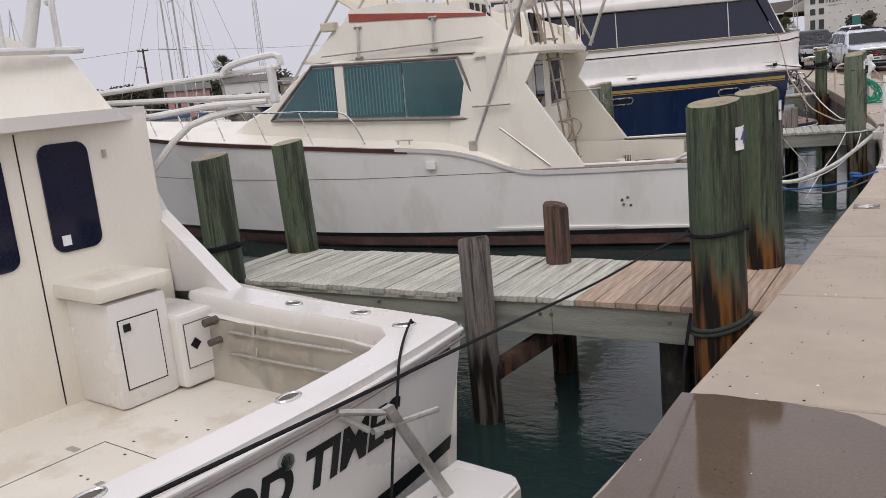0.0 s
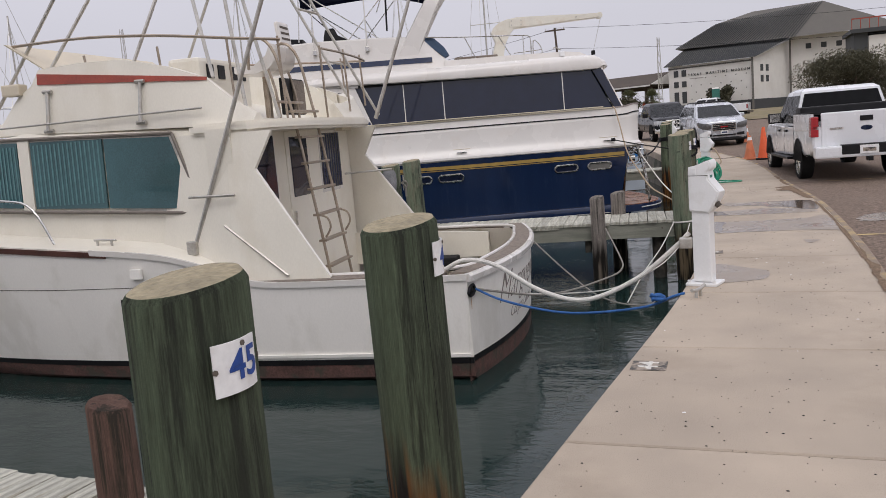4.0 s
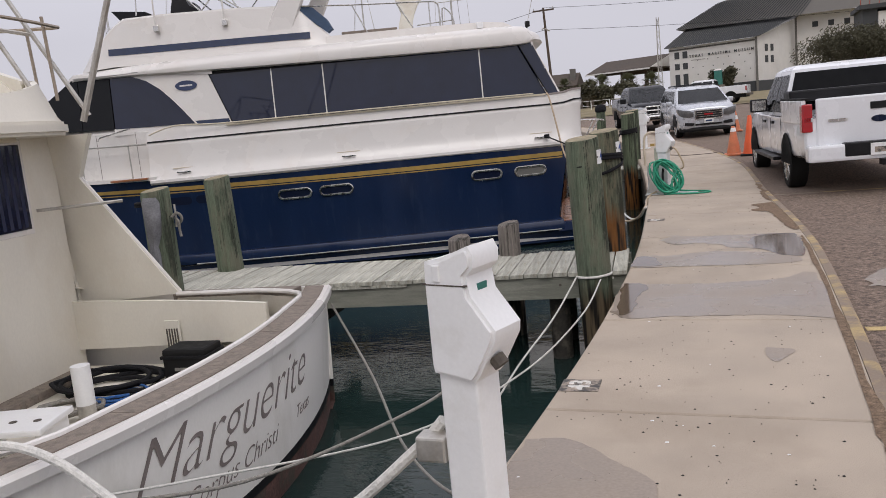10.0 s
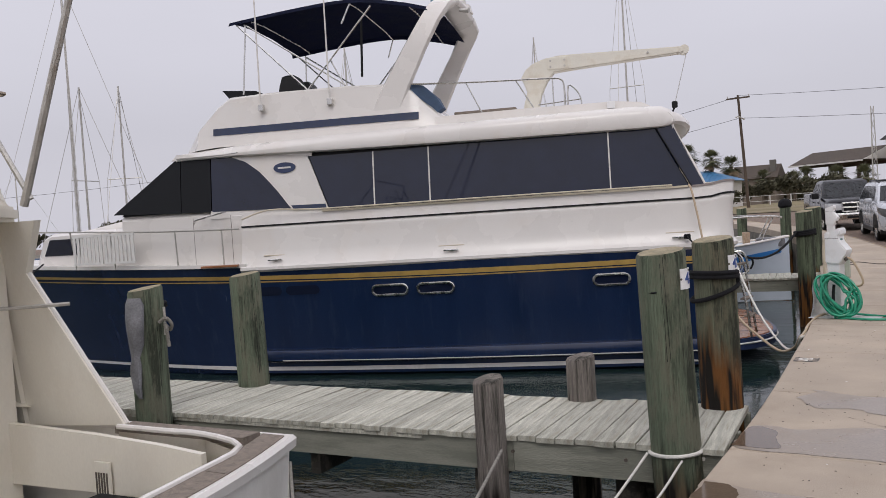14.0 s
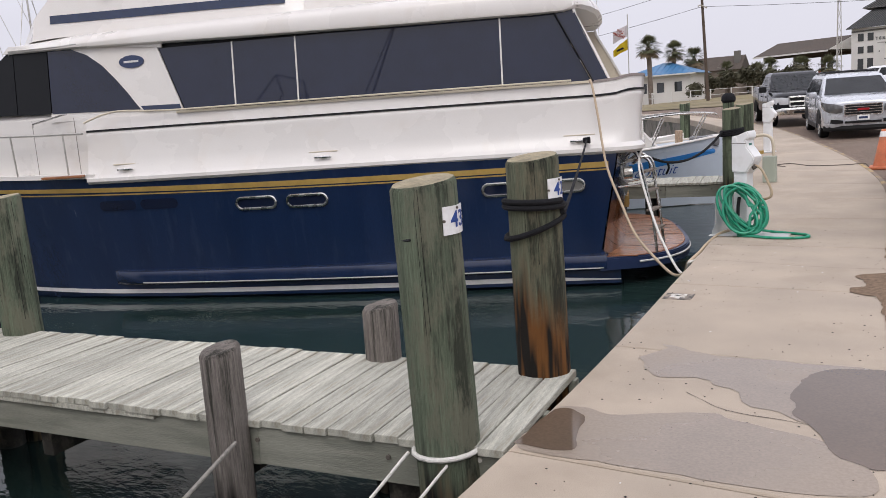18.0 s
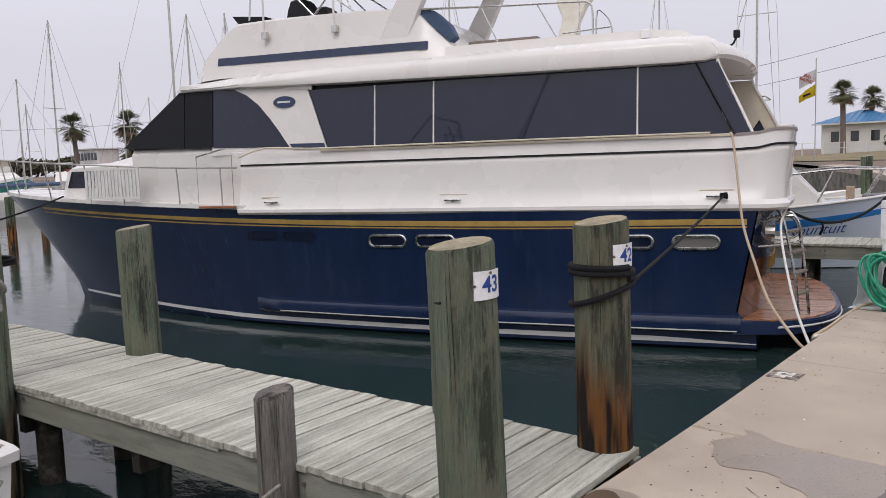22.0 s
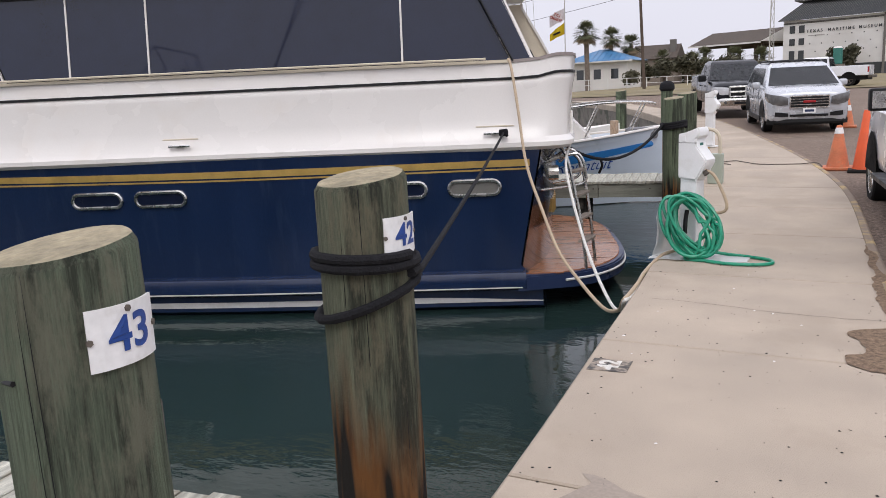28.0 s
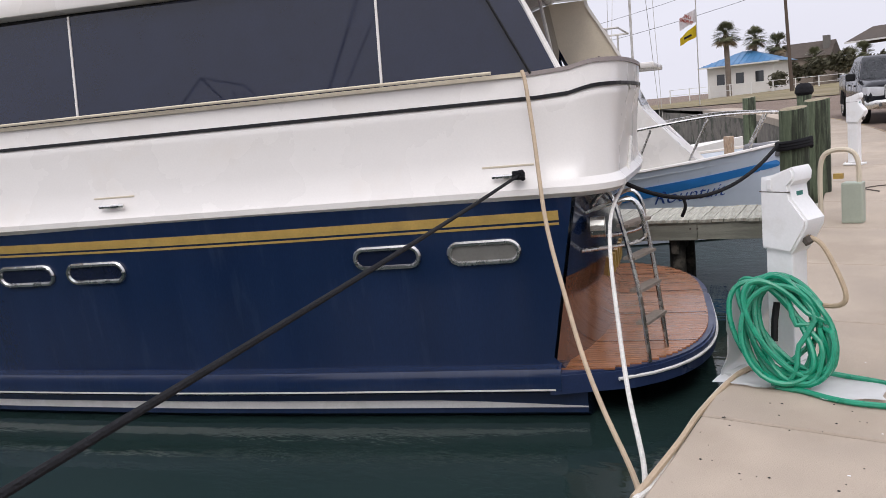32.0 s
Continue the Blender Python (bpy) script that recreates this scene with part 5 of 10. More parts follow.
# line stowed along the window sill
part("stowed_line", tubed([(-1.9, -2.42, 1.88), (-1.4, -2.38, 2.02), (-.6, -2.32, 1.985), (1, -2.30, 1.985), (3, -2.30, 1.985), (5.5, -2.30, 1.98)], .014, 6, sub=3), M["beige_board"], yacht, "boat hook stowed below the windows")

# swim platform
def platform_end(y):
    return 5.84 + 1.44 * max(1 - (abs(y) / 2.4) ** 3.4, 0) ** .5


def transom_u(y, z):
    return 6.1 - .27 * (1 - (z + .5) / 1.48) + .012 + (.46 - .16 * (z + .5) / 1.48) * (1 - (abs(y) / 2.3) ** 2.6)


out = [(platform_end(y), y) for y in [-2.4 + 4.8 * k / 30 for k in range(31)]]
bm = bmesh.new()
prism(bm, [(5.80, 2.4), (5.80, -2.4)] + out, -.74, -.56, axis="z")
bmesh.ops.bevel(bm, geom=[e for e in bm.edges if all(v.co.z > -.57 for v in e.verts)], offset=.02, segments=2, affect='EDGES')
plat = part("swim_platform", bm, M["navy_trim"], yacht, "navy-edged swim platform with varnished teak slats")
for k in range(76):
    y = -2.28 + k * .06
    u0, u1 = max(5.86, transom_u(y, -.55) - .01), platform_end(y) - .07
    if u1 > u0 + .05:
        part("teak_slat", boxed(u0, u1, y, y + .056, -.565, -.545, bevel=.003), M["teak"], plat)
for y in (-1.5, -.5, .5, 1.5):
    part("seam_batten", boxed(max(5.9, transom_u(y, -.55)), platform_end(y) - .09, y - .012, y + .012, -.546, -.541), M["mahogany"], plat)
part("platform_fender", tubed([(platform_end(y) + .005, y, -.64) for y in [-2.3 + 4.6 * k / 30 for k in range(31)]], .016, 6), M["alu_white"], plat)
# transom: varnished panel, its brown carrying the platform's reflection, below a glossy dark one
YT = (-2.27, -2.15, -1.95, -1.65, -1.2, -.7, -.2, .2, .7, 1.2, 1.65, 1.95, 2.15, 2.27)
bm = loft(bmesh.new(), [[(transom_u(y, z), y, z) for z in (-.56, -.2, .25)] for y in YT], closed=False)
part("transom_lower_panel", bm, M["mahogany"], yacht, "glossy varnished transom panel with the platform's reflection painted into its brown", smooth=True)
bm = loft(bmesh.new(), [[(transom_u(y, z) + .002, y, z) for z in (.25, .6, .99)] for y in YT], closed=False)
part("transom_upper_panel", bm, M["navy"], yacht, smooth=True)
for k in range(6):
    part("name_letter", boxed(-.02, .02, -.07, .03, -.09, .09, m=pose(transom_u(-1.1 + k * .2, .1) + .004, -1.1 + k * .2, .1)), M["gold"], yacht)
# stern ladder and hand rails
lad = part("stern_ladder", tubed([(6.22, -1.95, .80), (6.33, -2.0, .92), (6.42, -2.05, .80), (6.50, -2.06, .45), (6.58, -2.09, 0), (6.63, -2.12, -.55)], .02, 8, sub=4), M["chrome"], yacht, "stainless boarding ladder on the swim platform")
part("ladder_rail", tubed([(6.36, -1.5, .70), (6.50, -1.56, .80), (6.62, -1.62, .70), (6.68, -1.64, .4), (6.73, -1.68, 0), (6.78, -1.72, -.55)], .02, 8, sub=4), M["chrome"], lad)
for z in (.62, .34, .06, -.22):
    k = (.8 - z) / 1.35
    p0, p1 = Vector((6.44 + .19 * k, -2.05 - .07 * k, z)), Vector((6.63 + .15 * k, -1.62 - .1 * k, z))
    part("ladder_tread", loft(bmesh.new(), [[p + Vector((dx, dy, dz)) for dx, dy, dz in ((-.05, .02, -.012), (.05, -.02, -.012), (.05, -.02, .012), (-.05, .02, .012))] for p in (p0, p1)]), M["teak_grey"], lad)
for y in (-2.02, -1.3):
    part("hand_rail", tubed([(transom_u(y, .75), y, .75), (6.50, y, .84), (6.60, y, .78), (6.64, y, .62), (6.60, y, .48), (transom_u(y, .42), y, .42)], .018, 8, sub=4), M["chrome"], lad)
part("exhaust_fitting", tubed([(6.2, -2.0, .62), (6.32, -2.0, .62)], .09, 12), M["chrome"], yacht)

# ---- cream sportfishing cruiser ----
cruiser = thing("sportfishing_boat", pose(-1.073, 8.734, 0, 0, 0, 7), "aged cream sportfishing cruiser with flybridge, stern to the quay", "boat")
C_SHEER_Z = [(-13.4, 1.28), (-10.4, 1.02), (-7.5, .80), (-5.9, .67), (-4.6, .55), (-4.05, .42), (-3.45, .21), (-2.9, .165), (-1.0, .165)]
C_SHEER_B = [(-13.4, .03), (-12.6, .55), (-11.4, 1.18), (-10, 1.70), (-8.5, 2.02), (-6.5, 2.17), (-4, 2.2), (-1.0, 2.15)]
C_WL_B = [(-12.2, .02), (-11.2, .38), (-10, .80), (-8.5, 1.32), (-6.5, 1.80), (-4, 2.02), (-1.0, 2.05)]


def c_side(u, z):
    st = -12.1 - 1.3 * max(0, min(1, (z + .95) / 2.2))
    s = max(0, (u - st) / (-1.0 - st))
    a, w = curve_at(C_SHEER_B, -13.4 + 12.4 * s), max(curve_at(C_WL_B, -12.1 + 11.1 * s), .012)
    top = curve_at(C_SHEER_Z, u)
    return max(w + (a - w) * min(max((z + .95) / (top + .95), 0), 1) ** .9, .012)


def c_transom(y, z):
    return -1.0 + .36 * (1 - min(1, abs(y) / 2.15) ** 2) + .06 * z


cs = [-13.35, -13.1, -12.7, -12.2, -11.6, -10.8, -10, -9, -8, -7, -6.3, -5.6, -5, -4.6, -4.3, -4.05, -3.8, -3.6, -3.4, -3.1, -2.6, -2, -1.5, -1.0]
rings, bot = [], []
for u in cs:
    top = curve_at(C_SHEER_Z, u)
    lv = [-.80 + (top + .80) * f for f in (1, .8, .55, .3, .0)]
    rings.append([(u, -c_side(u, z), z) for z in lv])
    bot.append([(u, -c_side(u, -.80), -.80), (u, -c_side(u, -.95), -.95), (u, -c_side(u, -.95) * .7, -1.3), (u, 0, -1.5)])
for s, nm in ((1, "near"), (-1, "far")):
    bm = loft(bmesh.new(), [[(x, s * y, z) for x, y, z in r] for r in rings], closed=False, flip=s < 0)
    part("hull_side", bm, M["hull_white"], cruiser, "chalky white hull side with scuffs", smooth=True)
    bm = loft(bmesh.new(), [[(x, s * y, z) for x, y, z in r] for r in bot], closed=False, flip=s < 0)
    part("hull_bottom", bm, M["antifoul"], cruiser, "fouled dark red antifouling", smooth=True)


def on_side(name, u0, u1, zf0, zf1, mat, off, n=24, label=""):
    for s in (-1, 1):
        bm = loft(bmesh.new(), [[(u, s * (c_side(u, z) + o), z) for z, o in ((zf0(u), -.01), (zf0(u), off), (zf1(u), off), (zf1(u), -.01))] for u in [u0 + (u1 - u0) * k / n for k in range(n + 1)]])
        bmesh.ops.recalc_face_normals(bm, faces=bm.faces[:])
        part(name, bm, mat, cruiser, label)


csz = lambda d: (lambda u: curve_at(C_SHEER_Z, u) - d)
on_side("boot_stripe", -12.0, -1.0, const(-.80), const(-.735), M["black"], .006)
on_side("chine_strip", -3.9, -1.02, lambda u: -.725 + .02 * (u < -2), lambda u: -.69 + .02 * (u < -2), M["hull_white"], .022, label="peeling white spray strip")
on_side("rub_rail", -13.2, -5.2, csz(.075), csz(.01), M["brown_rail"], .02, label="dark reddish rub rail")
on_side("gunwale_moulding", -5.4, -1.0, csz(.05), csz(-.014), M["white"], .024, n=40, label="white gunwale moulding")
on_side("hull_groove", -12.5, -2.9, lambda u: .17 + .02 * max(0, -u - 6), lambda u: .178 + .02 * max(0, -u - 6), M["grime"], .003)
# transom
ysx = [-2.15 + 4.3 * k / 20 for k in range(21)]
bm = loft(bmesh.new(), [[(c_transom(y, z), y * (1 - .03 * (1 - (z + .8) / .96)), z) for z in (.165, -.1, -.4, -.735)] for y in ysx], closed=False)
part("transom", bm, M["hull_white"], cruiser, "white curved transom", smooth=True)
bm = loft(bmesh.new(), [[(c_transom(y, z) + .004, y * .97, z) for z in (-.735, -.8)] for y in ysx], closed=False)
part("transom_stripe", bm, M["black"], cruiser)
bm = loft(bmesh.new(), [[(c_transom(y, z), y * .965, z) for z in (-.8, -.95, -1.4)] for y in ysx], closed=False)
part("transom_bottom", bm, M["antifoul"], cruiser)
bm = loft(bmesh.new(), [[(c_transom(y, .165) + o, y * (1 + o / 3), z) for o, z in ((-.02, .095), (.035, .10), (.04, .16), (.02, .185), (-.03, .185))] for y in ysx])
part("transom_moulding", bm, M["white"], cruiser, smooth=True)
# covering boards round the cockpit
inn = .20
bm = loft(bmesh.new(), [[(u, s * 0 - c_side(u, .16) + .01, .19), (u, -c_side(u, .16) + inn, .195), (u, -c_side(u, .16) + inn, .14), (u, -c_side(u, .16) + .01, .14)] for s in (0,) for u in (-3.5, -3, -2.4, -1.8, -1.25)])
part("covering_board", bm, M["teak_grey"], cruiser, "grey weathered teak covering board")
bm = loft(bmesh.new(), [[(u, c_side(u, .16) - .01, .19), (u, c_side(u, .16) - inn, .195), (u, c_side(u, .16) - inn, .14), (u, c_side(u, .16) - .01, .14)] for u in (-2.55, -2.1, -1.7, -1.25)])
bmesh.ops.recalc_face_normals(bm, faces=bm.faces[:])
part("covering_board", bm, M["teak_grey"], cruiser)
for k in range(5):
    y0, y1 = -2.1 + k * .84 + .004, -2.1 + (k + 1) * .84 - .004
    bm = loft(bmesh.new(), [[(c_transom(y, .16) - .02, y, .192), (c_transom(y, .16) - .21, y, .196), (c_transom(y, .16) - .21, y, .14), (c_transom(y, .16) - .02, y, .14)] for y in [y0 + (y1 - y0) * q / 4 for q in range(5)]])
    bmesh.ops.recalc_face_normals(bm, faces=bm.faces[:])
    part("covering_board", bm, M["teak_grey"], cruiser)
path = [(u, -c_side(u, .16) + inn + .01, .20) for u in (-3.5, -2.5, -1.6)] + [(c_transom(y, .16) - .23, y, .20) for y in (-1.75, -1.2, -.4, .4, 1.2, 1.75)] + [(u, c_side(u, .16) - inn - .01, .20) for u in (-1.6, -2.0, -2.5)]
part("coaming_edge", tubed(path, .022, 8, sub=3), M["white"], cruiser, smooth=True)
# cockpit well
bm = bmesh.new()
loft(bm, [[(x, y, .16), (x, y, -.5)] for x, y, _ in path], closed=False)
bmesh.ops.solidify(bm, geom=bm.faces[:], thickness=.02)
part("cockpit_liner", bm, M["cockpit"], cruiser)
part("cockpit_sole", boxed(-3.62, -1.15, -1.92, 1.92, -.56, -.5), M["cockpit"], cruiser, "stained cockpit floor")
part("sole_edge", boxed(-3.5, -3.3, -1.0, 1.6, -.5, -.42, bevel=.01), M["teak_grey"], cruiser)
# foredeck and side decks
bm = loft(bmesh.new(), [[(u, -c_side(u, 9) + .02, curve_at(C_SHEER_Z, u) + .0), (u, -c_side(u, 9) * .8, curve_at(C_SHEER_Z, u) + .10), (u, 0, curve_at(C_SHEER_Z, u) + .18), (u, c_side(u, 9) * .8, curve_at(C_SHEER_Z, u) + .10), (u, c_side(u, 9) - .02, curve_at(C_SHEER_Z, u))] for u in cs[:18]], closed=False)
part("foredeck", bm, M["cream"], cruiser, smooth=True)
# deckhouse
rings = []
for u, zb, zt, b in ((-9.0, .95, 1.0, 1.25), (-8.5, .92, 1.22, 1.45), (-7.9, .9, 1.42, 1.6), (-7.1, .85, 1.98, 1.68), (-6.5, .75, 2.05, 1.74), (-5, .6, 2.0, 1.78), (-4, .35, 1.94, 1.8), (-3.6, .1, 1.92, 1.8)):
    rings.append([(u, -b - .06, zb - .1), (u, -b, zt - .05), (u, -b + .08, zt), (u, b - .08, zt), (u, b, zt - .05), (u, b + .06, zb - .1)])
part("deckhouse", loft(bmesh.new(), rings), M["cream"], cruiser, "cream painted deckhouse", smooth=True)


def c_pane(name, outline, mat, off, parent=None, thick=.025, label=""):
    bm = bmesh.new()
    yb = lambda u, z: -curve_at([(-9, 1.25), (-8.5, 1.45), (-7.9, 1.6), (-7.1, 1.69), (-6.5, 1.75), (-5, 1.79), (-3.6, 1.81)], u) - .05 * (1.9 - z)
    va = [bm.verts.new((u, yb(u, z) - off, z)) for u, z in outline]
    vb = [bm.verts.new((u, yb(u, z) - off + thick, z)) for u, z in outline]
    bm.faces.new(va)
    bm.faces.new(vb[::-1])
    for i in range(len(va)):
        j = (i + 1) % len(va)
        bm.faces.new((va[j], va[i], vb[i], vb[j]))
    bmesh.ops.recalc_face_normals(bm, faces=bm.faces[:])
    return part(name, bm, mat, parent or cruiser, label)


frame_o = [(-7.85, 1.18), (-4.05, .97), (-4.38, 1.90), (-6.92, 2.0)]
wf = c_pane("window_frame", frame_o, M["alu"], .022, label="aluminium framed saloon side window with curtains")
for a, b in zip(frame_o, frame_o[1:] + frame_o[:1]):
    yb = lambda u, z: -curve_at([(-9, 1.25), (-8.5, 1.45), (-7.9, 1.6), (-7.1, 1.69), (-6.5, 1.75), (-5, 1.79), (-3.6, 1.81)], u) - .05 * (1.9 - z)
    part("frame_bar", tubed([(u, yb(u, z) - .035, z) for u, z in [(a[0] + (b[0] - a[0]) * k / 8, a[1] + (b[1] - a[1]) * k / 8) for k in range(9)]], .022, 6), M["frame_brown"], wf)
for o in ([(-7.70, 1.22), (-6.52, 1.155), (-6.52, 1.945), (-6.92, 1.96)], [(-6.32, 1.14), (-5.32, 1.09), (-5.32, 1.905), (-6.32, 1.94)], [(-5.29, 1.088), (-4.14, 1.025), (-4.43, 1.865), (-5.29, 1.90)]):
    c_pane("window_pane", o, M["pane_teal"], .030, parent=wf)
c_pane("window_mullion", [(-6.5, 1.13), (-6.34, 1.12), (-6.34, 1.96), (-6.5, 1.97)], M["cream"], .034, parent=wf)
# pleats of the curtain behind the middle pane
for k in range(16):
    u = -6.28 + k * .06
    c_pane("curtain_pleat", [(u, 1.16), (u + .022, 1.16), (u + .022, 1.90), (u, 1.90)], M["curtain"], .0335, parent=wf, thick=.004)
for k in range(6):
    u = -6.84 + k * .055
    c_pane("curtain_pleat", [(u, 1.22), (u + .02, 1.22), (u + .02, 1.90), (u, 1.90)], M["curtain"], .0335, parent=wf, thick=.004)
# flybridge side and deck
def fly_b(u):
    return curve_at([(-7.3, 1.25), (-6.5, 1.55), (-5, 1.68), (-3.6, 1.72), (-3.0, 1.70)], u)
prof = [(-7.35, 2.06, 2.10), (-7.0, 2.05, 2.22), (-6.6, 2.04, 2.50), (-6.35, 2.03, 2.62), (-6.2, 2.03, 2.80), (-5.6, 2.0, 2.82), (-5.0, 1.98, 2.80), (-4.4, 1.96, 2.66), (-3.95, 1.94, 2.50), (-3.6, 1.93, 2.2), (-3.35, 1.92, 2.05)]
rings = []
for u, z0, z1 in prof:
    b = fly_b(u)
    rings.append([(u, -b - .10, z0), (u, -b - .10, z0 + .04), (u, -b, z1), (u, -b + .08, z1), (u, -b + .12, max(z0 + .06, z1 - .45)), (u, b - .12, max(z0 + .06, z1 - .45)), (u, b - .08, z1), (u, b, z1), (u, b + .10, z0 + .04), (u, b + .10, z0)])
part("flybridge", loft(bmesh.new(), rings), M["cream"], cruiser, "cream flybridge with rounded coaming", smooth=True)
bm = bmesh.new()
def fb_y(u, z):
    i0 = [(a, z1) for a, _, z1 in prof]
    z1 = curve_at(i0, u)
    t = (z - 2.05) / max(z1 - 2.05, .1)
    return fly_b(u) + .10 * (1 - t)
for s in (-1,):
    loft(bm, [[(u, -fb_y(u, z) - o, z) for z, o in ((za, -.01), (za, .012), (zb, .012), (zb, -.01))] for u, za, zb in [(-6.22 + 2.3 * k / 12, 2.62 - .16 * k / 12, 2.75 - .25 * k / 12) for k in range(13)]])
bmesh.ops.recalc_face_normals(bm, faces=bm.faces[:])
part("red_accent", bm, M["rust_red"], cruiser, "faded red accent band on the flybridge")
# aft flybridge deck with rounded overhang
ov = []
for k in range(17):
    y = -1.92 + 3.84 * k / 16
    ov.append((-2.98 - .42 * (abs(y) / 1.92) ** 5, y))
bm = bmesh.new()
prism(bm, [(-4.1, 1.92), (-4.1, -1.92)] + ov, 1.84, 1.965, axis="z")
bmesh.ops.bevel(bm, geom=[e for e in bm.edges if abs(e.verts[0].co.z - e.verts[1].co.z) < 1e-4 and e.calc_face_angle(0) > 1.0], offset=.03, segments=2, affect='EDGES')
part("flybridge_overhang", bm, M["cream"], cruiser, "cream overhang above the cockpit", smooth=True)
bm = bmesh.new()
loft(bm, [[(x - .03, y * .97, 1.95), (x - .16, y * .93, 2.16 + .22 * max(0, y / 1.92) ** 2), (x - .24, y * .9, 2.14 + .22 * max(0, y / 1.92) ** 2), (x - .2, y * .9, 1.95)] for x, y in ov[9:]] + [[(-3.6 - .3 * q, 1.88, 1.95), (-3.62 - .3 * q, 1.76, 2.38 + .12 * q), (-3.62 - .3 * q, 1.66, 2.38 + .12 * q), (-3.6 - .3 * q, 1.7, 1.95)] for q in (0, 1)])
bmesh.ops.recalc_face_normals(bm, faces=bm.faces[:])
part("aft_coaming", bm, M["cream"], cruiser, smooth=True)
# side wings closing the cockpit forward
for s in (-1, 1):
    w = [(-3.66, .12), (-2.52, .19), (-3.34, 1.42), (-3.12, 1.84), (-3.66, 1.84)]
    bm = bmesh.new()
    yo = lambda z: 2.13 - .12 * z
    va = [bm.verts.new((u, s * yo(z), z)) for u, z in w]
    vb = [bm.verts.new((u, s * (yo(z) - .06), z)) for u, z in w]
    f1, f2 = bm.faces.new(va), bm.faces.new(vb[::-1])
    for i in range(len(va)):
        j = (i + 1) % len(va)
        bm.faces.new((va[j], va[i], vb[i], vb[j]))
    bmesh.ops.recalc_face_normals(bm, faces=bm.faces[:])
    wing = part("cabin_wing", bm, M["cream"], cruiser, "cream side wing sloping down to the gunwale")
    part("wing_edge", tubed([(-2.52, s * 2.08, .2), (-3.34, s * 1.93, 1.42)], .018, 6), M["white"], wing)
    rows = []
    for z in (.1, .5, 1.0, 1.5, 1.86):
        yc = s * (1.795 + .05 * (1.9 - z) + .004)
        rows.append([(-4.75 + .18 * z, yc, z), (-4.1, yc + s * .55 * (abs(yo(z)) - abs(yc)), z), (-3.655, s * yo(z), z), (-3.655, s * (yo(z) - .1), z), (-4.7 + .18 * z, yc - s * .05, z)])
    bm = loft(bmesh.new(), rows)
    bmesh.ops.recalc_face_normals(bm, faces=bm.faces[:])
    part("side_fairing", bm, M["cream"], wing, smooth=True)
c_pane("wing_window", [(-3.86, 1.56), (-3.62, 1.06), (-3.62, 1.76)], M["glass_blue"], .1, label="dark triangular side window")
bm = bmesh.new()
prism(bm, [(-3.9, .3), (-3.6, .3), (-3.6, 1.9), (-3.9, 1.9)], -1.95, -1.83, axis="y")
part("house_quarter", bm, M["cream"], cruiser)
bm = loft(bmesh.new(), [[(u, y - .05, z0), (u, y, z0), (u, y, z1), (u, y - .05, z1)] for u, y, z0, z1 in ((-3.62, 1.87, -.30, .20), (-2.6, 1.87, -.28, .17), (-1.9, 1.85, -.26, .14), (-1.45, 1.80, -.24, .12))])
bmesh.ops.recalc_face_normals(bm, faces=bm.faces[:])
part("far_hull_liner", bm, M["cream"], cruiser, smooth=True)
# aft bulkhead: door and windows
part("aft_bulkhead", boxed(-3.64, -3.592, -1.85, 1.9, -.5, 1.838), M["cream"], cruiser)
def aft_window(y0, y1, z0, z1, name, mat, label):
    fr = part(name, boxed(-3.61, -3.585, y0, y1, z0, z1, bevel=.006), M["white"], cruiser, label)
    part("pane", boxed(-3.586, -3.578, y0 + .04, y1 - .04, z0 + .05, z1 - .04), mat, fr)
    return fr
dr = part("saloon_door", boxed(-3.61, -3.58, -.52, .24, -.35, 1.84, bevel=.01), M["cream"], cruiser, "cream saloon door with dark glass")
part("pane", boxed(-3.58, -3.568, -.40, .16, .98, 1.76, bevel=.01), M["glass_dark"], dr)
part("door_handle", tubed([(-3.56, -.44, .62), (-3.56, -.44, .80)], .015, 6), M["chrome"], dr)
aw = aft_window(.64, 1.48, .95, 1.83, "aft_window", M["glass_blue"], "dark aft window with vertical blinds")
for k in range(8):
    part("blind_slat", boxed(-3.579, -3.576, .71 + k * .093, .75 + k * .093, 1.02, 1.78), M["curtain_dark"], aw)
aft_window(-1.62, -.84, .95, 1.83, "aft_window", M["glass_blue"], "dark aft window")
part("cabin_lamp", boxed(-3.3, -3.2, .6, 1.0, 1.80, 1.842, bevel=.01), M["beige_board"], cruiser)
for s in (-1, 1):
    part("grab_rail", tubed([(-3.55, s * 1.5 if s > 0 else -2.08, 1.16), (-2.95 if s > 0 else -4.15, s * 1.98 if s > 0 else -2.02, 1.16)], .016, 6), M["alu"], cruiser)
# ladder to the flybridge
def ladder_rail(y):
    return [(-2.90, y, -.48), (-3.05, y, .7), (-3.2, y, 1.74), (-3.30, y, 2.3), (-3.40, y, 2.75), (-3.55, y, 2.95), (-3.72, y, 2.9), (-3.76, y, 2.6)]


lad = part("flybridge_ladder", tubed(ladder_rail(-.95), .019, 8, sub=3), M["pipe_tan"], cruiser, "tan anodised boarding ladder to the flybridge", smooth=True)
part("ladder_side", tubed(ladder_rail(-.24), .019, 8, sub=3), M["pipe_tan"], lad, smooth=True)
for k in range(8):
    z = -.18 + k * .32
    u = -3.2 - .14 * (z - 1.74)
    part("ladder_step", boxed(u - .05, u + .05, -.97, -.22, z - .014, z + .014, bevel=.006), M["pipe_tan"], lad)
for y in (-.95, -.24):
    part("ladder_hand_rail", tubed([(-3.05, y, .78), (-2.93, y - .02, .74), (-2.90, y - .02, .62), (-2.98, y, .50)], .014, 6, sub=4), M["pipe_tan"], lad)
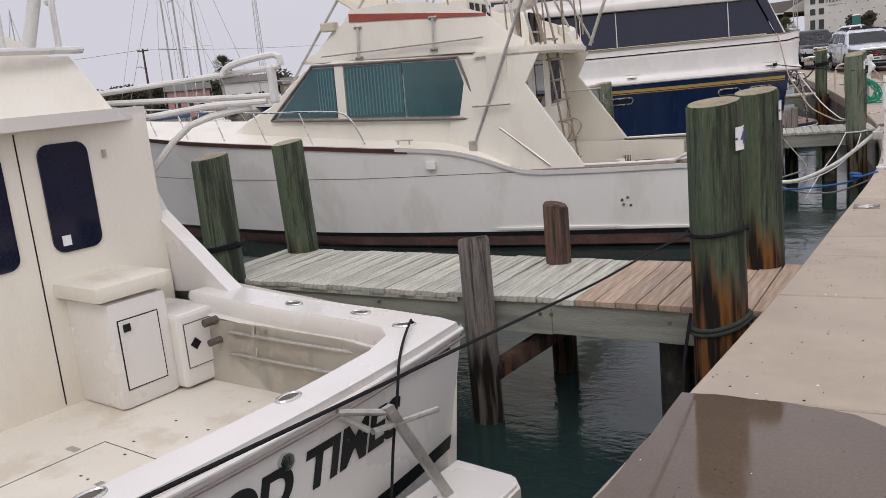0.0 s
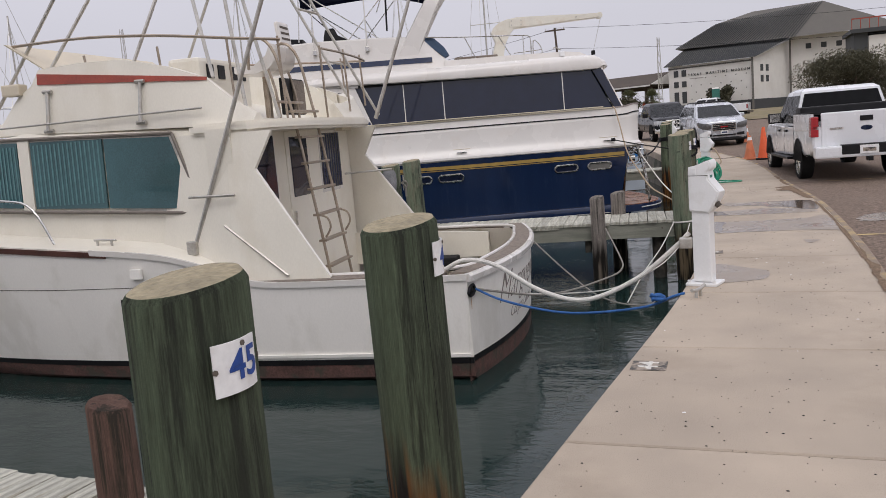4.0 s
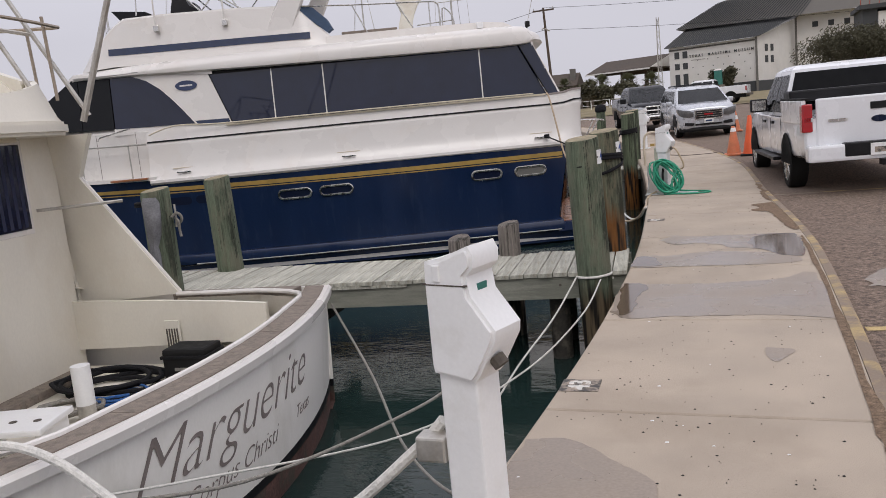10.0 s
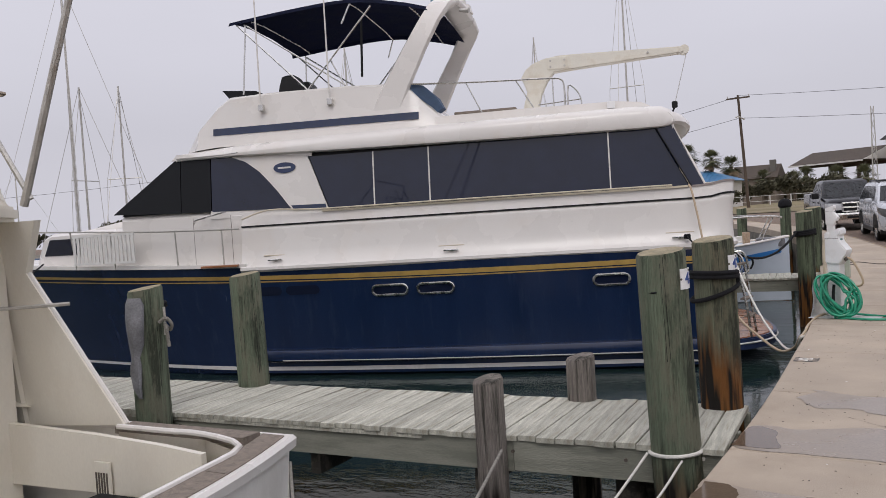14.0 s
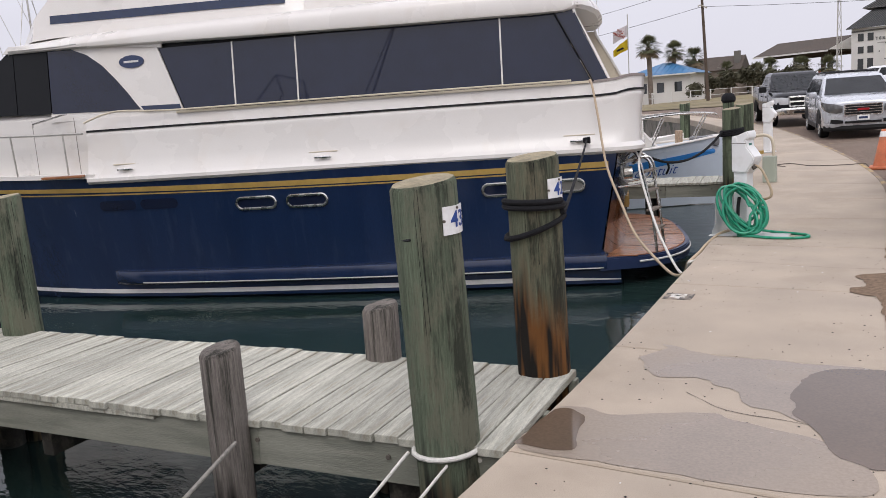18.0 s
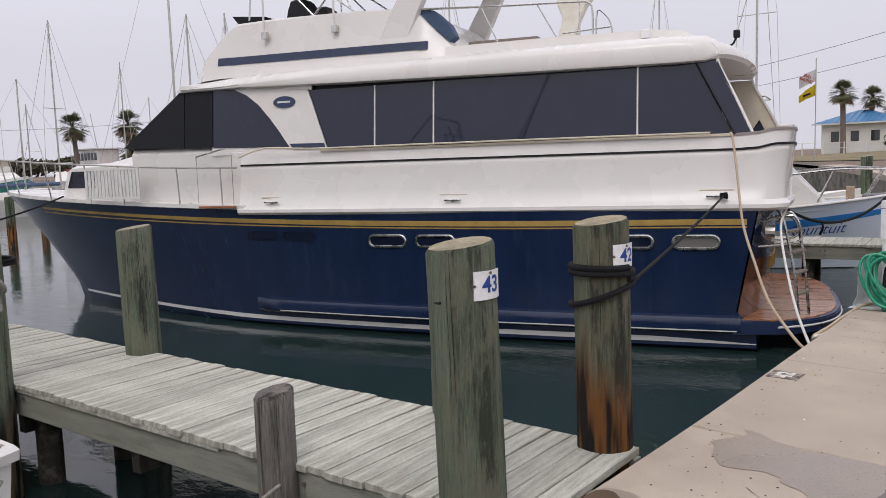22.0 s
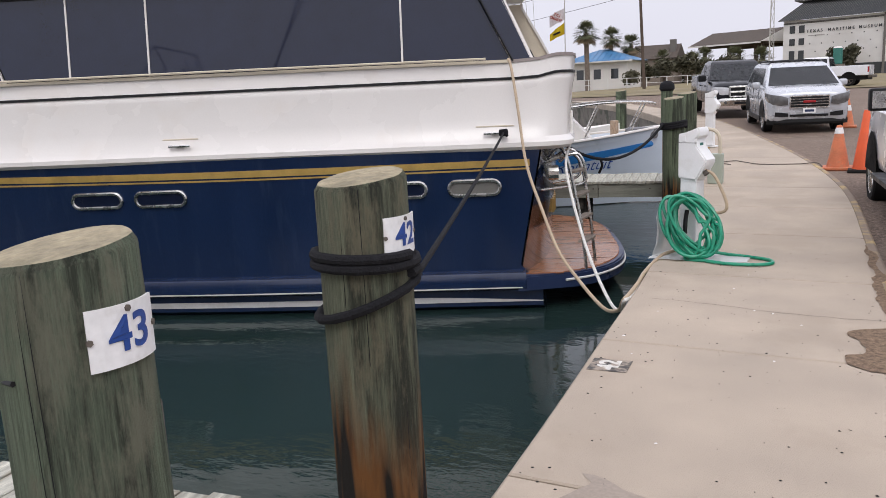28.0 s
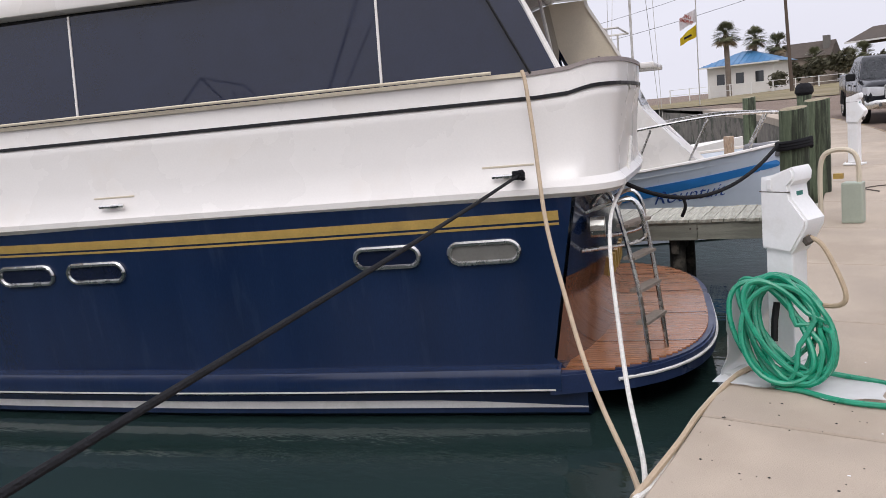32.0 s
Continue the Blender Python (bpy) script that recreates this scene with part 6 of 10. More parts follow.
# flybridge rails
fr = part("flybridge_rail", tubed([(-6.6, -1.5, 3.12), (-5.5, -1.62, 3.1), (-4.5, -1.66, 3.02), (-3.6, -1.66, 2.9), (-3.12, -1.4, 2.86)], .017, 6, sub=4), M["pipe_tan"], cruiser, "aluminium flybridge rail")
part("rail_bar", tubed([(-3.12, -.1, 2.86), (-3.05, .5, 2.84), (-3.1, 1.5, 2.82), (-3.4, 1.75, 2.84), (-5.2, 1.66, 2.95)], .017, 6, sub=4), M["pipe_tan"], fr)
for u, y, z in ((-5.5, -1.62, 2.7), (-4.5, -1.66, 2.5), (-3.62, -1.66, 2.0), (-3.12, -1.4, 1.96), (-3.12, -.1, 1.96), (-3.05, .6, 2.1), (-3.12, 1.5, 2.2), (-3.5, 1.74, 2.3)):
    part("rail_post", tubed([(u, y, z - .05), (u - .03, y, 2.9)], .015, 6), M["pipe_tan"], fr)
# windscreen panel at the front of the flybridge
part("windscreen", loft(bmesh.new(), [[(-6.15, y, 2.78), (-6.12, y, 2.78), (-6.62, y * 1.04, 3.14), (-6.65, y * 1.04, 3.14)] for y in (-1.52, -.6, .6, 1.52)]), M["beige_board"], cruiser, "tan flybridge windscreen frame")
bm = loft(bmesh.new(), [[(u, y0, z0), (u, (y0 + y1) / 2, z0 - .03), (u, y1, z0), (u, y1, z1), (u, (y0 + y1) / 2, z1 - .02), (u, y0, z1)] for u, y0, y1, z0, z1 in ((-4.10, -.66, -.14, 2.60, 2.68), (-3.80, -.72, -.08, 2.57, 2.67), (-3.62, -.74, -.06, 2.60, 2.78), (-3.55, -.74, -.06, 2.66, 2.92), (-3.50, -.70, -.10, 2.74, 2.90))])
bmesh.ops.recalc_face_normals(bm, faces=bm.faces[:])
helm = part("helm_seat", bm, M["white"], cruiser, "white moulded flybridge helm seat", smooth=True)
part("seat_post", tubed([(-3.8, -.4, 1.96), (-3.8, -.4, 2.58)], .05, 8), M["pipe_tan"], helm)
for y in (-.70, -.10):
    part("seat_leg", tubed([(-3.52, y, 2.0), (-3.55, y, 2.35), (-3.62, y, 2.62)], .018, 6, sub=2), M["pipe_tan"], helm)
part("foot_bar", tubed([(-3.50, -.85, 2.20), (-3.45, -.4, 2.19), (-3.50, .0, 2.20)], .018, 6, sub=2), M["pipe_tan"], helm)
back = part("lounge_back", boxed(-.03, .03, -.18, .18, -.22, .24, bevel=.03, m=pose(-3.72, .12, 3.04, 0, -6, 0)), M["white"], cruiser, "white slotted seat back")
for k in range(3):
    part("back_slot", boxed(.026, .034, -.13, .13, .0 + k * .075, .03 + k * .075, m=pose(-3.72, .12, 3.04, 0, -6, 0)), M["grime"], back)
con = part("helm_console", boxed(-5.0, -4.55, -.7, .7, 2.0, 2.86, bevel=.05), M["cream"], cruiser, "flybridge helm console with instruments")
for y in (-.45, -.15, .2, .45):
    part("instrument", boxed(-4.55, -4.535, y - .09, y + .09, 2.6, 2.78, bevel=.005), M["black"], con)
part("locker_opening", boxed(-3.63, -3.59, -.40, .30, 2.05, 2.52, bevel=.01), M["black"], cruiser)
part("hatch_cover", boxed(-3.60, -3.565, -.08, .28, 2.06, 2.50, bevel=.01), M["teak_grey"], cruiser)
# outriggers and tower legs
og = part("outrigger", tubed([(-4.2, -1.95, .55), (-3.0, -2.0, 3.25), (-.9, -2.2, 8.0)], .028, 8, r1=.02), M["alu"], cruiser, "long aluminium outrigger pole")
part("outrigger_foot", boxed(-4.26, -4.14, -2.02, -1.9, .5, .66, bevel=.015), M["alu"], og)
og2 = part("outrigger", tubed([(-3.05, 1.72, 1.95), (-2.45, 1.8, 3.5), (-.9, 2.0, 7.8)], .032, 8, r1=.022), M["alu"], cruiser, "long aluminium outrigger pole")
for a, b in (((-3.0, 1.75, 2.0), (-4.0, 1.3, 4.2)), ((-3.25, 1.5, 2.05), (-4.25, 1.1, 4.3)), ((-3.9, -1.6, 2.5), (-4.5, -1.1, 4.6)), ((-6.1, -1.5, 2.8), (-4.9, -1.1, 4.6)), ((-6.1, 1.5, 2.8), (-4.9, 1.1, 4.6)), ((-3.5, -1.66, 2.1), (-3.9, -1.3, 4.5)), ((-8.0, -1.4, 1.2), (-5.6, -1.5, 4.0)), ((-4.9, -1.6, 2.75), (-4.2, -1.1, 4.6)), ((-3.4, -1.0, 2.0), (-4.0, -.9, 4.5))):
    part("tower_leg", tubed([a, Vector(a).lerp(Vector(b), .5), b], .022, 7), M["alu"], cruiser)
for q in (.35, .7):
    p0, p1 = Vector((-3.0, 1.75, 2.0)).lerp(Vector((-4.0, 1.3, 4.2)), q), Vector((-3.25, 1.5, 2.05)).lerp(Vector((-4.25, 1.1, 4.3)), q)
    part("tower_rung", tubed([p0, p1], .018, 6), M["alu"], cruiser)
part("tower_ring", tubed([(-4.5, -1.1, 4.6), (-4.0, -.9, 4.5), (-4.0, 1.2, 4.4), (-4.9, 1.1, 4.6), (-4.9, -1.1, 4.6)], .02, 6), M["alu"], cruiser)
# side brackets and rails on the flybridge side
part("side_grab_rail", tubed([(-6.7, -1.78, 2.13), (-3.95, -1.86, 2.15)], .012, 6), M["alu"], cruiser)
for u in (-6.05, -4.75):
    br = part("rod_bracket", tubed([(u, -fb_y(u, 2.5) - .03, 2.52), (u, -fb_y(u, 2.1) - .06, 2.05)], .02, 6), M["alu"], cruiser)
    for z in (2.52, 2.05):
        part("bracket_foot", tubed([(u - .06, -fb_y(u, z) - .03, z), (u + .06, -fb_y(u, z) - .03, z)], .025, 6), M["alu"], br)
part("spot_light", boxed(-6.75, -6.5, -1.62, -1.45, 2.52, 2.66, bevel=.02), M["beige_board"], cruiser)
part("stern_stay", tubed([(-3.75, -2.02, .82), (-3.0, -2.12, .24)], .016, 6), M["alu"], cruiser)
# bow rails
br = part("bow_rail", tubed([(-12.9, -.3, 1.75), (-11.5, -1.05, 1.62), (-9.8, -1.62, 1.5), (-8, -1.95, 1.34), (-6.6, -2.05, 1.27), (-6.2, -2.06, 1.15), (-5.95, -2.07, .72)], .015, 6, sub=4), M["chrome"], cruiser, "stainless bow rail")
for u in (-12.3, -11.5, -10.6, -9.7, -8.8, -7.9, -7.0):
    b = c_side(u, 9) - .1
    part("rail_post", tubed([(u + .1, -b, curve_at(C_SHEER_Z, u)), (u - .1, -curve_at([(-12.9, .3), (-11.5, 1.05), (-9.8, 1.62), (-8, 1.95), (-6.6, 2.05)], u), curve_at([(-12.9, 1.75), (-11.5, 1.62), (-9.8, 1.5), (-8, 1.34), (-6.6, 1.27)], u))], .012, 6), M["chrome"], br)
part("bow_rail_far", tubed([(-12.9, .3, 1.75), (-11.5, 1.05, 1.62), (-9.8, 1.62, 1.5), (-8, 1.95, 1.34), (-6.6, 2.05, 1.27)], .015, 6, sub=4), M["chrome"], br)
cl = part("deck_cleat", tubed([(-5.46, -2.0, .735), (-5.17, -2.0, .725)], .014, 6), M["alu"], cruiser)
for u in (-5.42, -5.23):
    part("cleat_foot", tubed([(u, -2.0, .66), (u, -2.0, .735)], .014, 6), M["alu"], cl)
part("hull_vent", boxed(-4.9, -4.75, -2.23, -2.19, .28, .40, bevel=.01), M["hull_white"], cruiser)
for u, z in ((-2.0, -.30), (-1.92, -.27), (-1.98, -.37), (-1.88, -.38)):
    part("hull_bolt", tubed([(u, -c_side(u, z) - .012, z), (u, -c_side(u, z) + .01, z)], .02, 8), M["chrome"], cruiser)
haw = part("hawse_hole", tubed([(-.985, -2.17, -.02), (-.975, -2.14, .035), (-.955, -2.06, .05), (-.945, -2.03, .0), (-.955, -2.06, -.045), (-.975, -2.14, -.055), (-.985, -2.17, -.02)], .016, 8, sub=2), M["black"], cruiser, "rusty oval hawse hole")
part("hawse_opening", boxed(-.975, -.965, -2.15, -2.05, -.035, .03), M["black"], haw)
part("rust_streak", boxed(-.976, -.972, -2.116, -2.104, -.20, -.06), M["rust_stain"], haw)


def on_transom(text, size, y0, z0, mat, shear=.0, bold=0.0):
    ob = lettering(text, size, mat, "boat_name", cruiser, None, extrude=.001, shear=shear, align='LEFT', bold=bold)
    for v in ob.data.vertices:
        y, z, d = y0 + v.co.x, z0 + v.co.y, v.co.z
        v.co = Vector((c_transom(y, z) + .003 + d, y, z))
    return ob


on_transom("Marguerite", .50, -1.42, -.17, M["name_grey"], shear=.5, bold=-.008)
on_transom("Corpus Christi", .19, -1.02, -.50, M["name_grey"], shear=.5, bold=-.003)
on_transom("Texas", .14, .52, -.50, M["name_grey"], shear=.5, bold=-.002)

# gear in the cockpit
bx = part("cooler_box", boxed(-2.32, -1.88, 1.30, 1.62, -.5, -.18, bevel=.03), M["rubber"], None, "black plastic tool case on the cockpit floor", category="case")
bx.matrix_basis = cruiser.matrix_basis
part("lid_edge", boxed(-2.335, -1.865, 1.285, 1.635, -.27, -.24, bevel=.01), M["black"], bx)
part("case_mark", boxed(-2.2, -2.0, 1.295, 1.299, -.38, -.35), M["alu"], bx)
gv = part("vent_grille", boxed(-2.56, -2.40, 1.77, 1.795, -.42, -.02, bevel=.005), M["cream"], cruiser, "white slotted vent")
for k in range(5):
    part("vent_slot", boxed(-2.545 + k * .028, -2.53 + k * .028, 1.765, 1.775, -.36, -.1), M["grime"], gv)
wb = thing("cleaning_canister", cruiser.matrix_basis @ pose(-2.38, .30, -.5), "white plastic canister standing in the cockpit", "canister")
part("body", tubed([(0, 0, .18), (0, 0, .50)], .075, 16), M["plastic"], wb, smooth=True)
part("lower_sleeve", tubed([(0, 0, 0), (0, 0, .18)], .07, 16), M["alu"], wb, smooth=True)
fc = thing("fish_board", cruiser.matrix_basis @ pose(-2.45, -.35, -.5, 0, 0, 12), "white perforated board lying in the cockpit", "board")
part("panel", boxed(-.3, .3, -.25, .25, .25, .30, bevel=.015), M["plastic"], fc)
for q in (-.18, 0, .18):
    part("hole", tubed([(q, -.05, .300), (q, -.05, .303)], .03, 10), M["grime"], fc)
for q in (-.25, .25):
    part("stand", boxed(q - .02, q + .02, -.2, .2, 0, .25), M["plastic"], fc)


def coil(name, m, r, turns, thick, mat, label, seed, flat=.03):
    rnd = random.Random(seed)
    pts = []
    for k in range(turns * 14):
        a = 2 * math.pi * k / 14
        rr = r * (1 + .25 * math.sin(k * .37 + seed) + rnd.uniform(-.06, .06))
        pts.append((rr * math.cos(a) * 1.3, rr * math.sin(a), thick + flat * (k / 14) * .6 + rnd.uniform(0, thick)))
    ob = part(name, tubed(pts, thick, 7), mat, None, label, smooth=True, category="rope")
    ob.matrix_basis = m
    return ob


coil("coiled_hose", cruiser.matrix_basis @ pose(-2.75, 1.15, -.5), .34, 5, .022, M["black_rope"], "coiled black rope on the cockpit floor", 3)
coil("heaped_rope", cruiser.matrix_basis @ pose(-2.55, .85, -.5), .20, 4, .013, M["blue_rope"], "tangled blue rope on the cockpit floor", 5)
coil("heaped_rope", cruiser.matrix_basis @ pose(-2.72, .55, -.5), .20, 4, .018, M["grey_rope"], "tangled grey rope on the cockpit floor", 6)

# ---- white sportfisher with open cockpit ----
fisher = thing("sportfishing_boat", pose(-.41, -2.59, 0, 0, 0, -9), "white sportfishing boat with open cockpit, stern to the quay", "boat")


def f_transom(y, z):
    return -1.94 + .16 * (1 - (min(abs(y), 2.05) / 2.05) ** 2) + .12 * z - .02


def f_side(u, z):
    b = curve_at([(-12, .05), (-10, 1.2), (-8, 1.85), (-5.5, 2.1), (-3.5, 2.1), (-2.0, 2.05)], u)
    return max(.02, b - .16 * max(0, -z) - max(0, -6 - u) * .12 * max(0, -z))


F_Z = [(-12, 1.2), (-8, .55), (-5.5, .18), (-4.2, .08), (-3, .02), (-1.9, 0.0)]
fs = [-12, -11, -10, -9, -8, -7, -6, -5, -4, -3, -2.4, -2.0]
bm = bmesh.new()
for s in (-1, 1):
    loft(bm, [[(u, s * f_side(u, z), z) for z in (curve_at(F_Z, u), -.3, -.6, -.9, -1.4)] for u in fs], closed=False, flip=s > 0)
part("hull", bm, M["white"], fisher, "glossy white hull", smooth=True)
yy = [-2.05 + 4.1 * k / 16 for k in range(17)]
part("transom", loft(bmesh.new(), [[(f_transom(y, z), y * (1 + .07 * z), z) for z in (.0, -.1, -.45, -.78, -1.3)] for y in yy], closed=False), M["white"], fisher, smooth=True)
part("boot_stripe", loft(bmesh.new(), [[(f_transom(y, z) + .004, y * (1 + .07 * z), z) for z in (-.76, -.86)] for y in yy], closed=False), M["black"], fisher)
# covering boards with rounded inner corners
outer, inner = [], []
w = .30
path_o = [(-4.5, 2.08), (-3.5, 2.10), (-2.6, 2.08), (-2.12, 2.05)] + [(f_transom(y, 0) + .0, y) for y in (2.0, 1.5, 1.0, .5, 0, -.5, -1, -1.5, -2.0)] + [(-2.12, -2.05), (-2.6, -2.08), (-3.5, -2.1), (-4.5, -2.08)]
path_i = [(-4.5, 1.76), (-3.5, 1.78), (-2.7, 1.76), (-2.36, 1.70)] + [(x, y) for x, y in ((-2.22, 1.58), (-2.12, 1.3), (-2.08, .9), (-2.05, .5), (-2.04, 0), (-2.05, -.5), (-2.08, -1), (-2.12, -1.3), (-2.22, -1.58))] + [(-2.36, -1.70), (-2.7, -1.76), (-3.5, -1.78), (-4.5, -1.76)]
rows = []
for (xo, yo), (xi, yi) in zip(path_o, path_i):
    z = .02 + (.06 if xo < -4.2 else 0)
    rows.append([(xo, yo, z - .03), (xo * .998, yo * .99, z + .012), (xi, yi, z + .015), (xi - .01, yi * .99, z - .02), (xi, yi, z - .13), (xi - .05, yi * .97, z - .14)])
bm = loft(bmesh.new(), rows, closed=False)
bmesh.ops.recalc_face_normals(bm, faces=bm.faces[:])
part("covering_board", bm, M["white"], fisher, "white moulded covering board", smooth=True)
part("gunwale_strip", tubed([(x + .012, y * 1.008, -.025) for x, y in path_o], .016, 8), M["white"], fisher, "white rub strip along the gunwale")
part("gunwale_bead", tubed([(x + .02, y * 1.012, -.075) for x, y in path_o], .011, 8), M["name_grey"], fisher)
bm = loft(bmesh.new(), [[(x - .05, y * .97, -.10), (x - .07, y * .96, -.62)] for x, y in path_i], closed=False)
bmesh.ops.solidify(bm, geom=bm.faces[:], thickness=.02)
part("cockpit_liner", bm, M["cockpit"], fisher, smooth=True)
sole = part("cockpit_sole", boxed(-5.05, -2.1, -1.8, 1.8, -.68, -.62), M["cockpit"], fisher, "stained off-white cockpit floor")
part("hatch_line", boxed(-4.0, -2.9, .55, .555, -.62, -.617), M["grime"], sole)
part("hatch_line", boxed(-4.0, -3.995, -.8, .55, -.62, -.617), M["grime"], sole)
for x, y in ((-4.15, .35), (-3.45, .15), (-3.1, -.2)):
    part("floor_drain", boxed(x, x + .11, y, y + .05, -.621, -.614, bevel=.002), M["alu"], sole)
rnd = random.Random(4)
for k in range(26):
    x, y = rnd.uniform(-3.9, -2.5), rnd.uniform(.0, 1.6)
    part("dirt_speck", boxed(x, x + .018, y, y + .014, -.62, -.616), M["grime"], sole)
# bulkhead, door, windows
bh = part("cabin_bulkhead", boxed(-5.0, -4.93, -1.9, 1.9, -.65, 1.55), M["cream"], fisher)
def round_pane(y0, y1, z0, z1, r, x0, x1, mat, name, parent, lean=.0):
    o = []
    for cx, cy, a0 in ((y1 - r, z1 - r, 0), (y0 + r, z1 - r, 90), (y0 + r, z0 + r, 180), (y1 - r, z0 + r, 270)):
        for k in range(6):
            a = radians(a0 + 18 * k)
            o.append((cx + r * math.cos(a), cy + r * math.sin(a)))
    bm = prism(bmesh.new(), o, x0, x1, axis="x")
    return part(name, bm, mat, parent)
round_pane(.93, 1.33, .57, 1.40, .09, -4.93, -4.915, M["glass_blue"], "dark_window", fisher)
round_pane(.12, .66, .52, 1.40, .09, -4.93, -4.915, M["glass_blue"], "dark_window", fisher)
part("sticker", boxed(-4.915, -4.912, 1.0, 1.07, .62, .70), M["sign_white"], fisher)
part("door_gap", boxed(-4.932, -4.927, .785, .795, -.6, 1.5), M["black"], fisher)
part("latch", boxed(-4.93, -4.90, 1.45, 1.48, 1.25, 1.31, bevel=.005), M["alu"], fisher)
# tackle console
con = part("tackle_console", boxed(-4.95, -4.35, .93, 1.44, -.62, .22, bevel=.05), M["white"], fisher, "moulded white tackle station with cushioned lid", smooth=True)
part("lid", boxed(-4.97, -4.33, .86, 1.52, .235, .36, bevel=.04), M["cockpit"], con, smooth=True)
part("hatch", boxed(-4.35, -4.342, 1.0, 1.33, -.46, .07, bevel=.003), M["white"], con)
part("hatch_gap", boxed(-4.352, -4.3435, .992, 1.338, -.468, .078), M["black"], con)
part("latch", boxed(-4.342, -4.332, 1.03, 1.09, -.02, .04, bevel=.004), M["black"], con)
b2 = part("side_locker", boxed(-4.9, -4.25, 1.43, 1.82, -.6, .0, bevel=.03), M["white"], fisher)
part("hatch_gap", boxed(-4.251, -4.246, 1.472, 1.788, -.448, -.082), M["grime"], b2)
part("hatch", boxed(-4.25, -4.242, 1.48, 1.78, -.44, -.09), M["white"], b2)
part("latch", boxed(-.004, .006, -.035, .035, -.035, .035, m=pose(-4.240, 1.56, -.26, 45, 0, 0)), M["black"], b2)
# wing and overhang
for s in (-1, 1):
    wn_ = [(-5.2, 0.0), (-4.2, .07), (-4.32, .16), (-4.6, .40), (-5.0, .72), (-5.2, 1.15), (-5.15, 1.42), (-4.95, 1.52), (-6.2, 1.52), (-6.2, 0)]
    bm = bmesh.new()
    va = [bm.verts.new((u, s * (2.07 - .08 * z), z)) for u, z in wn_]
    vb = [bm.verts.new((u, s * (1.93 - .08 * z), z)) for u, z in wn_]
    f1, f2 = bm.faces.new(va), bm.faces.new(vb[::-1])
    for i in range(len(va)):
        j = (i + 1) % len(va)
        bm.faces.new((va[j], va[i], vb[i], vb[j]))
    bmesh.ops.triangulate(bm, faces=[f1, f2])
    bmesh.ops.recalc_face_normals(bm, faces=bm.faces[:])
    part("cabin_wing", bm, M["white"], fisher)
ov = [(-4.75 - .25 * (abs(y) / 1.95) ** 4, y) for y in [-1.95 + 3.9 * k / 14 for k in range(15)]]
bm = prism(bmesh.new(), [(-8.5, 1.95), (-8.5, -1.95)] + ov, 1.52, 1.62, axis="z")
part("flybridge_deck", bm, M["white"], fisher, "white overhang above the cockpit")
bm = loft(bmesh.new(), [[(-5.15, -1.75, 1.62), (-5.15, 1.75, 1.62), (-8.5, 1.75, 1.62), (-8.5, -1.75, 1.62)], [(-5.45, -1.62, 2.08), (-5.45, 1.62, 2.08), (-8.5, 1.62, 2.08), (-8.5, -1.62, 2.08)]])
part("flybridge", bm, M["cream"], fisher)
bm = loft(bmesh.new(), [[(-8.4, -1.85, .3), (-5.0, -1.9, .3), (-5.0, 1.9, .3), (-8.4, 1.85, .3)], [(-7.6, -1.7, 1.52), (-5.0, -1.85, 1.52), (-5.0, 1.85, 1.52), (-7.6, 1.7, 1.52)]])
part("deckhouse", bm, M["white"], fisher)
part("foredeck", loft(bmesh.new(), [[(u, -f_side(u, 0), curve_at(F_Z, u)), (u, 0, curve_at(F_Z, u) + .15), (u, f_side(u, 0), curve_at(F_Z, u))] for u in fs[:8]], closed=False), M["white"], fisher, smooth=True)
bm = loft(bmesh.new(), [[(-5.5, -1.55, 2.08), (-5.5, 1.50, 2.08), (-8.2, 1.50, 2.08), (-8.2, -1.55, 2.08)], [(-5.7, -1.5, 2.40), (-5.7, 1.0, 2.40), (-8.2, 1.2, 2.40), (-8.2, -1.5, 2.40)], [(-5.95, -1.4, 2.72), (-5.95, .35, 2.72), (-8.2, .8, 2.72), (-8.2, -1.4, 2.72)]])
bmesh.ops.recalc_face_normals(bm, faces=bm.faces[:])
part("flybridge_coaming", bm, M["cream"], fisher, smooth=True)
# rails with rod holders
rl = part("flybridge_rail", tubed([(-5.35, -1.6, 2.12), (-5.3, 0, 2.12), (-5.35, 1.55, 2.12), (-5.6, 1.75, 2.14), (-5.7, 1.72, 2.16)], .03, 8, sub=4), M["alu_white"], fisher, "white enamelled rail with rod holders")
part("rail_bar", tubed([(-5.45, 1.0, 2.62), (-5.45, 1.6, 2.62), (-5.65, 1.75, 2.62), (-5.8, 1.7, 2.55)], .028, 8, sub=4), M["alu_white"], rl)
for y in (.2, .75, 1.3):
    part("rod_holder", tubed([(-5.36, y - .06, 2.1), (-5.3, y + .02, 2.45), (-5.28, y + .05, 2.58)], .05, 14), M["alu_white"], rl, smooth=True)
    part("rod_holder_rim", tubed([(-5.279, y + .052, 2.58), (-5.277, y + .055, 2.60)], .052, 12), M["rubber"], rl)
for y in (.5, 1.05, 1.5):
    part("rail_post", tubed([(-5.36, y, 2.1), (-5.5, y + .1, 3.4)], .026, 8), M["alu_white"], rl)
for k, (a, b) in enumerate((((-9, 1.35, 1.58), (-4.0, 2.6, 1.83)), ((-9, 1.3, 1.72), (-4.1, 2.6, 1.60)), ((-5.2, 1.9, 1.50), (-4.15, 2.55, 1.56)))):
    part("outrigger_pole", tubed([a, Vector(a).lerp(Vector(b), .6) + Vector((0, 0, .03)), b], .028, 8, r1=.024), M["alu_white"], fisher, "white outrigger pole")
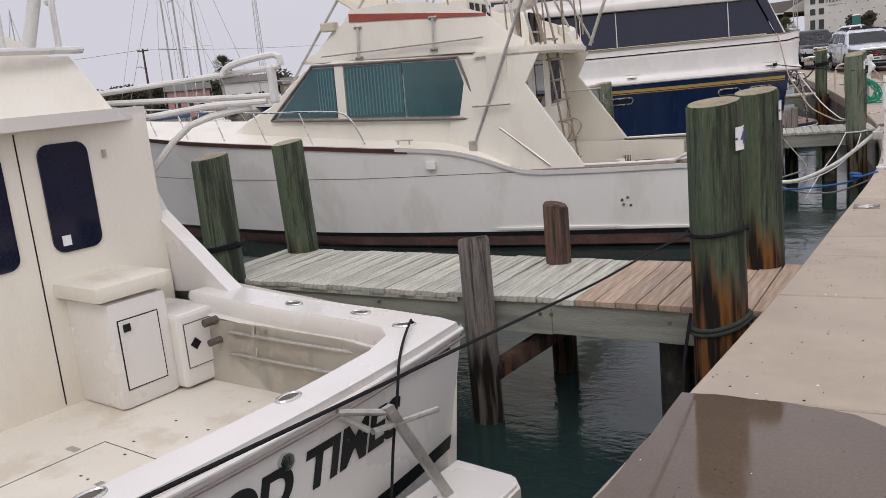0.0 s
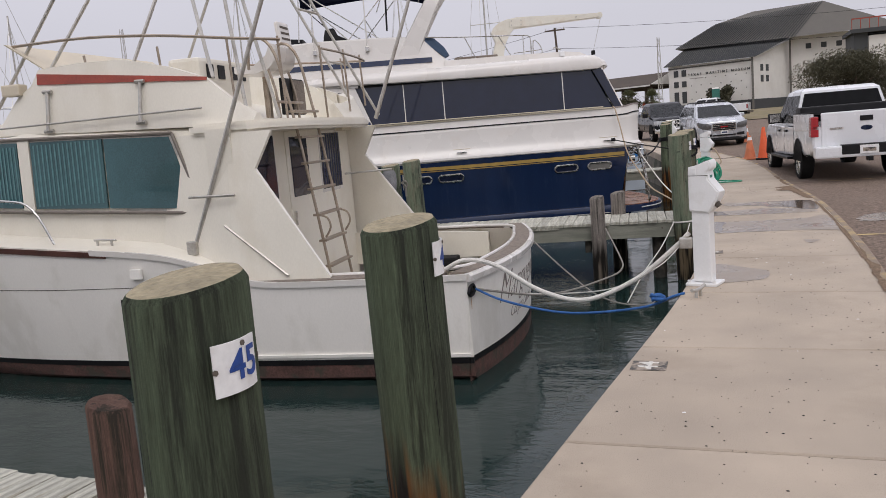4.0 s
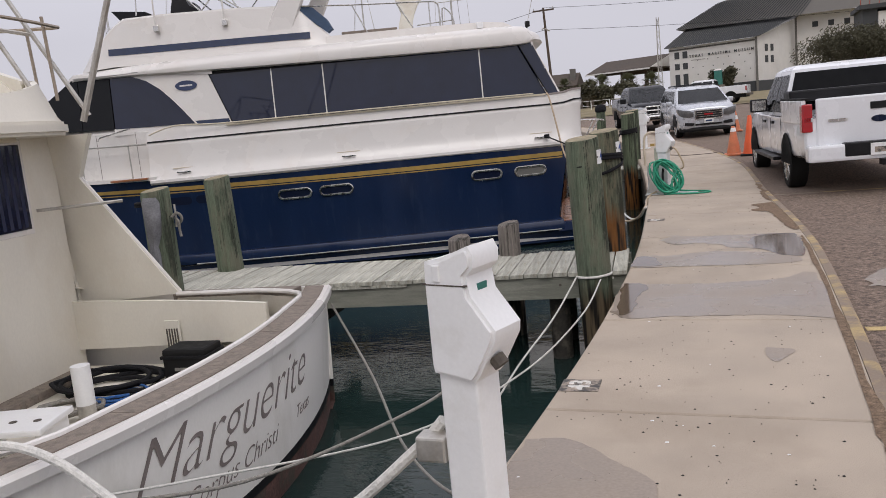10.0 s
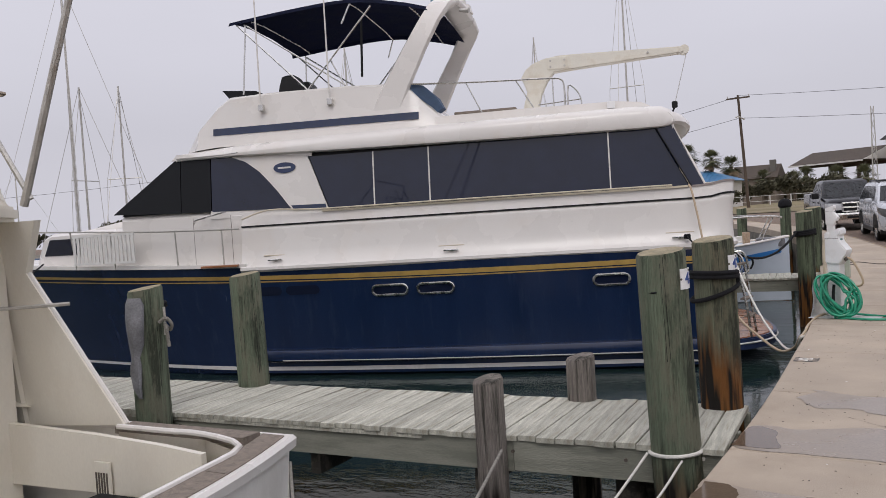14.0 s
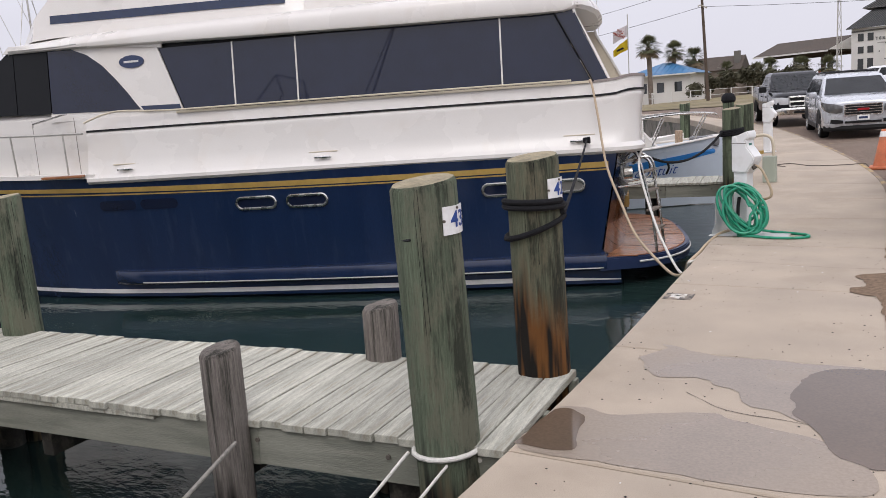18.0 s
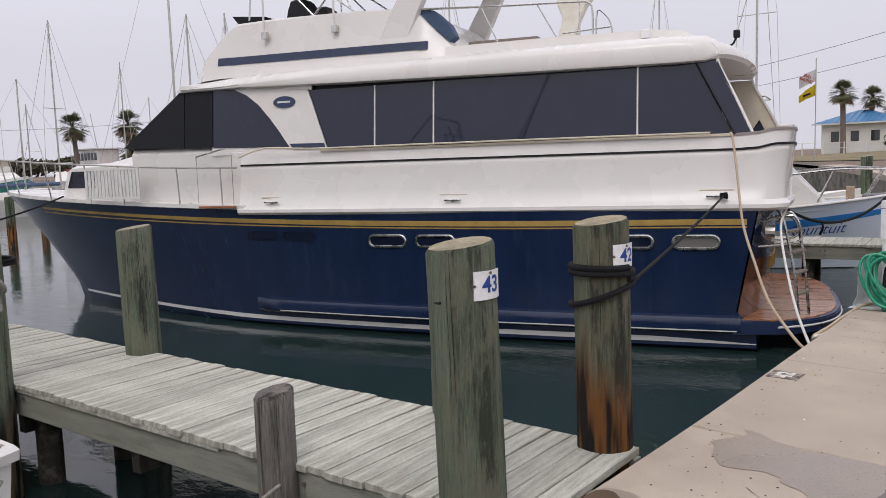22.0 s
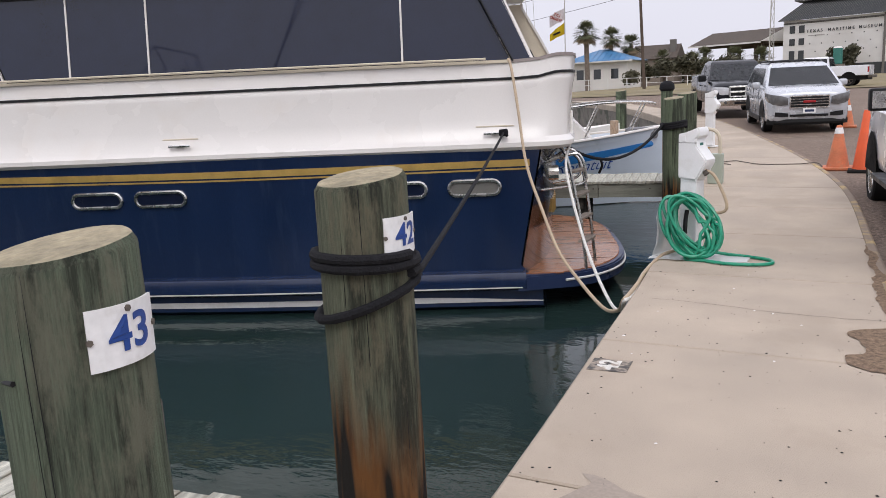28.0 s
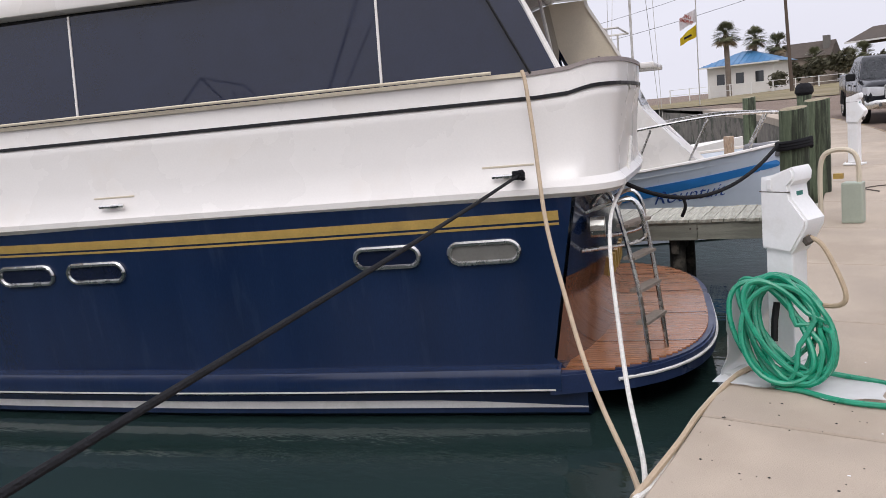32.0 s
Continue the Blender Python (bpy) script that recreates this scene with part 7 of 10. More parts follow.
part("outrigger_hinge", boxed(-4.1, -4.04, 2.54, 2.60, 1.54, 1.84, bevel=.015), M["alu_white"], fisher)
part("outrigger_handle", tubed([(-4.5, 2.40, 1.80), (-4.42, 2.45, 1.88), (-4.05, 2.60, 1.93), (-4.0, 2.62, 1.84)], .028, 8, sub=3), M["alu_white"], fisher)
part("outrigger_strut", tubed([(-5.1, 1.98, 1.05), (-4.75, 2.2, 1.42), (-4.3, 2.5, 1.52)], .028, 8, sub=3), M["alu_white"], fisher)
# cockpit rod racks, fittings
for z in (-.18, -.36):
    rk = part("gaff_rack", tubed([(-4.0, 1.70, z), (-2.6, 1.70, z)], .014, 6), M["alu"], fisher, "aluminium gaff rack on the cockpit side")
    for x in (-3.7, -2.75):
        part("rack_bracket", tubed([(x, 1.70, z), (x, 1.72, z + .07)], .012, 6), M["alu"], rk)
for x, y, a in ((-3.45, 1.93, 0), (-2.75, 1.92, 5), (-2.25, 1.80, 35), (-2.02, .55, 90), (-2.0, -.6, 90)):
    el = [(x + .075 * math.cos(q) * math.cos(radians(a)) - .045 * math.sin(q) * math.sin(radians(a)), y + .075 * math.cos(q) * math.sin(radians(a)) + .045 * math.sin(q) * math.cos(radians(a)), .037) for q in [2 * math.pi * k / 16 for k in range(17)]]
    rh = part("rod_holder", tubed(el, .010, 6), M["chrome"], fisher, "flush stainless rod holder")
    bm = bmesh.new()
    bm.faces.new([bm.verts.new(p) for p in el[:-1]])
    part("socket", bm, M["grime"], rh)
part("valve", tubed([(-4.15, 1.72, -.1), (-4.15, 1.60, -.1)], .035, 8), M["grime"], fisher)
part("valve", tubed([(-4.12, 1.72, -.26), (-4.12, 1.60, -.26)], .03, 8), M["grime"], fisher)
part("exhaust_port", tubed([(f_transom(.3, -.17) - .01, .3, -.17), (f_transom(.3, -.17) + .03, .3, -.17)], .045, 12), M["chrome"], fisher)
# name on the transom
ob = lettering("OD TIMES", .31, M["black"], "boat_name", fisher, None, extrude=.001, shear=.2, align='LEFT', bold=.012)
name_w = max(v.co.x for v in ob.data.vertices)
for v in ob.data.vertices:
    y, z, d = .02 - .13 * name_w + v.co.x * 1.02, -.325 + v.co.y, v.co.z
    v.co = Vector((f_transom(y, z) + .004 + d, y, z))
part("small_lettering", boxed(f_transom(1.8, -.1) + .0, f_transom(1.8, -.1) + .004, 1.72, 1.86, -.115, -.10), M["black"], fisher)
# swim platform and folding ladder
out = [(-1.85, y) for y in (-1.5, 1.72)] + [(-1.4, 1.70), (-1.30, 1.6), (-1.27, 1.0), (-1.25, 0), (-1.27, -1.0), (-1.4, -1.5)]
bm = prism(bmesh.new(), out, -.88, -.80, axis="z")
bmesh.ops.bevel(bm, geom=[e for e in bm.edges if all(v.co.z > -.81 for v in e.verts)], offset=.02, segments=2, affect='EDGES')
pl = part("swim_platform", bm, M["white"], fisher, "white moulded swim platform with slots")
for k in range(7):
    part("slot", boxed(-1.70, -1.45, .45 + k * .09, .49 + k * .09, -.80, -.797), M["rubber"], pl)
part("platform_rail", tubed([(-1.62, 1.2, -.78), (-1.62, .3, -.78)], .025, 8), M["chrome"], pl)
ld = part("folding_ladder", loft(bmesh.new(), [[(-1.72 + d, y - .035, z), (-1.72 + d, y + .035, z), (-1.69 + d, y + .035, z), (-1.69 + d, y - .035, z)] for d, y, z in ((0, .96, -.12), (.10, 1.36, -.90))]), M["alu"], fisher, "aluminium folding ladder on the transom")
ladder_bars = (((-1.80, .68, -.06), (-1.70, .98, -.16)), ((-1.70, .82, -.21), (-1.68, 1.36, -.29)), ((-1.86, .70, -.08), (-1.74, .84, -.22)))
for a, b in ladder_bars:
    part("ladder_bar", tubed([a, b], .019, 8), M["alu"], ld)

# ---- vehicles ----
def wheel(parent, x, y, r, w, mat_rim, side):
    """A tyre with a spoked rim; side is +1 for the left of the vehicle."""
    n = 28
    prof = [(-.5, .72), (-.5, .92), (-.42, .985), (-.2, 1.0), (.2, 1.0), (.42, .985), (.5, .92), (.5, .72)]
    rings = [[(x + r * q * math.cos(2 * math.pi * k / n), y + w * s, r + r * q * math.sin(2 * math.pi * k / n)) for k in range(n)] for s, q in prof]
    bm = loft(bmesh.new(), rings, cap0=False, cap1=False)
    bmesh.ops.recalc_face_normals(bm, faces=bm.faces[:])
    ty = part("tyre", bm, M["rubber"], parent, smooth=True)
    yo = y + side * w * .38
    bm = bmesh.new()
    tube(bm, [(x, yo - side * .02, r), (x, yo + side * .02, r)], r * .16, 14)
    part("hub", bm, mat_rim, ty)
    bm = loft(bmesh.new(), [[(x + r * q * math.cos(2 * math.pi * k / n), yo + side * d, r + r * q * math.sin(2 * math.pi * k / n)) for k in range(n)] for q, d in ((.74, -.06), (.74, .03), (.68, .02), (.66, -.06))], cap0=False, cap1=False)
    bmesh.ops.recalc_face_normals(bm, faces=bm.faces[:])
    part("rim", bm, mat_rim, ty, smooth=True)
    for k in range(6):
        a = 2 * math.pi * k / 6
        part("spoke", boxed(r * .12, r * .7, -.02, .02, -r * .075, r * .075, bevel=.008, m=Matrix.Translation((x, yo, r)) @ Matrix.Rotation(-a, 4, 'Y')), mat_rim, ty)
    bm = bmesh.new()
    tube(bm, [(x, yo - side * .10, r), (x, yo - side * .09, r)], r * .7, 20)
    part("brake_disc", bm, M["black"], ty)
    return ty


def body_loft(secs):
    """Secs: x, half-width, bottom, shoulder, top, top half-width; sections are rounded and eased along the length."""
    def col(i):
        return [(q[0], q[i]) for q in secs]
    x0, x1 = secs[0][0], secs[-1][0]
    xs = sorted({round(x0 + (x1 - x0) * k / 22, 3) for k in range(23)} | {q[0] for q in secs})
    rings = []
    for x in xs:
        w, zb, zs, zt, wt = [curve_at(col(i), x) for i in range(1, 6)]
        h = zs - zb
        half = [(w * .90, zb), (w * .975, zb + .05), (w, zb + .22 * h), (w * 1.004, zb + .55 * h), (w * .998, zs - .10), (w * .985, zs - .03), (w * .6 + wt * .4, zs + (zt - zs) * .55), (wt, zt), (wt * .6, zt + .022), (0, zt + .03)]
        rings.append([(x, -y, z) for y, z in half] + [(x, y, z) for y, z in half[-2::-1]])
    bm = loft(bmesh.new(), rings)
    bmesh.ops.recalc_face_normals(bm, faces=bm.faces[:])
    return bm


def glasshouse(parent, x0, x1, xt0, xt1, zb, zt, wb, wt, paint, pillars, glass="car_glass"):
    """Cabin above the belt line: painted frame, panes set on it."""
    bm = loft(bmesh.new(), [[(x0, -wb, zb), (x1, -wb, zb), (x1, wb, zb), (x0, wb, zb)], [(xt0, -wt, zt - .07), (xt1, -wt, zt - .07), (xt1, wt, zt - .07), (xt0, wt, zt - .07)], [(xt0 + .12, -wt + .1, zt), (xt1 - .2, -wt + .1, zt), (xt1 - .2, wt - .1, zt), (xt0 + .12, wt - .1, zt)]])
    bmesh.ops.recalc_face_normals(bm, faces=bm.faces[:])
    part("cab", bm, paint, parent, smooth=True)

    def quad(name, pts, out):
        bm = bmesh.new()
        va = [bm.verts.new(Vector(p) + Vector(out)) for p in pts]
        bm.faces.new(va)
        bmesh.ops.solidify(bm, geom=bm.faces[:], thickness=.012)
        bmesh.ops.recalc_face_normals(bm, faces=bm.faces[:])
        part(name, bm, M[glass], parent)

    def mix(a, b, t):
        return [p + (q - p) * t for p, q in zip(a, b)]
    for s in (-1, 1):
        b0, b1 = (x0, s * wb, zb), (x1, s * wb, zb)
        t0, t1 = (xt0, s * wt, zt - .07), (xt1, s * wt, zt - .07)
        for a, b in pillars:
            lo0, lo1, hi0, hi1 = mix(b0, b1, a), mix(b0, b1, b), mix(t0, t1, a), mix(t0, t1, b)
            quad("side_window", [mix(lo0, hi0, .08), mix(lo1, hi1, .08), mix(lo1, hi1, .9), mix(lo0, hi0, .9)], (0, s * .008, 0))
    for (xb, xt, name, o) in ((x1, xt1, "windscreen", .01), (x0, xt0, "rear_window", -.01)):
        lo0, lo1, hi0, hi1 = (xb, -wb + .06, zb), (xb, wb - .06, zb), (xt, -wt + .06, zt - .07), (xt, wt - .06, zt - .07)
        quad(name, [mix(lo0, hi0, .08), mix(lo1, hi1, .08), mix(lo1, hi1, .93), mix(lo0, hi0, .93)], (o, 0, .004))


# Flat dark half-disc on the body side: the wheel well's shade as colour.
def wheel_well_dark(parent, x, y, r, side, mat):
    bm = bmesh.new()
    n = 16
    o = [(x + r * math.cos(math.pi * k / n), r * math.sin(math.pi * k / n) + .4) for k in range(n + 1)]
    bm.faces.new([bm.verts.new((p, y + side * .016, q)) for p, q in o])
    bmesh.ops.solidify(bm, geom=bm.faces[:], thickness=.01)
    part("wheel_well_shade", bm, mat, parent)


# white pickup, tail towards the walkway
tr = thing("pickup_truck", pose(3.16, 19.38, -.07, 0, 0, 97.3) @ Matrix.Scale(1.06, 4), "white four-door pickup truck parked along the kerb", "pickup truck")
WPT = M["car_white"]
part("lower_body", body_loft([(-1.42, .95, .62, .98, 1.02, .93), (-1.38, .985, .55, 1.1, 1.12, .96), (.9, 1.0, .45, 1.08, 1.12, .98), (3.3, 1.0, .42, 1.10, 1.16, .96), (4.3, .98, .45, 1.08, 1.16, .90), (4.75, .9, .5, .95, 1.05, .8)]), WPT, tr, smooth=True)
# bed sides and tailgate
for s in (-1, 1):
    part("bed_side", boxed(-1.38, .42, s * .985 - .03, s * .985 + .03, 1.05, 1.40, bevel=.02), WPT, tr)
    part("bed_rail_cap", boxed(-1.39, .42, s * .975 - .05, s * .975 + .05, 1.40, 1.425, bevel=.01), M["rubber"], tr)
    tl = part("tail_light", boxed(-1.437, -1.24, s * .95 - .075, s * .95 + .072, .93, 1.34, bevel=.025), M["red_light"], tr, "red tail light")
    part("reverse_lens", boxed(-1.437, -1.432, s * .93 - .06, s * .93 + .06, 1.08, 1.14), M["head_light"], tl)
tg = part("tailgate", boxed(-1.44, -1.37, -.83, .83, .72, 1.405, bevel=.025), WPT, tr, "white tailgate with oval badge")
part("tailgate_handle", boxed(-1.455, -1.435, -.12, .12, 1.2, 1.30, bevel=.01), M["black"], tg)
bm = bmesh.new()
bm.faces.new([bm.verts.new((-1.447, .11 * math.cos(a), 1.06 + .048 * math.sin(a))) for a in [2 * math.pi * k / 20 for k in range(20)]])
bmesh.ops.solidify(bm, geom=bm.faces[:], thickness=.01)
part("badge", bm, M["navy_trim"], tg)
part("badge_bar", boxed(-1.449, -1.444, .42, .68, 1.06, 1.10), M["chrome"], tg)
part("bed_floor", boxed(-1.38, .42, -.95, .95, .95, 1.0), M["rubber"], tr)
part("tool_box", boxed(-.14, .36, -.97, .97, 1.36, 1.54, bevel=.03), M["black"], tr, "black tool box across the bed")
bp = part("rear_bumper", boxed(-1.62, -1.36, -.98, .98, .50, .74, bevel=.04), WPT, tr, "white rear bumper")
part("bumper_step", boxed(-1.63, -1.40, -.5, .5, .56, .755, bevel=.02), M["black"], bp)
pl = part("licence_plate", boxed(-1.642, -1.632, -.17, .17, .56, .73, bevel=.003), M["sign_white"], bp, "white licence plate")
part("plate_bar", boxed(-1.645, -1.641, -.12, .12, .60, .675), M["stencil_black"], pl)
part("tow_hitch", boxed(-1.75, -1.55, -.04, .04, .42, .50), M["black"], tr)
glasshouse(tr, .42, 2.95, .60, 2.15, 1.14, 1.95, .98, .79, WPT, ((.05, .40), (.43, .74), (.77, .97)), "tint_glass")
part("fuel_door", boxed(.0, .2, .998, 1.006, 1.12, 1.30, bevel=.004), WPT, tr)
part("roof_lamp", boxed(.70, .82, -.22, .22, 1.905, 1.955, bevel=.015), M["sign_white"], tr)
for s in (-1, 1):
    mr = part("door_mirror", boxed(2.1, 2.22, s * 1.12 - .15, s * 1.12 + .15, 1.20, 1.44, bevel=.03), M["black"], tr, "black door mirror")
    part("mirror_arm", boxed(2.12, 2.2, s * .98 - .08, s * .98 + .08, 1.26, 1.32), M["black"], mr)
    part("mirror_glass", boxed(2.092, 2.098, s * 1.12 - .12, s * 1.12 + .12, 1.23, 1.41), M["chrome"], mr)
    part("running_board", boxed(.7, 2.95, s * 1.02 - .09, s * 1.02 + .09, .40, .46, bevel=.015), M["black"], tr)
    for x in (1.25, 2.15):
        part("door_handle", boxed(x, x + .2, s * 1.005 - .02, s * 1.005 + .02, 1.0, 1.05, bevel=.008), M["black"], tr)
    for x in (.52, 1.62, 2.62):
        part("door_gap", boxed(x, x + .008, s * 1.001 - .004, s * 1.001 + .004, .55, 1.1), M["black"], tr)
    for x in (0, 3.72):
        wheel_well_dark(tr, x, s * 1.0, .49, s, M["rubber"])
        wheel(tr, x, s * .88, .40, .27, M["chrome"], s)

# silver crossover, nose towards the walkway
sv = thing("parked_car", pose(-.02, 33.65, gz(33.65) - .07, 0, 0, -76) @ pose(0, 0, 0, 0, 1.7, 0) @ Matrix.Scale(.94, 4), "silver crossover car parked on the road", "car")
CS = M["car_silver"]
part("body", body_loft([(-3.98, .84, .45, 1.02, 1.16, .80), (-3.85, .96, .34, 1.08, 1.18, .90), (-2.6, 1.0, .26, 1.12, 1.19, .95), (-.6, 1.0, .26, 1.11, 1.19, .94), (.1, 1.0, .26, 1.09, 1.19, .90), (.55, .99, .27, 1.03, 1.16, .85), (.80, .96, .28, .98, 1.12, .80), (.92, .915, .30, .94, 1.07, .74), (.98, .85, .33, .91, 1.03, .68), (1.01, .74, .38, .86, .97, .60)]), CS, sv, smooth=True)
glasshouse(sv, -3.85, .16, -3.45, -.80, 1.17, 1.77, .95, .76, CS, ((.03, .25), (.28, .53), (.56, .86)))
gl = part("grille", boxed(.95, 1.035, -.47, .47, .67, .965, bevel=.04), M["black"], sv, "black grille with bright surround and badge")
for z, h in ((.67, .014), (.745, .008), (.818, .008), (.89, .008), (.96, .014)):
    part("grille_bar", boxed(1.028, 1.046, -.46, .46, z - h, z + h), M["chrome"], gl)
for y in (-.465, .465):
    part("grille_bar", boxed(1.028, 1.046, y - .013, y + .013, .67, .96), M["chrome"], gl)
part("badge_bar", boxed(1.04, 1.052, -.15, .15, .79, .85, bevel=.01), M["red_light"], gl)
for s in (-1, 1):
    part("head_light", loft(bmesh.new(), [[(x, s * y, z0), (x + .03, s * y, (z0 + z1) / 2), (x, s * y, z1), (x - .15, s * y, z1), (x - .15, s * y, z0)] for x, y, z0, z1 in ((1.05, .52, .75, .93), (1.045, .68, .73, .98), (.985, .87, .76, 1.01), (.86, .965, .82, 1.03), (.66, 1.012, .93, 1.05))]), M["lamp_smoke"], sv, "smoked clear head light", smooth=True)
    part("fog_light", loft(bmesh.new(), [[(x, s * y, z0), (x, s * y, z1), (x - .12, s * y, z1), (x - .12, s * y, z0)] for x, y, z0, z1 in ((1.05, .50, .45, .53), (1.035, .68, .44, .56), (.975, .86, .46, .57))]), M["black"], sv)
    part("door_mirror", boxed(-.62, -.46, s * 1.10 - .11, s * 1.10 + .11, 1.14, 1.30, bevel=.05), CS, sv)
    part("roof_rail", tubed([(-3.2, s * .66, 1.74), (-3.05, s * .68, 1.80), (-2.2, s * .69, 1.82), (-1.3, s * .68, 1.80), (-1.1, s * .66, 1.75)], .022, 6), M["black"], sv)
    part("wiper", tubed([(-.02, s * .1 - .3, 1.20), (-.12, s * .1 + .25, 1.26)], .01, 4), M["black"], sv)
    for x in (-.75, -1.85):
        part("door_gap", boxed(x, x + .01, s * 1.0 - .006, s * 1.0 + .004, .45, 1.1), M["black"], sv)
        part("door_handle", boxed(x - .3, x - .1, s * 1.0 - .01, s * 1.0 + .02, .98, 1.02, bevel=.008), CS, sv)
    part("sill_cladding", boxed(-2.6, -.42, s * .985 - .03, s * .985 + .03, .25, .40, bevel=.02), M["black"], sv)
    for x in (0, -3.02):
        wheel_well_dark(sv, x, s * 1.0, .44, s, M["black"])
        wheel(sv, x, s * .87, .37, .24, M["chrome"], s)
part("roof_bar", boxed(-2.6, -2.5, -.68, .68, 1.80, 1.84, bevel=.012), M["black"], sv)
part("roof_bar", boxed(-1.55, -1.45, -.68, .68, 1.79, 1.83, bevel=.012), M["black"], sv)
part("lower_grille", loft(bmesh.new(), [[(x, y, .44), (x, y, .50), (x - .1, y, .50), (x - .1, y, .44)] for x, y in ((1.03, -.46), (1.045, -.3), (1.05, .0), (1.045, .3), (1.03, .46))]), M["black"], sv)
part("front_valance", loft(bmesh.new(), [[(x, y, .24), (x + .03, y, .30), (x, y, .38), (x - .1, y, .38), (x - .1, y, .24)] for x, y in ((.78, -.97), (.95, -.84), (1.02, -.5), (1.03, .0), (1.02, .5), (.95, .84), (.78, .97))]), M["rubber"], sv, "black lower bumper moulding", smooth=True)
pl = part("licence_plate", boxed(1.03, 1.065, -.155, .155, .52, .655, bevel=.004), M["sign_white"], sv)
part("plate_bar", boxed(1.065, 1.068, -.11, .11, .56, .62), M["navy_trim"], pl)

# dark pickup behind it
dk = thing("pickup_truck", pose(-2.30, 39.4, gz(39.4) - .07, 0, 0, -72) @ pose(0, 0, 0, 0, 1.3, 0) @ Matrix.Scale(.97, 4), "near-black pickup truck with a chrome grille parked on the road", "pickup truck")
DP = M["car_dark"]
part("body", body_loft([(-4.9, .94, .55, 1.26, 1.32, .92), (-3.0, 1.0, .5, 1.26, 1.32, .95), (-2.9, 1.0, .45, 1.12, 1.20, .95), (-.3, 1.0, .45, 1.10, 1.20, .93), (.3, 1.0, .46, 1.06, 1.19, .86), (.75, .985, .5, 1.02, 1.15, .80), (.95, .94, .55, .97, 1.10, .74), (1.02, .86, .6, .93, 1.05, .66)]), DP, dk, smooth=True)
glasshouse(dk, -2.9, -.30, -2.6, -1.20, 1.17, 1.86, .96, .76, DP, ((.05, .45), (.5, .93)))
gr = part("grille", boxed(.97, 1.06, -.47, .47, .70, 1.03, bevel=.05), M["black"], dk, "black grille with chrome surround")
for p, q in (((1.065, -.48, .71), (1.065, .48, .71)), ((1.05, -.50, 1.03), (1.05, .50, 1.03)), ((1.065, -.48, .70), (1.05, -.50, 1.04)), ((1.065, .48, .70), (1.05, .50, 1.04)), ((1.065, -.48, .87), (1.065, .48, .87)), ((1.07, 0, .71), (1.06, 0, 1.03))):
    part("grille_bar", tubed([p, q], .03, 6), M["chrome"], gr)
bp = part("front_bumper", loft(bmesh.new(), [[(x, y, .42), (x + .05, y, .50), (x + .05, y, .60), (x, y, .66), (x - .12, y, .66), (x - .12, y, .42)] for x, y in ((.84, -.98), (1.0, -.82), (1.08, -.45), (1.09, 0), (1.08, .45), (1.0, .82), (.84, .98))]), M["chrome"], dk, "polished chrome bumper", smooth=True)
part("bumper_slot", boxed(1.10, 1.145, -.36, .36, .47, .54, bevel=.01), M["black"], bp)
for s in (-1, 1):
    part("head_light", loft(bmesh.new(), [[(x, s * y, z0), (x + .02, s * y, (z0 + z1) / 2), (x, s * y, z1), (x - .12, s * y, z1), (x - .12, s * y, z0)] for x, y, z0, z1 in ((1.07, .53, .78, 1.0), (1.05, .72, .77, 1.02), (.98, .92, .79, 1.03), (.78, 1.012, .84, 1.02))]), M["head_light"], dk, smooth=True)
    part("fog_lamp", tubed([(1.06, s * .62, .53), (1.10, s * .62, .53)], .05, 10), M["lamp_smoke"], bp)
    part("door_mirror", boxed(-.82, -.68, s * 1.12 - .13, s * 1.12 + .13, 1.18, 1.40, bevel=.04), M["black"], dk)
    for x in (-.42, -1.6, -2.85):
        part("door_gap", boxed(x, x + .01, s * 1.004 - .004, s * 1.004 + .004, .55, 1.12), M["black"], dk)
    for x in (-.85, -2.0):
        part("door_handle", boxed(x - .2, x, s * 1.005 - .02, s * 1.005 + .02, 1.0, 1.05, bevel=.008), DP, dk)
    for x in (0, -3.6):
        wheel_well_dark(dk, x, s * 1.0, .47, s, M["rubber"])
        wheel(dk, x, s * .88, .40, .26, M["chrome"], s)

# distant white pickup, seen from the side
wp = thing("pickup_truck", pose(-1.75, 69, gz(69) - .02, 0, 0, 172), "white pickup truck parked beyond the road", "pickup truck")
part("body", body_loft([(-.95, 1.0, .5, 1.12, 1.22, .95), (1.5, 1.0, .48, 1.02, 1.16, .9), (2.1, .95, .5, .94, 1.06, .84), (2.3, .85, .55, .9, 1.0, .75)]), WPT, wp, smooth=True)
bed = part("bed", boxed(-3.15, -1.0, -1.0, 1.0, .62, 1.22, bevel=.03), WPT, wp, "white pickup bed")
part("bed_opening", boxed(-3.05, -1.1, -.9, .9, 1.1, 1.232), M["rubber"], bed)
part("tail_light", boxed(-3.17, -3.08, .90, 1.01, .80, 1.12, bevel=.01), M["red_light"], bed)
part("chassis", boxed(-3.1, 1.6, -.85, .85, .34, .60), M["rubber"], wp)
part("rear_bumper", boxed(-3.35, -3.12, -.95, .95, .46, .62, bevel=.03), M["grime"], wp)
glasshouse(wp, -.95, 1.3, -.85, .65, 1.18, 1.82, .95, .78, WPT, ((.06, .46), (.52, .92)))
for x in (-2.05, 1.45):
    for s in (-1, 1):
        wheel_well_dark(wp, x, s * 1.0, .45, s, M["rubber"])
        wheel(wp, x, s * .88, .38, .24, M["grime"], s)


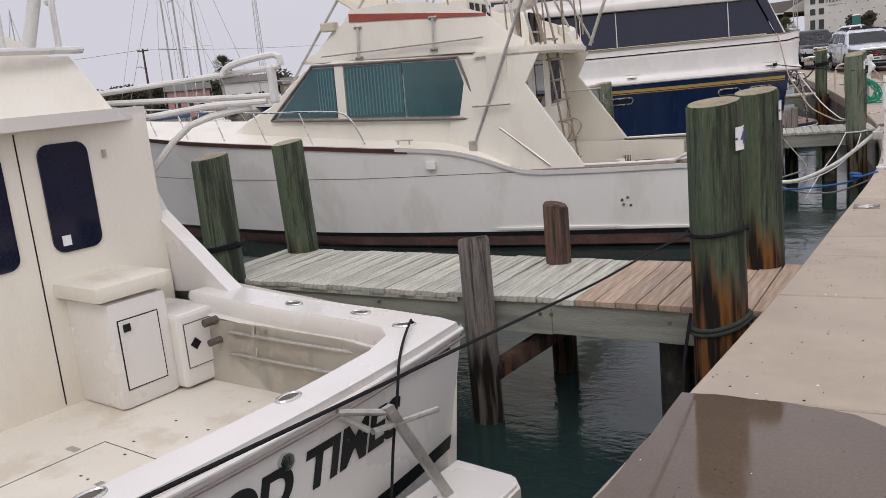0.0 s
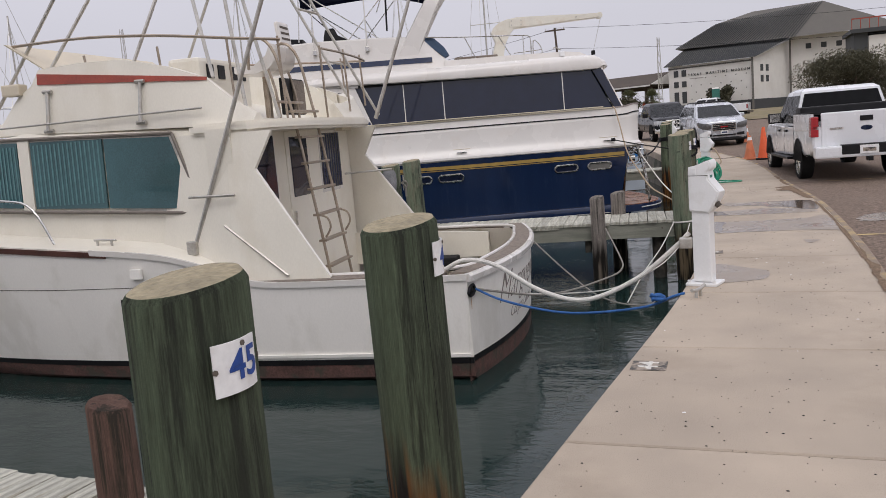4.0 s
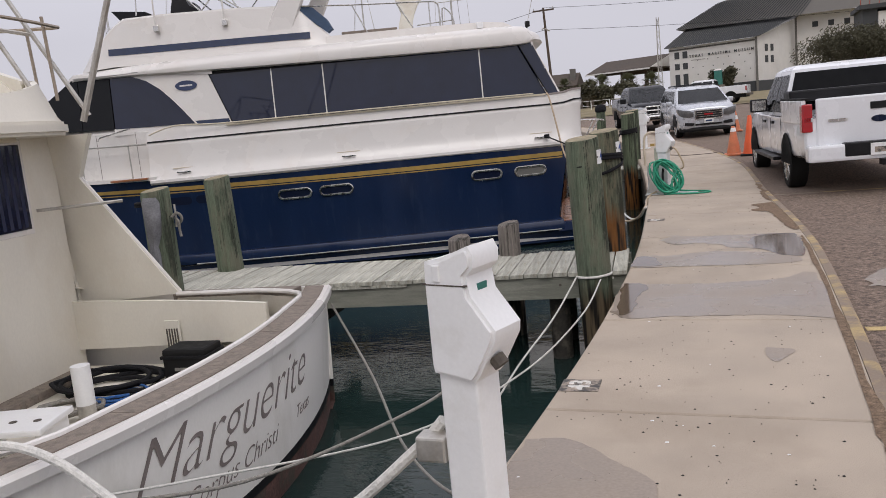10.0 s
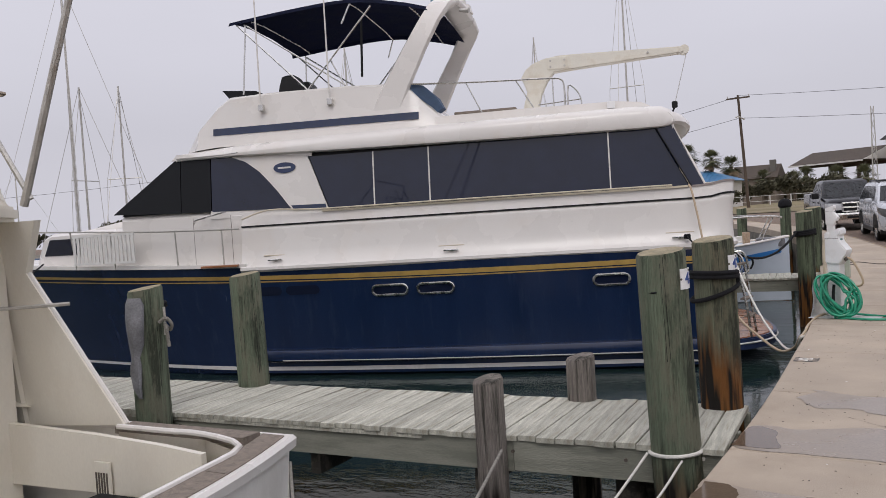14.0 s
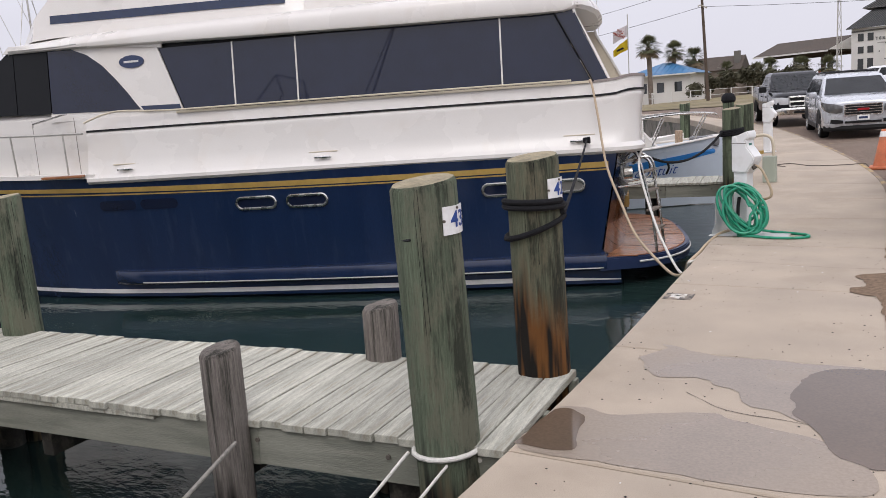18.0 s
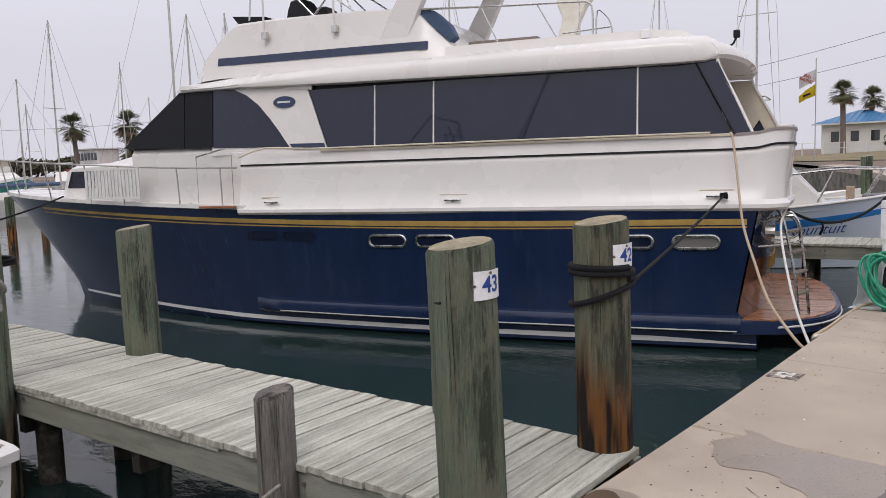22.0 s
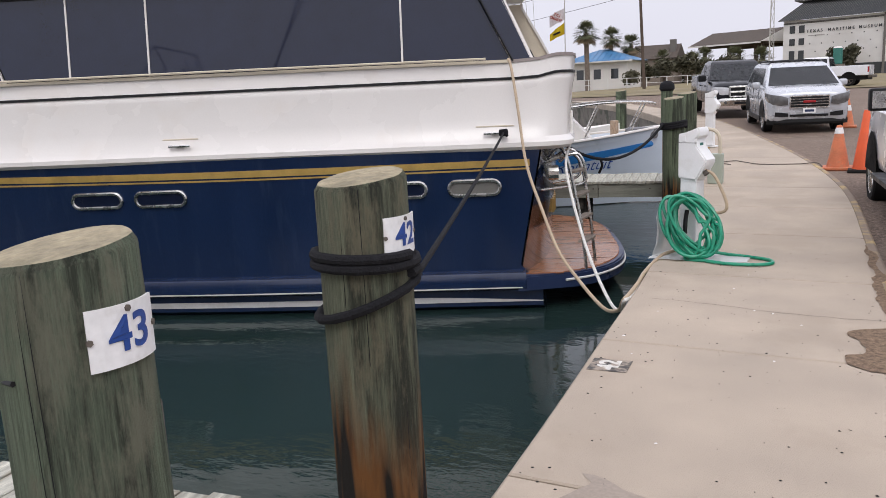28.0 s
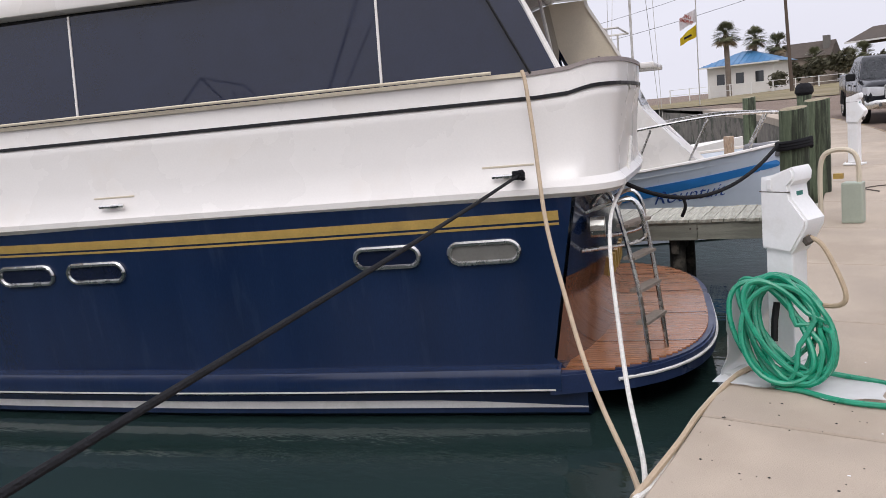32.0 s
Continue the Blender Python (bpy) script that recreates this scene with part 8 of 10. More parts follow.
def traffic_cone(x, y, h, mat, bands, label):
    root = thing("traffic_cone", pose(x, y, gz(y) - .07), label, "traffic cone", "traffic cones by the kerb")
    part("base", boxed(-.24, .24, -.24, .24, 0, .05, bevel=.015), M["rubber"] if mat is M["cone"] else mat, root)
    n = 20
    bm = loft(bmesh.new(), [[(r * math.cos(2 * math.pi * k / n), r * math.sin(2 * math.pi * k / n), z) for k in range(n)] for r, z in ((.18, .05), (.165, .12), (.045, h - .02), (.035, h))])
    part("cone_body", bm, mat, root, smooth=True)
    for z0, z1 in bands:
        f = lambda z: .168 - (.168 - .047) * (z - .1) / (h - .12)
        bm = loft(bmesh.new(), [[((f(z) + .004) * math.cos(2 * math.pi * k / n), (f(z) + .004) * math.sin(2 * math.pi * k / n), z) for k in range(n)] for z in (z0, z1)], cap0=False, cap1=False)
        part("reflective_band", bm, M["sign_white"], root, "worn white reflective band", smooth=True)
    return root


traffic_cone(1.10, 26.25, .74, M["cone_old"], ((.60, .70),), "faded orange traffic cone with a worn white band")
traffic_cone(1.50, 25.95, 1.0, M["cone"], (), "bright orange traffic cone on a black base")
traffic_cone(1.0, 34.3, .74, M["cone_old"], ((.42, .56),), "faded orange traffic cone standing beside the silver car")

# ---- beyond the quay: buildings, trees, poles ----
def gable_roof(x0, x1, y0, y1, z, zr, over, mat, parent, along="x", seams=0):
    bm = bmesh.new()
    if along == "x":
        ym = (y0 + y1) / 2
        a = [(x0 - over, y0 - over, z), (x1 + over, y0 - over, z), (x1 + over, y1 + over, z), (x0 - over, y1 + over, z), (x0 - over, ym, zr), (x1 + over, ym, zr)]
        v = [bm.verts.new(p) for p in a]
        fs_ = [(0, 1, 5, 4), (2, 3, 4, 5), (0, 4, 3), (1, 2, 5), (0, 3, 2, 1)]
    else:
        xm = (x0 + x1) / 2
        a = [(x0 - over, y0 - over, z), (x1 + over, y0 - over, z), (x1 + over, y1 + over, z), (x0 - over, y1 + over, z), (xm, y0 - over, zr), (xm, y1 + over, zr)]
        v = [bm.verts.new(p) for p in a]
        fs_ = [(0, 4, 5, 3), (1, 2, 5, 4), (0, 1, 4), (3, 5, 2), (0, 3, 2, 1)]
    for f in fs_:
        bm.faces.new([v[i] for i in f])
    bmesh.ops.recalc_face_normals(bm, faces=bm.faces[:])
    rf = part("roof", bm, mat, parent)
    for k in range(seams):
        t = (k + .5) / seams
        if along == "x":
            x = x0 - over + (x1 - x0 + 2 * over) * t
            bm = tubed([(x, y0 - over, z + .03), (x, (y0 + y1) / 2, zr + .03)], .05, 4)
            part("roof_seam", bm, mat, rf)
    return rf


# maritime museum: two-step seamed roof, white walls on a dark plinth
mus = thing("museum_building", pose(0, 0, 0), "white museum building with dark standing-seam roof", "building")
MY = 150.9


def mus_wall(x0, y0, x1, y1, z0, z1, mat, name="wall", t=.4, z1b=None):
    d = Vector((x1 - x0, y1 - y0, 0)).normalized()
    nrm = Vector((-d.y, d.x, 0)) * t
    z1b = z1 if z1b is None else z1b
    bm = bmesh.new()
    rings = [[(x0, y0, z0), (x1, y1, z0), (x1, y1, z1b), (x0, y0, z1)], [(x0 + nrm.x, y0 + nrm.y, z0), (x1 + nrm.x, y1 + nrm.y, z0), (x1 + nrm.x, y1 + nrm.y, z1b), (x0 + nrm.x, y0 + nrm.y, z1)]]
    loft(bm, rings)
    bmesh.ops.recalc_face_normals(bm, faces=bm.faces[:])
    return part(name, bm, mat, mus)


MR = MY - 5.4
front = mus_wall(-11.3, MY, 2.5, MR, 2.6, 9.9, M["stucco"])
mus_wall(-11.3, MY - .15, 2.6, MR - .15, -.1, 3.1, M["stucco_dark"], "plinth")
mus_wall(2.5, MR, 9.0, MY + 10, 2.6, 9.9, M["stucco"], z1b=13.2)
mus_wall(2.6, MR - .1, 9.1, MY + 9.9, -.1, 3.1, M["stucco_dark"], "plinth")
mus_wall(-11.3, MY - .07, 2.5, MR - .07, 9.35, 9.6, M["roof_metal"], "eave_band", t=.06)
for x, y, z1 in ((2.5, MR - .15, 9.9), (8.9, MY + 7.6, 13.2)):
    part("downspout", boxed(x - .17, x + .17, y - .2, y, .0, z1), M["roof_metal"], mus)
mus_wall(9.0, MY + 8, 26, MY + 12, 2.6, 13.6, M["stucco"])
mus_wall(9.0, MY + 7.8, 26, MY + 11.8, -.1, 2.6, M["stucco_dark"], "plinth")
mus_wall(-5, MY + 22, -11.3, MY, -.1, 9.9, M["stucco"])
bm = bmesh.new()
P0 = [(-12.0, MY - .3, 9.9), (2.9, MR - .9, 9.9), (9.7, MY + 8.0, 13.3), (9.6, MY + 12, 14.0), (-7.5, MY + 9, 14.2), (-9.6, MY + 9, 10.4)]
ra = [bm.verts.new(Vector(P0[0]).lerp(Vector(P0[1]), k / 20)) for k in range(21)]
rb = [bm.verts.new(Vector(P0[4]).lerp(Vector(P0[3]), k / 20)) for k in range(21)]
for k in range(20):
    bm.faces.new((ra[k], ra[k + 1], rb[k + 1], rb[k]))
bm.faces.new((ra[20], bm.verts.new(P0[2]), rb[20]))
bm.faces.new((ra[0], rb[0], bm.verts.new(P0[5])))
part("lower_roof", bm, M["roof_metal"], mus, "seamed metal roof")
bm = bmesh.new()
P1 = [(-10.3, MY + 5.5, 13.2), (-3.0, MY + 10, 17.4), (3, MY + 12, 19.0), (14.5, MY + 10, 19.2), (27, MY + 9, 13.6), (9.5, MY + 5.2, 13.2), (-5, MY + 24, 12.5)]
v = [bm.verts.new(p) for p in P1]
bm.faces.new((v[0], v[5], v[3], v[2], v[1]))
bm.faces.new((v[5], v[4], v[3]))
bm.faces.new((v[0], v[1], v[6]))
ur = part("upper_roof", bm, M["roof_metal"], mus)
for k in range(40):
    t = k / 39
    a = Vector(P0[0]).lerp(Vector(P0[1]), t)
    b = Vector(P0[4]).lerp(Vector(P0[3]), t)
    part("roof_seam", tubed([a + Vector((0, 0, .06)), a.lerp(b, .98) + Vector((0, 0, .06))], 0.085, 4), M["stucco_dark"], ur)
    a = Vector(P1[0]).lerp(Vector(P1[5]), t)
    b = Vector(P1[1]).lerp(Vector(P1[3]), t)
    part("roof_seam", tubed([a + Vector((0, 0, .08)), a.lerp(b, .97) + Vector((0, 0, .08))], 0.09, 4), M["stucco_dark"], ur)
MF = pose(-11.3, MY, 0, 0, 0, math.degrees(math.atan2(MR - MY, 13.8)))
for x in (1.0, 2.45):
    for z0, z1 in ((8.0, 9.1), (6.2, 7.2), (3.4, 5.4)):
        part("window_recess", boxed(x, x + .85, -.06, .02, z0, z1, m=MF), M["stucco_dark"], front)
for r in range(4):
    for k in range(6):
        x, z = 4.1 + k * 1.75 + .85 * (r % 2), 3.9 + r * 1.15
        part("wall_hole", boxed(x, x + .17, -.03, .01, z, z + .17, m=MF), M["stucco_dark"], front)
part("small_sign", boxed(3.9, 6.4, -.04, .0, 7.45, 7.6, m=MF), M["stone_joint"], front)
for word, x in (("T E X A S", 4.85), ("M A R I T I M E", 8.75), ("M U S E U M", 12.85)):
    lettering(word, .60, M["stucco_dark"], "lettering", mus, MF @ pose(x, -.06, 8.15, 90, 0, 0), extrude=.03, bold=.006)
MG = pose(2.5, MR, 0, 0, 0, math.degrees(math.atan2(MY + 10 - MR, 6.5)))
for x in (3.3, 5.6):
    for z in (5.9, 7.7):
        part("window_recess", boxed(x, x + 1.1, -.06, .02, z, z + 1.1, m=MG), M["stucco_dark"], mus)
for x in (11.5, 14.0, 16.5):
    part("window_recess", boxed(x, x + .9, MY + 8.2, MY + 8.6, 11.2, 12.1, m=pose(0, (x - 9) * .23 - .2, 0)), M["stucco_dark"], mus)

# observation tower at the side of the museum
tw = thing("lookout_building", pose(17.5, 117.8, 0), "white and grey lookout building with red railing", "building")
part("wall", boxed(-1.5, 9, -1, 8, -.1, 9.5), M["stucco"], tw)
part("wall", boxed(-3.2, -1.6, -1, 8, -.1, 9.9), M["stucco_dark"], tw)
part("deck", boxed(-3.6, 9, -1.6, 8, 9.9, 10.4), M["stucco_dark"], tw)
for k in range(12):
    part("baluster", boxed(-3.5 + k, -3.42 + k, -1.5, -1.42, 10.4, 11.6), M["rust_red"], tw)
part("top_rail", boxed(-3.5, 8, -1.5, -1.42, 11.6, 11.75), M["rust_red"], tw)

# open pavilion
pv = thing("pavilion", pose(-15.8, 159, -.36, 0, 0, -25) @ Matrix.Scale(1.22, 4), "open timber pavilion with dark shingled roof", "pavilion")
gable_roof(-6, 2.6, -4.5, 4.5, 6.2, 8.05, 1.2, M["roof_brown"], pv)
part("eave_board", boxed(-7.2, 3.8, -5.76, -5.7, 6.02, 6.22), M["stucco"], pv)
bm = prism(bmesh.new(), [(-5.6, 6.25), (5.6, 6.25), (0, 7.98)], 3.8, 3.86, axis="x")
part("gable_panel", bm, M["stucco"], pv, "pale gable boarding")
for x in (-5.6, -1.8, 2.2):
    for y in (-4.1, 4.1):
        part("post", boxed(x - .2, x + .2, y - .2, y + .2, -.07, 6.25), M["wood_dark"], pv)
for y in (-4.1, 4.1):
    part("roof_beam", boxed(-6.6, 3.2, y - .12, y + .12, 5.75, 6.19), M["wood_dark"], pv)
part("railing", boxed(-5.7, 2.3, -4.2, -4.1, 2.2, 2.35), M["teak_grey"], pv)
part("stored_panel", boxed(-.6, 1.4, -1, 0, 1.2, 3.9, bevel=.3), M["orange"], pv)
# blue-roofed house
bh_ = thing("house", pose(-.95, 0, 0), "small white house with bright blue metal roof", "house")
part("wall", boxed(-31.7, -24.2, 111.5, 118, -.1, 4.5), M["stucco"], bh_)
bm = bmesh.new()
v = [bm.verts.new(p) for p in ((-32.6, 110.8, 4.45), (-23.4, 110.8, 4.45), (-23.4, 118.8, 4.45), (-32.6, 118.8, 4.45), (-28.6, 114.8, 5.98), (-27.4, 114.8, 5.98))]
for f in ((0, 1, 5, 4), (1, 2, 5), (2, 3, 4, 5), (3, 0, 4), (3, 2, 1, 0)):
    bm.faces.new([v[k] for k in f])
rf = part("roof", bm, M["roof_blue"], bh_, "bright blue hipped metal roof")
for k in range(13):
    x = -32 + k * .68
    t = min(1, max(0, (x + 32.6) / 4.0 if x < -28.6 else ((-23.4 - x) / 4.0 if x > -27.4 else 1)))
    part("roof_seam", tubed([(x, 110.8, 4.48), (x, 110.8 + 4 * t, 4.48 + 1.53 * t)], .04, 4), M["roof_blue"], rf)
part("fascia", boxed(-32.6, -23.4, 110.76, 110.82, 4.3, 4.46), M["stucco"], bh_)
for x in (-30.6, -28.4, -26.2):
    part("window", boxed(x, x + .9, 111.45, 111.52, 2.3, 3.5), M["car_glass"], bh_)
# dark-roofed house behind
dh = thing("house", pose(0, 0, 0), "grey house with dark roof and chimney", "house")
part("wall", boxed(-31, -25, 137, 143, -.1, 5.1), M["teak_grey"], dh)
gable_roof(-31, -25, 137, 143, 5.1, 7.2, .5, M["roof_brown"], dh)
part("chimney", boxed(-25.8, -25.0, 138, 139, 5, 7.8), M["roof_metal"], dh)
# long fence along the lawn
fence = thing("fence", pose(0, 0, 0), "white post and rail fence beyond the lawn", "fence")
for k in range(11):
    x = -34 + k * 2.2
    part("post", boxed(x, x + .09, 103.0, 103.09, .8, 2.25), M["alu_white"], fence)
for z in (1.6, 2.18):
    part("rail", boxed(-34, -11.8, 103.04, 103.1, z, z + .05), M["alu_white"], fence)


def utility_pole(x, y, h, label, lean=(0, 0), arm=2.2):
    root = thing("utility_pole", pose(x, y, -.07), label, "utility pole", "utility poles")
    part("shaft", tubed([(0, 0, 0), (lean[0] * h, lean[1] * h, h)], .17, 10, r1=.11), M["wood_dark"], root, smooth=True)
    part("crossarm", boxed(-arm / 2, arm / 2, -.06, .06, h - .35, h - .2, m=Matrix.Translation((lean[0] * h, lean[1] * h, 0))), M["wood_dark"], root)
    for q in (-.45, 0, .45):
        part("insulator", tubed([(q * arm + lean[0] * h, lean[1] * h, h - .2), (q * arm + lean[0] * h, lean[1] * h, h)], .05, 6), M["alu"], root)
    part("street_light", tubed([(0, -.1, h - 2.4), (-.5, -.5, h - 2.1), (-.7, -.6, h - 2.2)], .07, 6), M["alu"], root)
    return root


utility_pole(-17.6, 89.3, 12.1, "leaning wooden utility pole with crossarm", lean=(-.045, 0))
utility_pole(-80, 70, 8.8, "wooden utility pole across the water", arm=1.8)
utility_pole(60, 96, 12, "wooden utility pole beyond the car park")
for a, b, sag in (((-18.1, 89.3, 12), (60, 96, 11.9), 1.6), ((-18.1, 89.3, 9.8), (60, 96, 9.6), 1.8), ((-18.1, 89.3, 11.9), (-80, 118, 11), 1.5), ((-18.1, 89.3, 9.8), (-80, 118, 9), 1.5), ((-80, 70, 8.6), (-150, 40, 9), 1.0), ((-80, 70, 8.6), (-60, 120, 9), .8)):
    pts = [Vector(a).lerp(Vector(b), t / 14) - Vector((0, 0, sag * 4 * (t / 14) * (1 - t / 14))) for t in range(15)]
    wob = tagged(part("power_line", tubed(pts, .022, 4), M["black"]), "thin black overhead power line", "power line", "overhead lines")


def lattice_tower(x, y, h, w):
    root = thing("lattice_tower", pose(x, y, 0), "slender steel lattice radio tower", "tower")
    for k in range(3):
        a = 2 * math.pi * k / 3
        part("leg", tubed([(w * math.cos(a), w * math.sin(a), 0), (w * .45 * math.cos(a), w * .45 * math.sin(a), h)], .07, 4), M["alu"], root)
    n = int(h / 1.6)
    for i in range(n):
        for k in range(3):
            a, b = 2 * math.pi * k / 3, 2 * math.pi * (k + 1) / 3
            f0, f1 = w * (1 - .55 * i / n), w * (1 - .55 * (i + 1) / n)
            part("brace", tubed([(f0 * math.cos(a), f0 * math.sin(a), h * i / n), (f1 * math.cos(b), f1 * math.sin(b), h * (i + 1) / n)], .035, 3), M["alu"], root)
    return root


lattice_tower(-127, 149, 30, .9)
lattice_tower(-11.8, 139, 14.2, .5)


def palm(x, y, h, crown, seed, label, skirt=True):
    rnd = random.Random(seed)
    root = thing("palm_tree", pose(x, y, -.07), label, "palm tree", "palm trees")
    bx, by = rnd.uniform(-.3, .3), rnd.uniform(-.3, .3)
    part("trunk", tubed([(0, 0, 0), (bx * .3, by * .3, h * .5), (bx, by, h)], .30, 10, sub=3, r1=.28), M["bark"], root, smooth=True)
    verts, faces = [], []
    dv, df = [], []
    for k in range(110):
        a = rnd.uniform(0, 6.28)
        e = rnd.uniform(-.95, 1.4)
        ln = crown * rnd.uniform(.75, 1.05)
        V, F = (verts, faces) if e > -.5 else (dv, df)
        d = Vector((math.cos(a) * math.cos(e), math.sin(a) * math.cos(e), math.sin(e)))
        side = d.cross(Vector((0, 0, 1))).normalized()
        base = Vector((bx, by, h))
        stalk = base + d * ln * .5
        # fan of narrow leaflets
        for q in range(9):
            t = (q - 4) / 4
            dirv = (d * (1 - .35 * abs(t)) + side * t * .75).normalized()
            tip = stalk + dirv * ln * .55 - Vector((0, 0, .10 * ln * (1 + abs(t))))
            w = d.cross(side).normalized() * .0 + side * .055 * ln * .55
            i = len(V)
            V.extend([stalk - w * .4, stalk + w * .4, stalk.lerp(tip, .6) + w, tip, stalk.lerp(tip, .6) - w])
            F.append((i, i + 1, i + 2, i + 3, i + 4))
        i = len(V)
        V.extend([base - side * .03, base + side * .03, stalk + side * .02, stalk - side * .02])
        F.append((i, i + 1, i + 2, i + 3))
    for nm, V, F, mt in (("crown", verts, faces, M["palm_leaf"]), ("dry_skirt", dv, df, M["palm_dead"])):
        if not F:
            continue
        me = bpy.data.meshes.new(nm)
        me.from_pydata([tuple(p) for p in V], [], F)
        me.materials.append(mt)
        ob = new(nm, me)
        ob.parent = root
    return root


PL = "fan palm with a shaggy crown on a thin trunk"
palm(-28.5, 106.3, 7.7, 1.8, 1, PL)
palm(-28.3, 114.6, 7.4, 1.65, 2, PL)
palm(-26.6, 119.2, 6.5, 1.75, 3, PL)
palm(-99, 51, 7.2, 2.1, 4, PL)
palm(-96.7, 56.4, 7.5, 2.1, 5, PL)
palm(-98, 57.5, 4.6, 2.4, 6, PL)
palm(-80, 84.2, 6.2, 1.9, 7, PL)
palm(-17, 142, 4.6, 2.2, 8, PL)
palm(-13.5, 143, 4.4, 2.2, 9, PL)
palm(-23, 141, 4.4, 2.0, 10, PL)
palm(-19.5, 131, 4.9, 1.6, 11, PL)
palm(-25.5, 132, 4.9, 1.7, 12, PL)


def leafy(name, x, y, rx, ry, rz, zc, n, seed, label, category, trunk=True, leaf=.105, mat="leaf", group=""):
    """A crown of many small leaf clumps round uneven limbs."""
    rnd = random.Random(seed)
    root = thing(name, pose(x, y, -.07), label, category, group)
    if trunk:
        part("trunk", tubed([(0, 0, 0), (.1, .05, zc * .35), (.05, -.1, zc * .7)], .26, 8, sub=2, r1=.16), M["bark"], root, smooth=True)
        for k in range(6):
            a = 2 * math.pi * k / 6 + rnd.random()
            part("limb", tubed([(.05, 0, zc * .5), (rx * .35 * math.cos(a), ry * .35 * math.sin(a), zc * .9), (rx * .7 * math.cos(a), ry * .7 * math.sin(a), zc + rz * .4 * rnd.random())], .11, 6, sub=2, r1=.03), M["bark"], root)
    lobes = [(rnd.uniform(-.6, .6) * rx, rnd.uniform(-.6, .6) * ry, zc + rnd.uniform(-.45, .5) * rz, rnd.uniform(.35, .55)) for _ in range(14)]
    V, F = [], []
    for _ in range(n):
        lx, ly, lz, lr = rnd.choice(lobes)
        d = Vector((rnd.gauss(0, 1), rnd.gauss(0, 1), rnd.gauss(0, 1))).normalized() * (rnd.random() ** .35)
        c = Vector((lx + d.x * lr * rx, ly + d.y * lr * ry, max(lz + d.z * lr * rz, .15 if trunk or _ % 9 else .0)))
        nrm = Vector((rnd.gauss(0, 1), rnd.gauss(0, 1), rnd.gauss(.5, 1))).normalized()
        a = nrm.orthogonal().normalized()
        b = nrm.cross(a)
        s = leaf * rnd.uniform(.6, 1.4)
        i = len(V)
        V.extend([c - a * s, c + b * s * .45, c + a * s, c - b * s * .45])
        F.append((i, i + 1, i + 2, i + 3))
    me = bpy.data.meshes.new("foliage")
    me.from_pydata([tuple(p) for p in V], [], F)
    me.materials.append(M[mat])
    ob = new("crown", me)
    ob.parent = root
    return root


leafy("oak_tree", 8.2, 63, 3.9, 3.0, 2.2, 3.1, 32000, 21, "spreading dark green live oak behind the car park", "tree", leaf=.07)
leafy("oak_tree", 13.5, 66, 3.9, 3.2, 2.2, 3.2, 26000, 22, "spreading dark green live oak behind the car park", "tree", leaf=.07)
leafy("shrub", -2.5, 143.8, 2.2, 1.7, 2.2, 4.2, 3500, 23, "rounded brown-green shrub by the museum wall", "shrub", trunk=False, leaf=.2)
leafy("shrub", -24.2, 109.5, 1.25, 1.1, 1.0, 2.35, 1400, 24, "clipped dark hedge beside the blue-roofed house", "shrub", trunk=False, leaf=.16)
for k in range(5):
    leafy("tree", -27.5 + k * 3.1, 127 + k % 2, 2.0, 1.8, 1.5, 3.3 + .3 * (k % 3), 900, 240 + k, "low dark leafy tree beyond the lawn", "tree", leaf=.28, group="trees beyond the lawn")
for k in range(9):
    leafy("shore_tree", -128 + k * 5.0, 96 + (k % 3) * 4, 4.2, 3.5, 2.4, 3.6, 3200, 30 + k, "dark leafy tree on the far shore", "tree", leaf=.28, group="trees on the far shore")
for k in range(5):
    leafy("shore_tree", -104 + k * 3.5, 92 + k * 1.2, 2.6, 2.5, 1.6, 1.75, 1800, 50 + k, "low leafy tree on the far shore", "tree", trunk=False, leaf=.22, group="trees on the far shore")
for k in range(3):
    leafy("shore_tree", -36 + k * 5.5, 150, 3.2, 3, 1.8, 2.6, 800, 60 + k, "leafy tree beyond the houses", "tree", leaf=.45, group="trees beyond the houses")
# buildings across the water
for x, y, w, h, mt, lb in ((-84, 80.5, 5.5, 3.4, "pink", "small pink building across the water"), (-78, 85.5, 6, 3.8, "stucco", "white building across the water"), (-72, 90, 5, 3.0, "tan_wall", "tan building across the water")):
    b = thing("building", pose(x, y, 0, 0, 0, 48), lb, "building")
    part("wall", boxed(-w / 2, w / 2, -2, 2, -.2, h), M[mt], b)
    gable_roof(-w / 2, w / 2, -2, 2, h, h + .9, .3, M["roof_metal"], b)
    for q in (-.3, 0, .3):
        part("window", boxed(q * w - .4, q * w + .4, -2.04, -1.98, 1.2, 2.3), M["car_glass"], b)


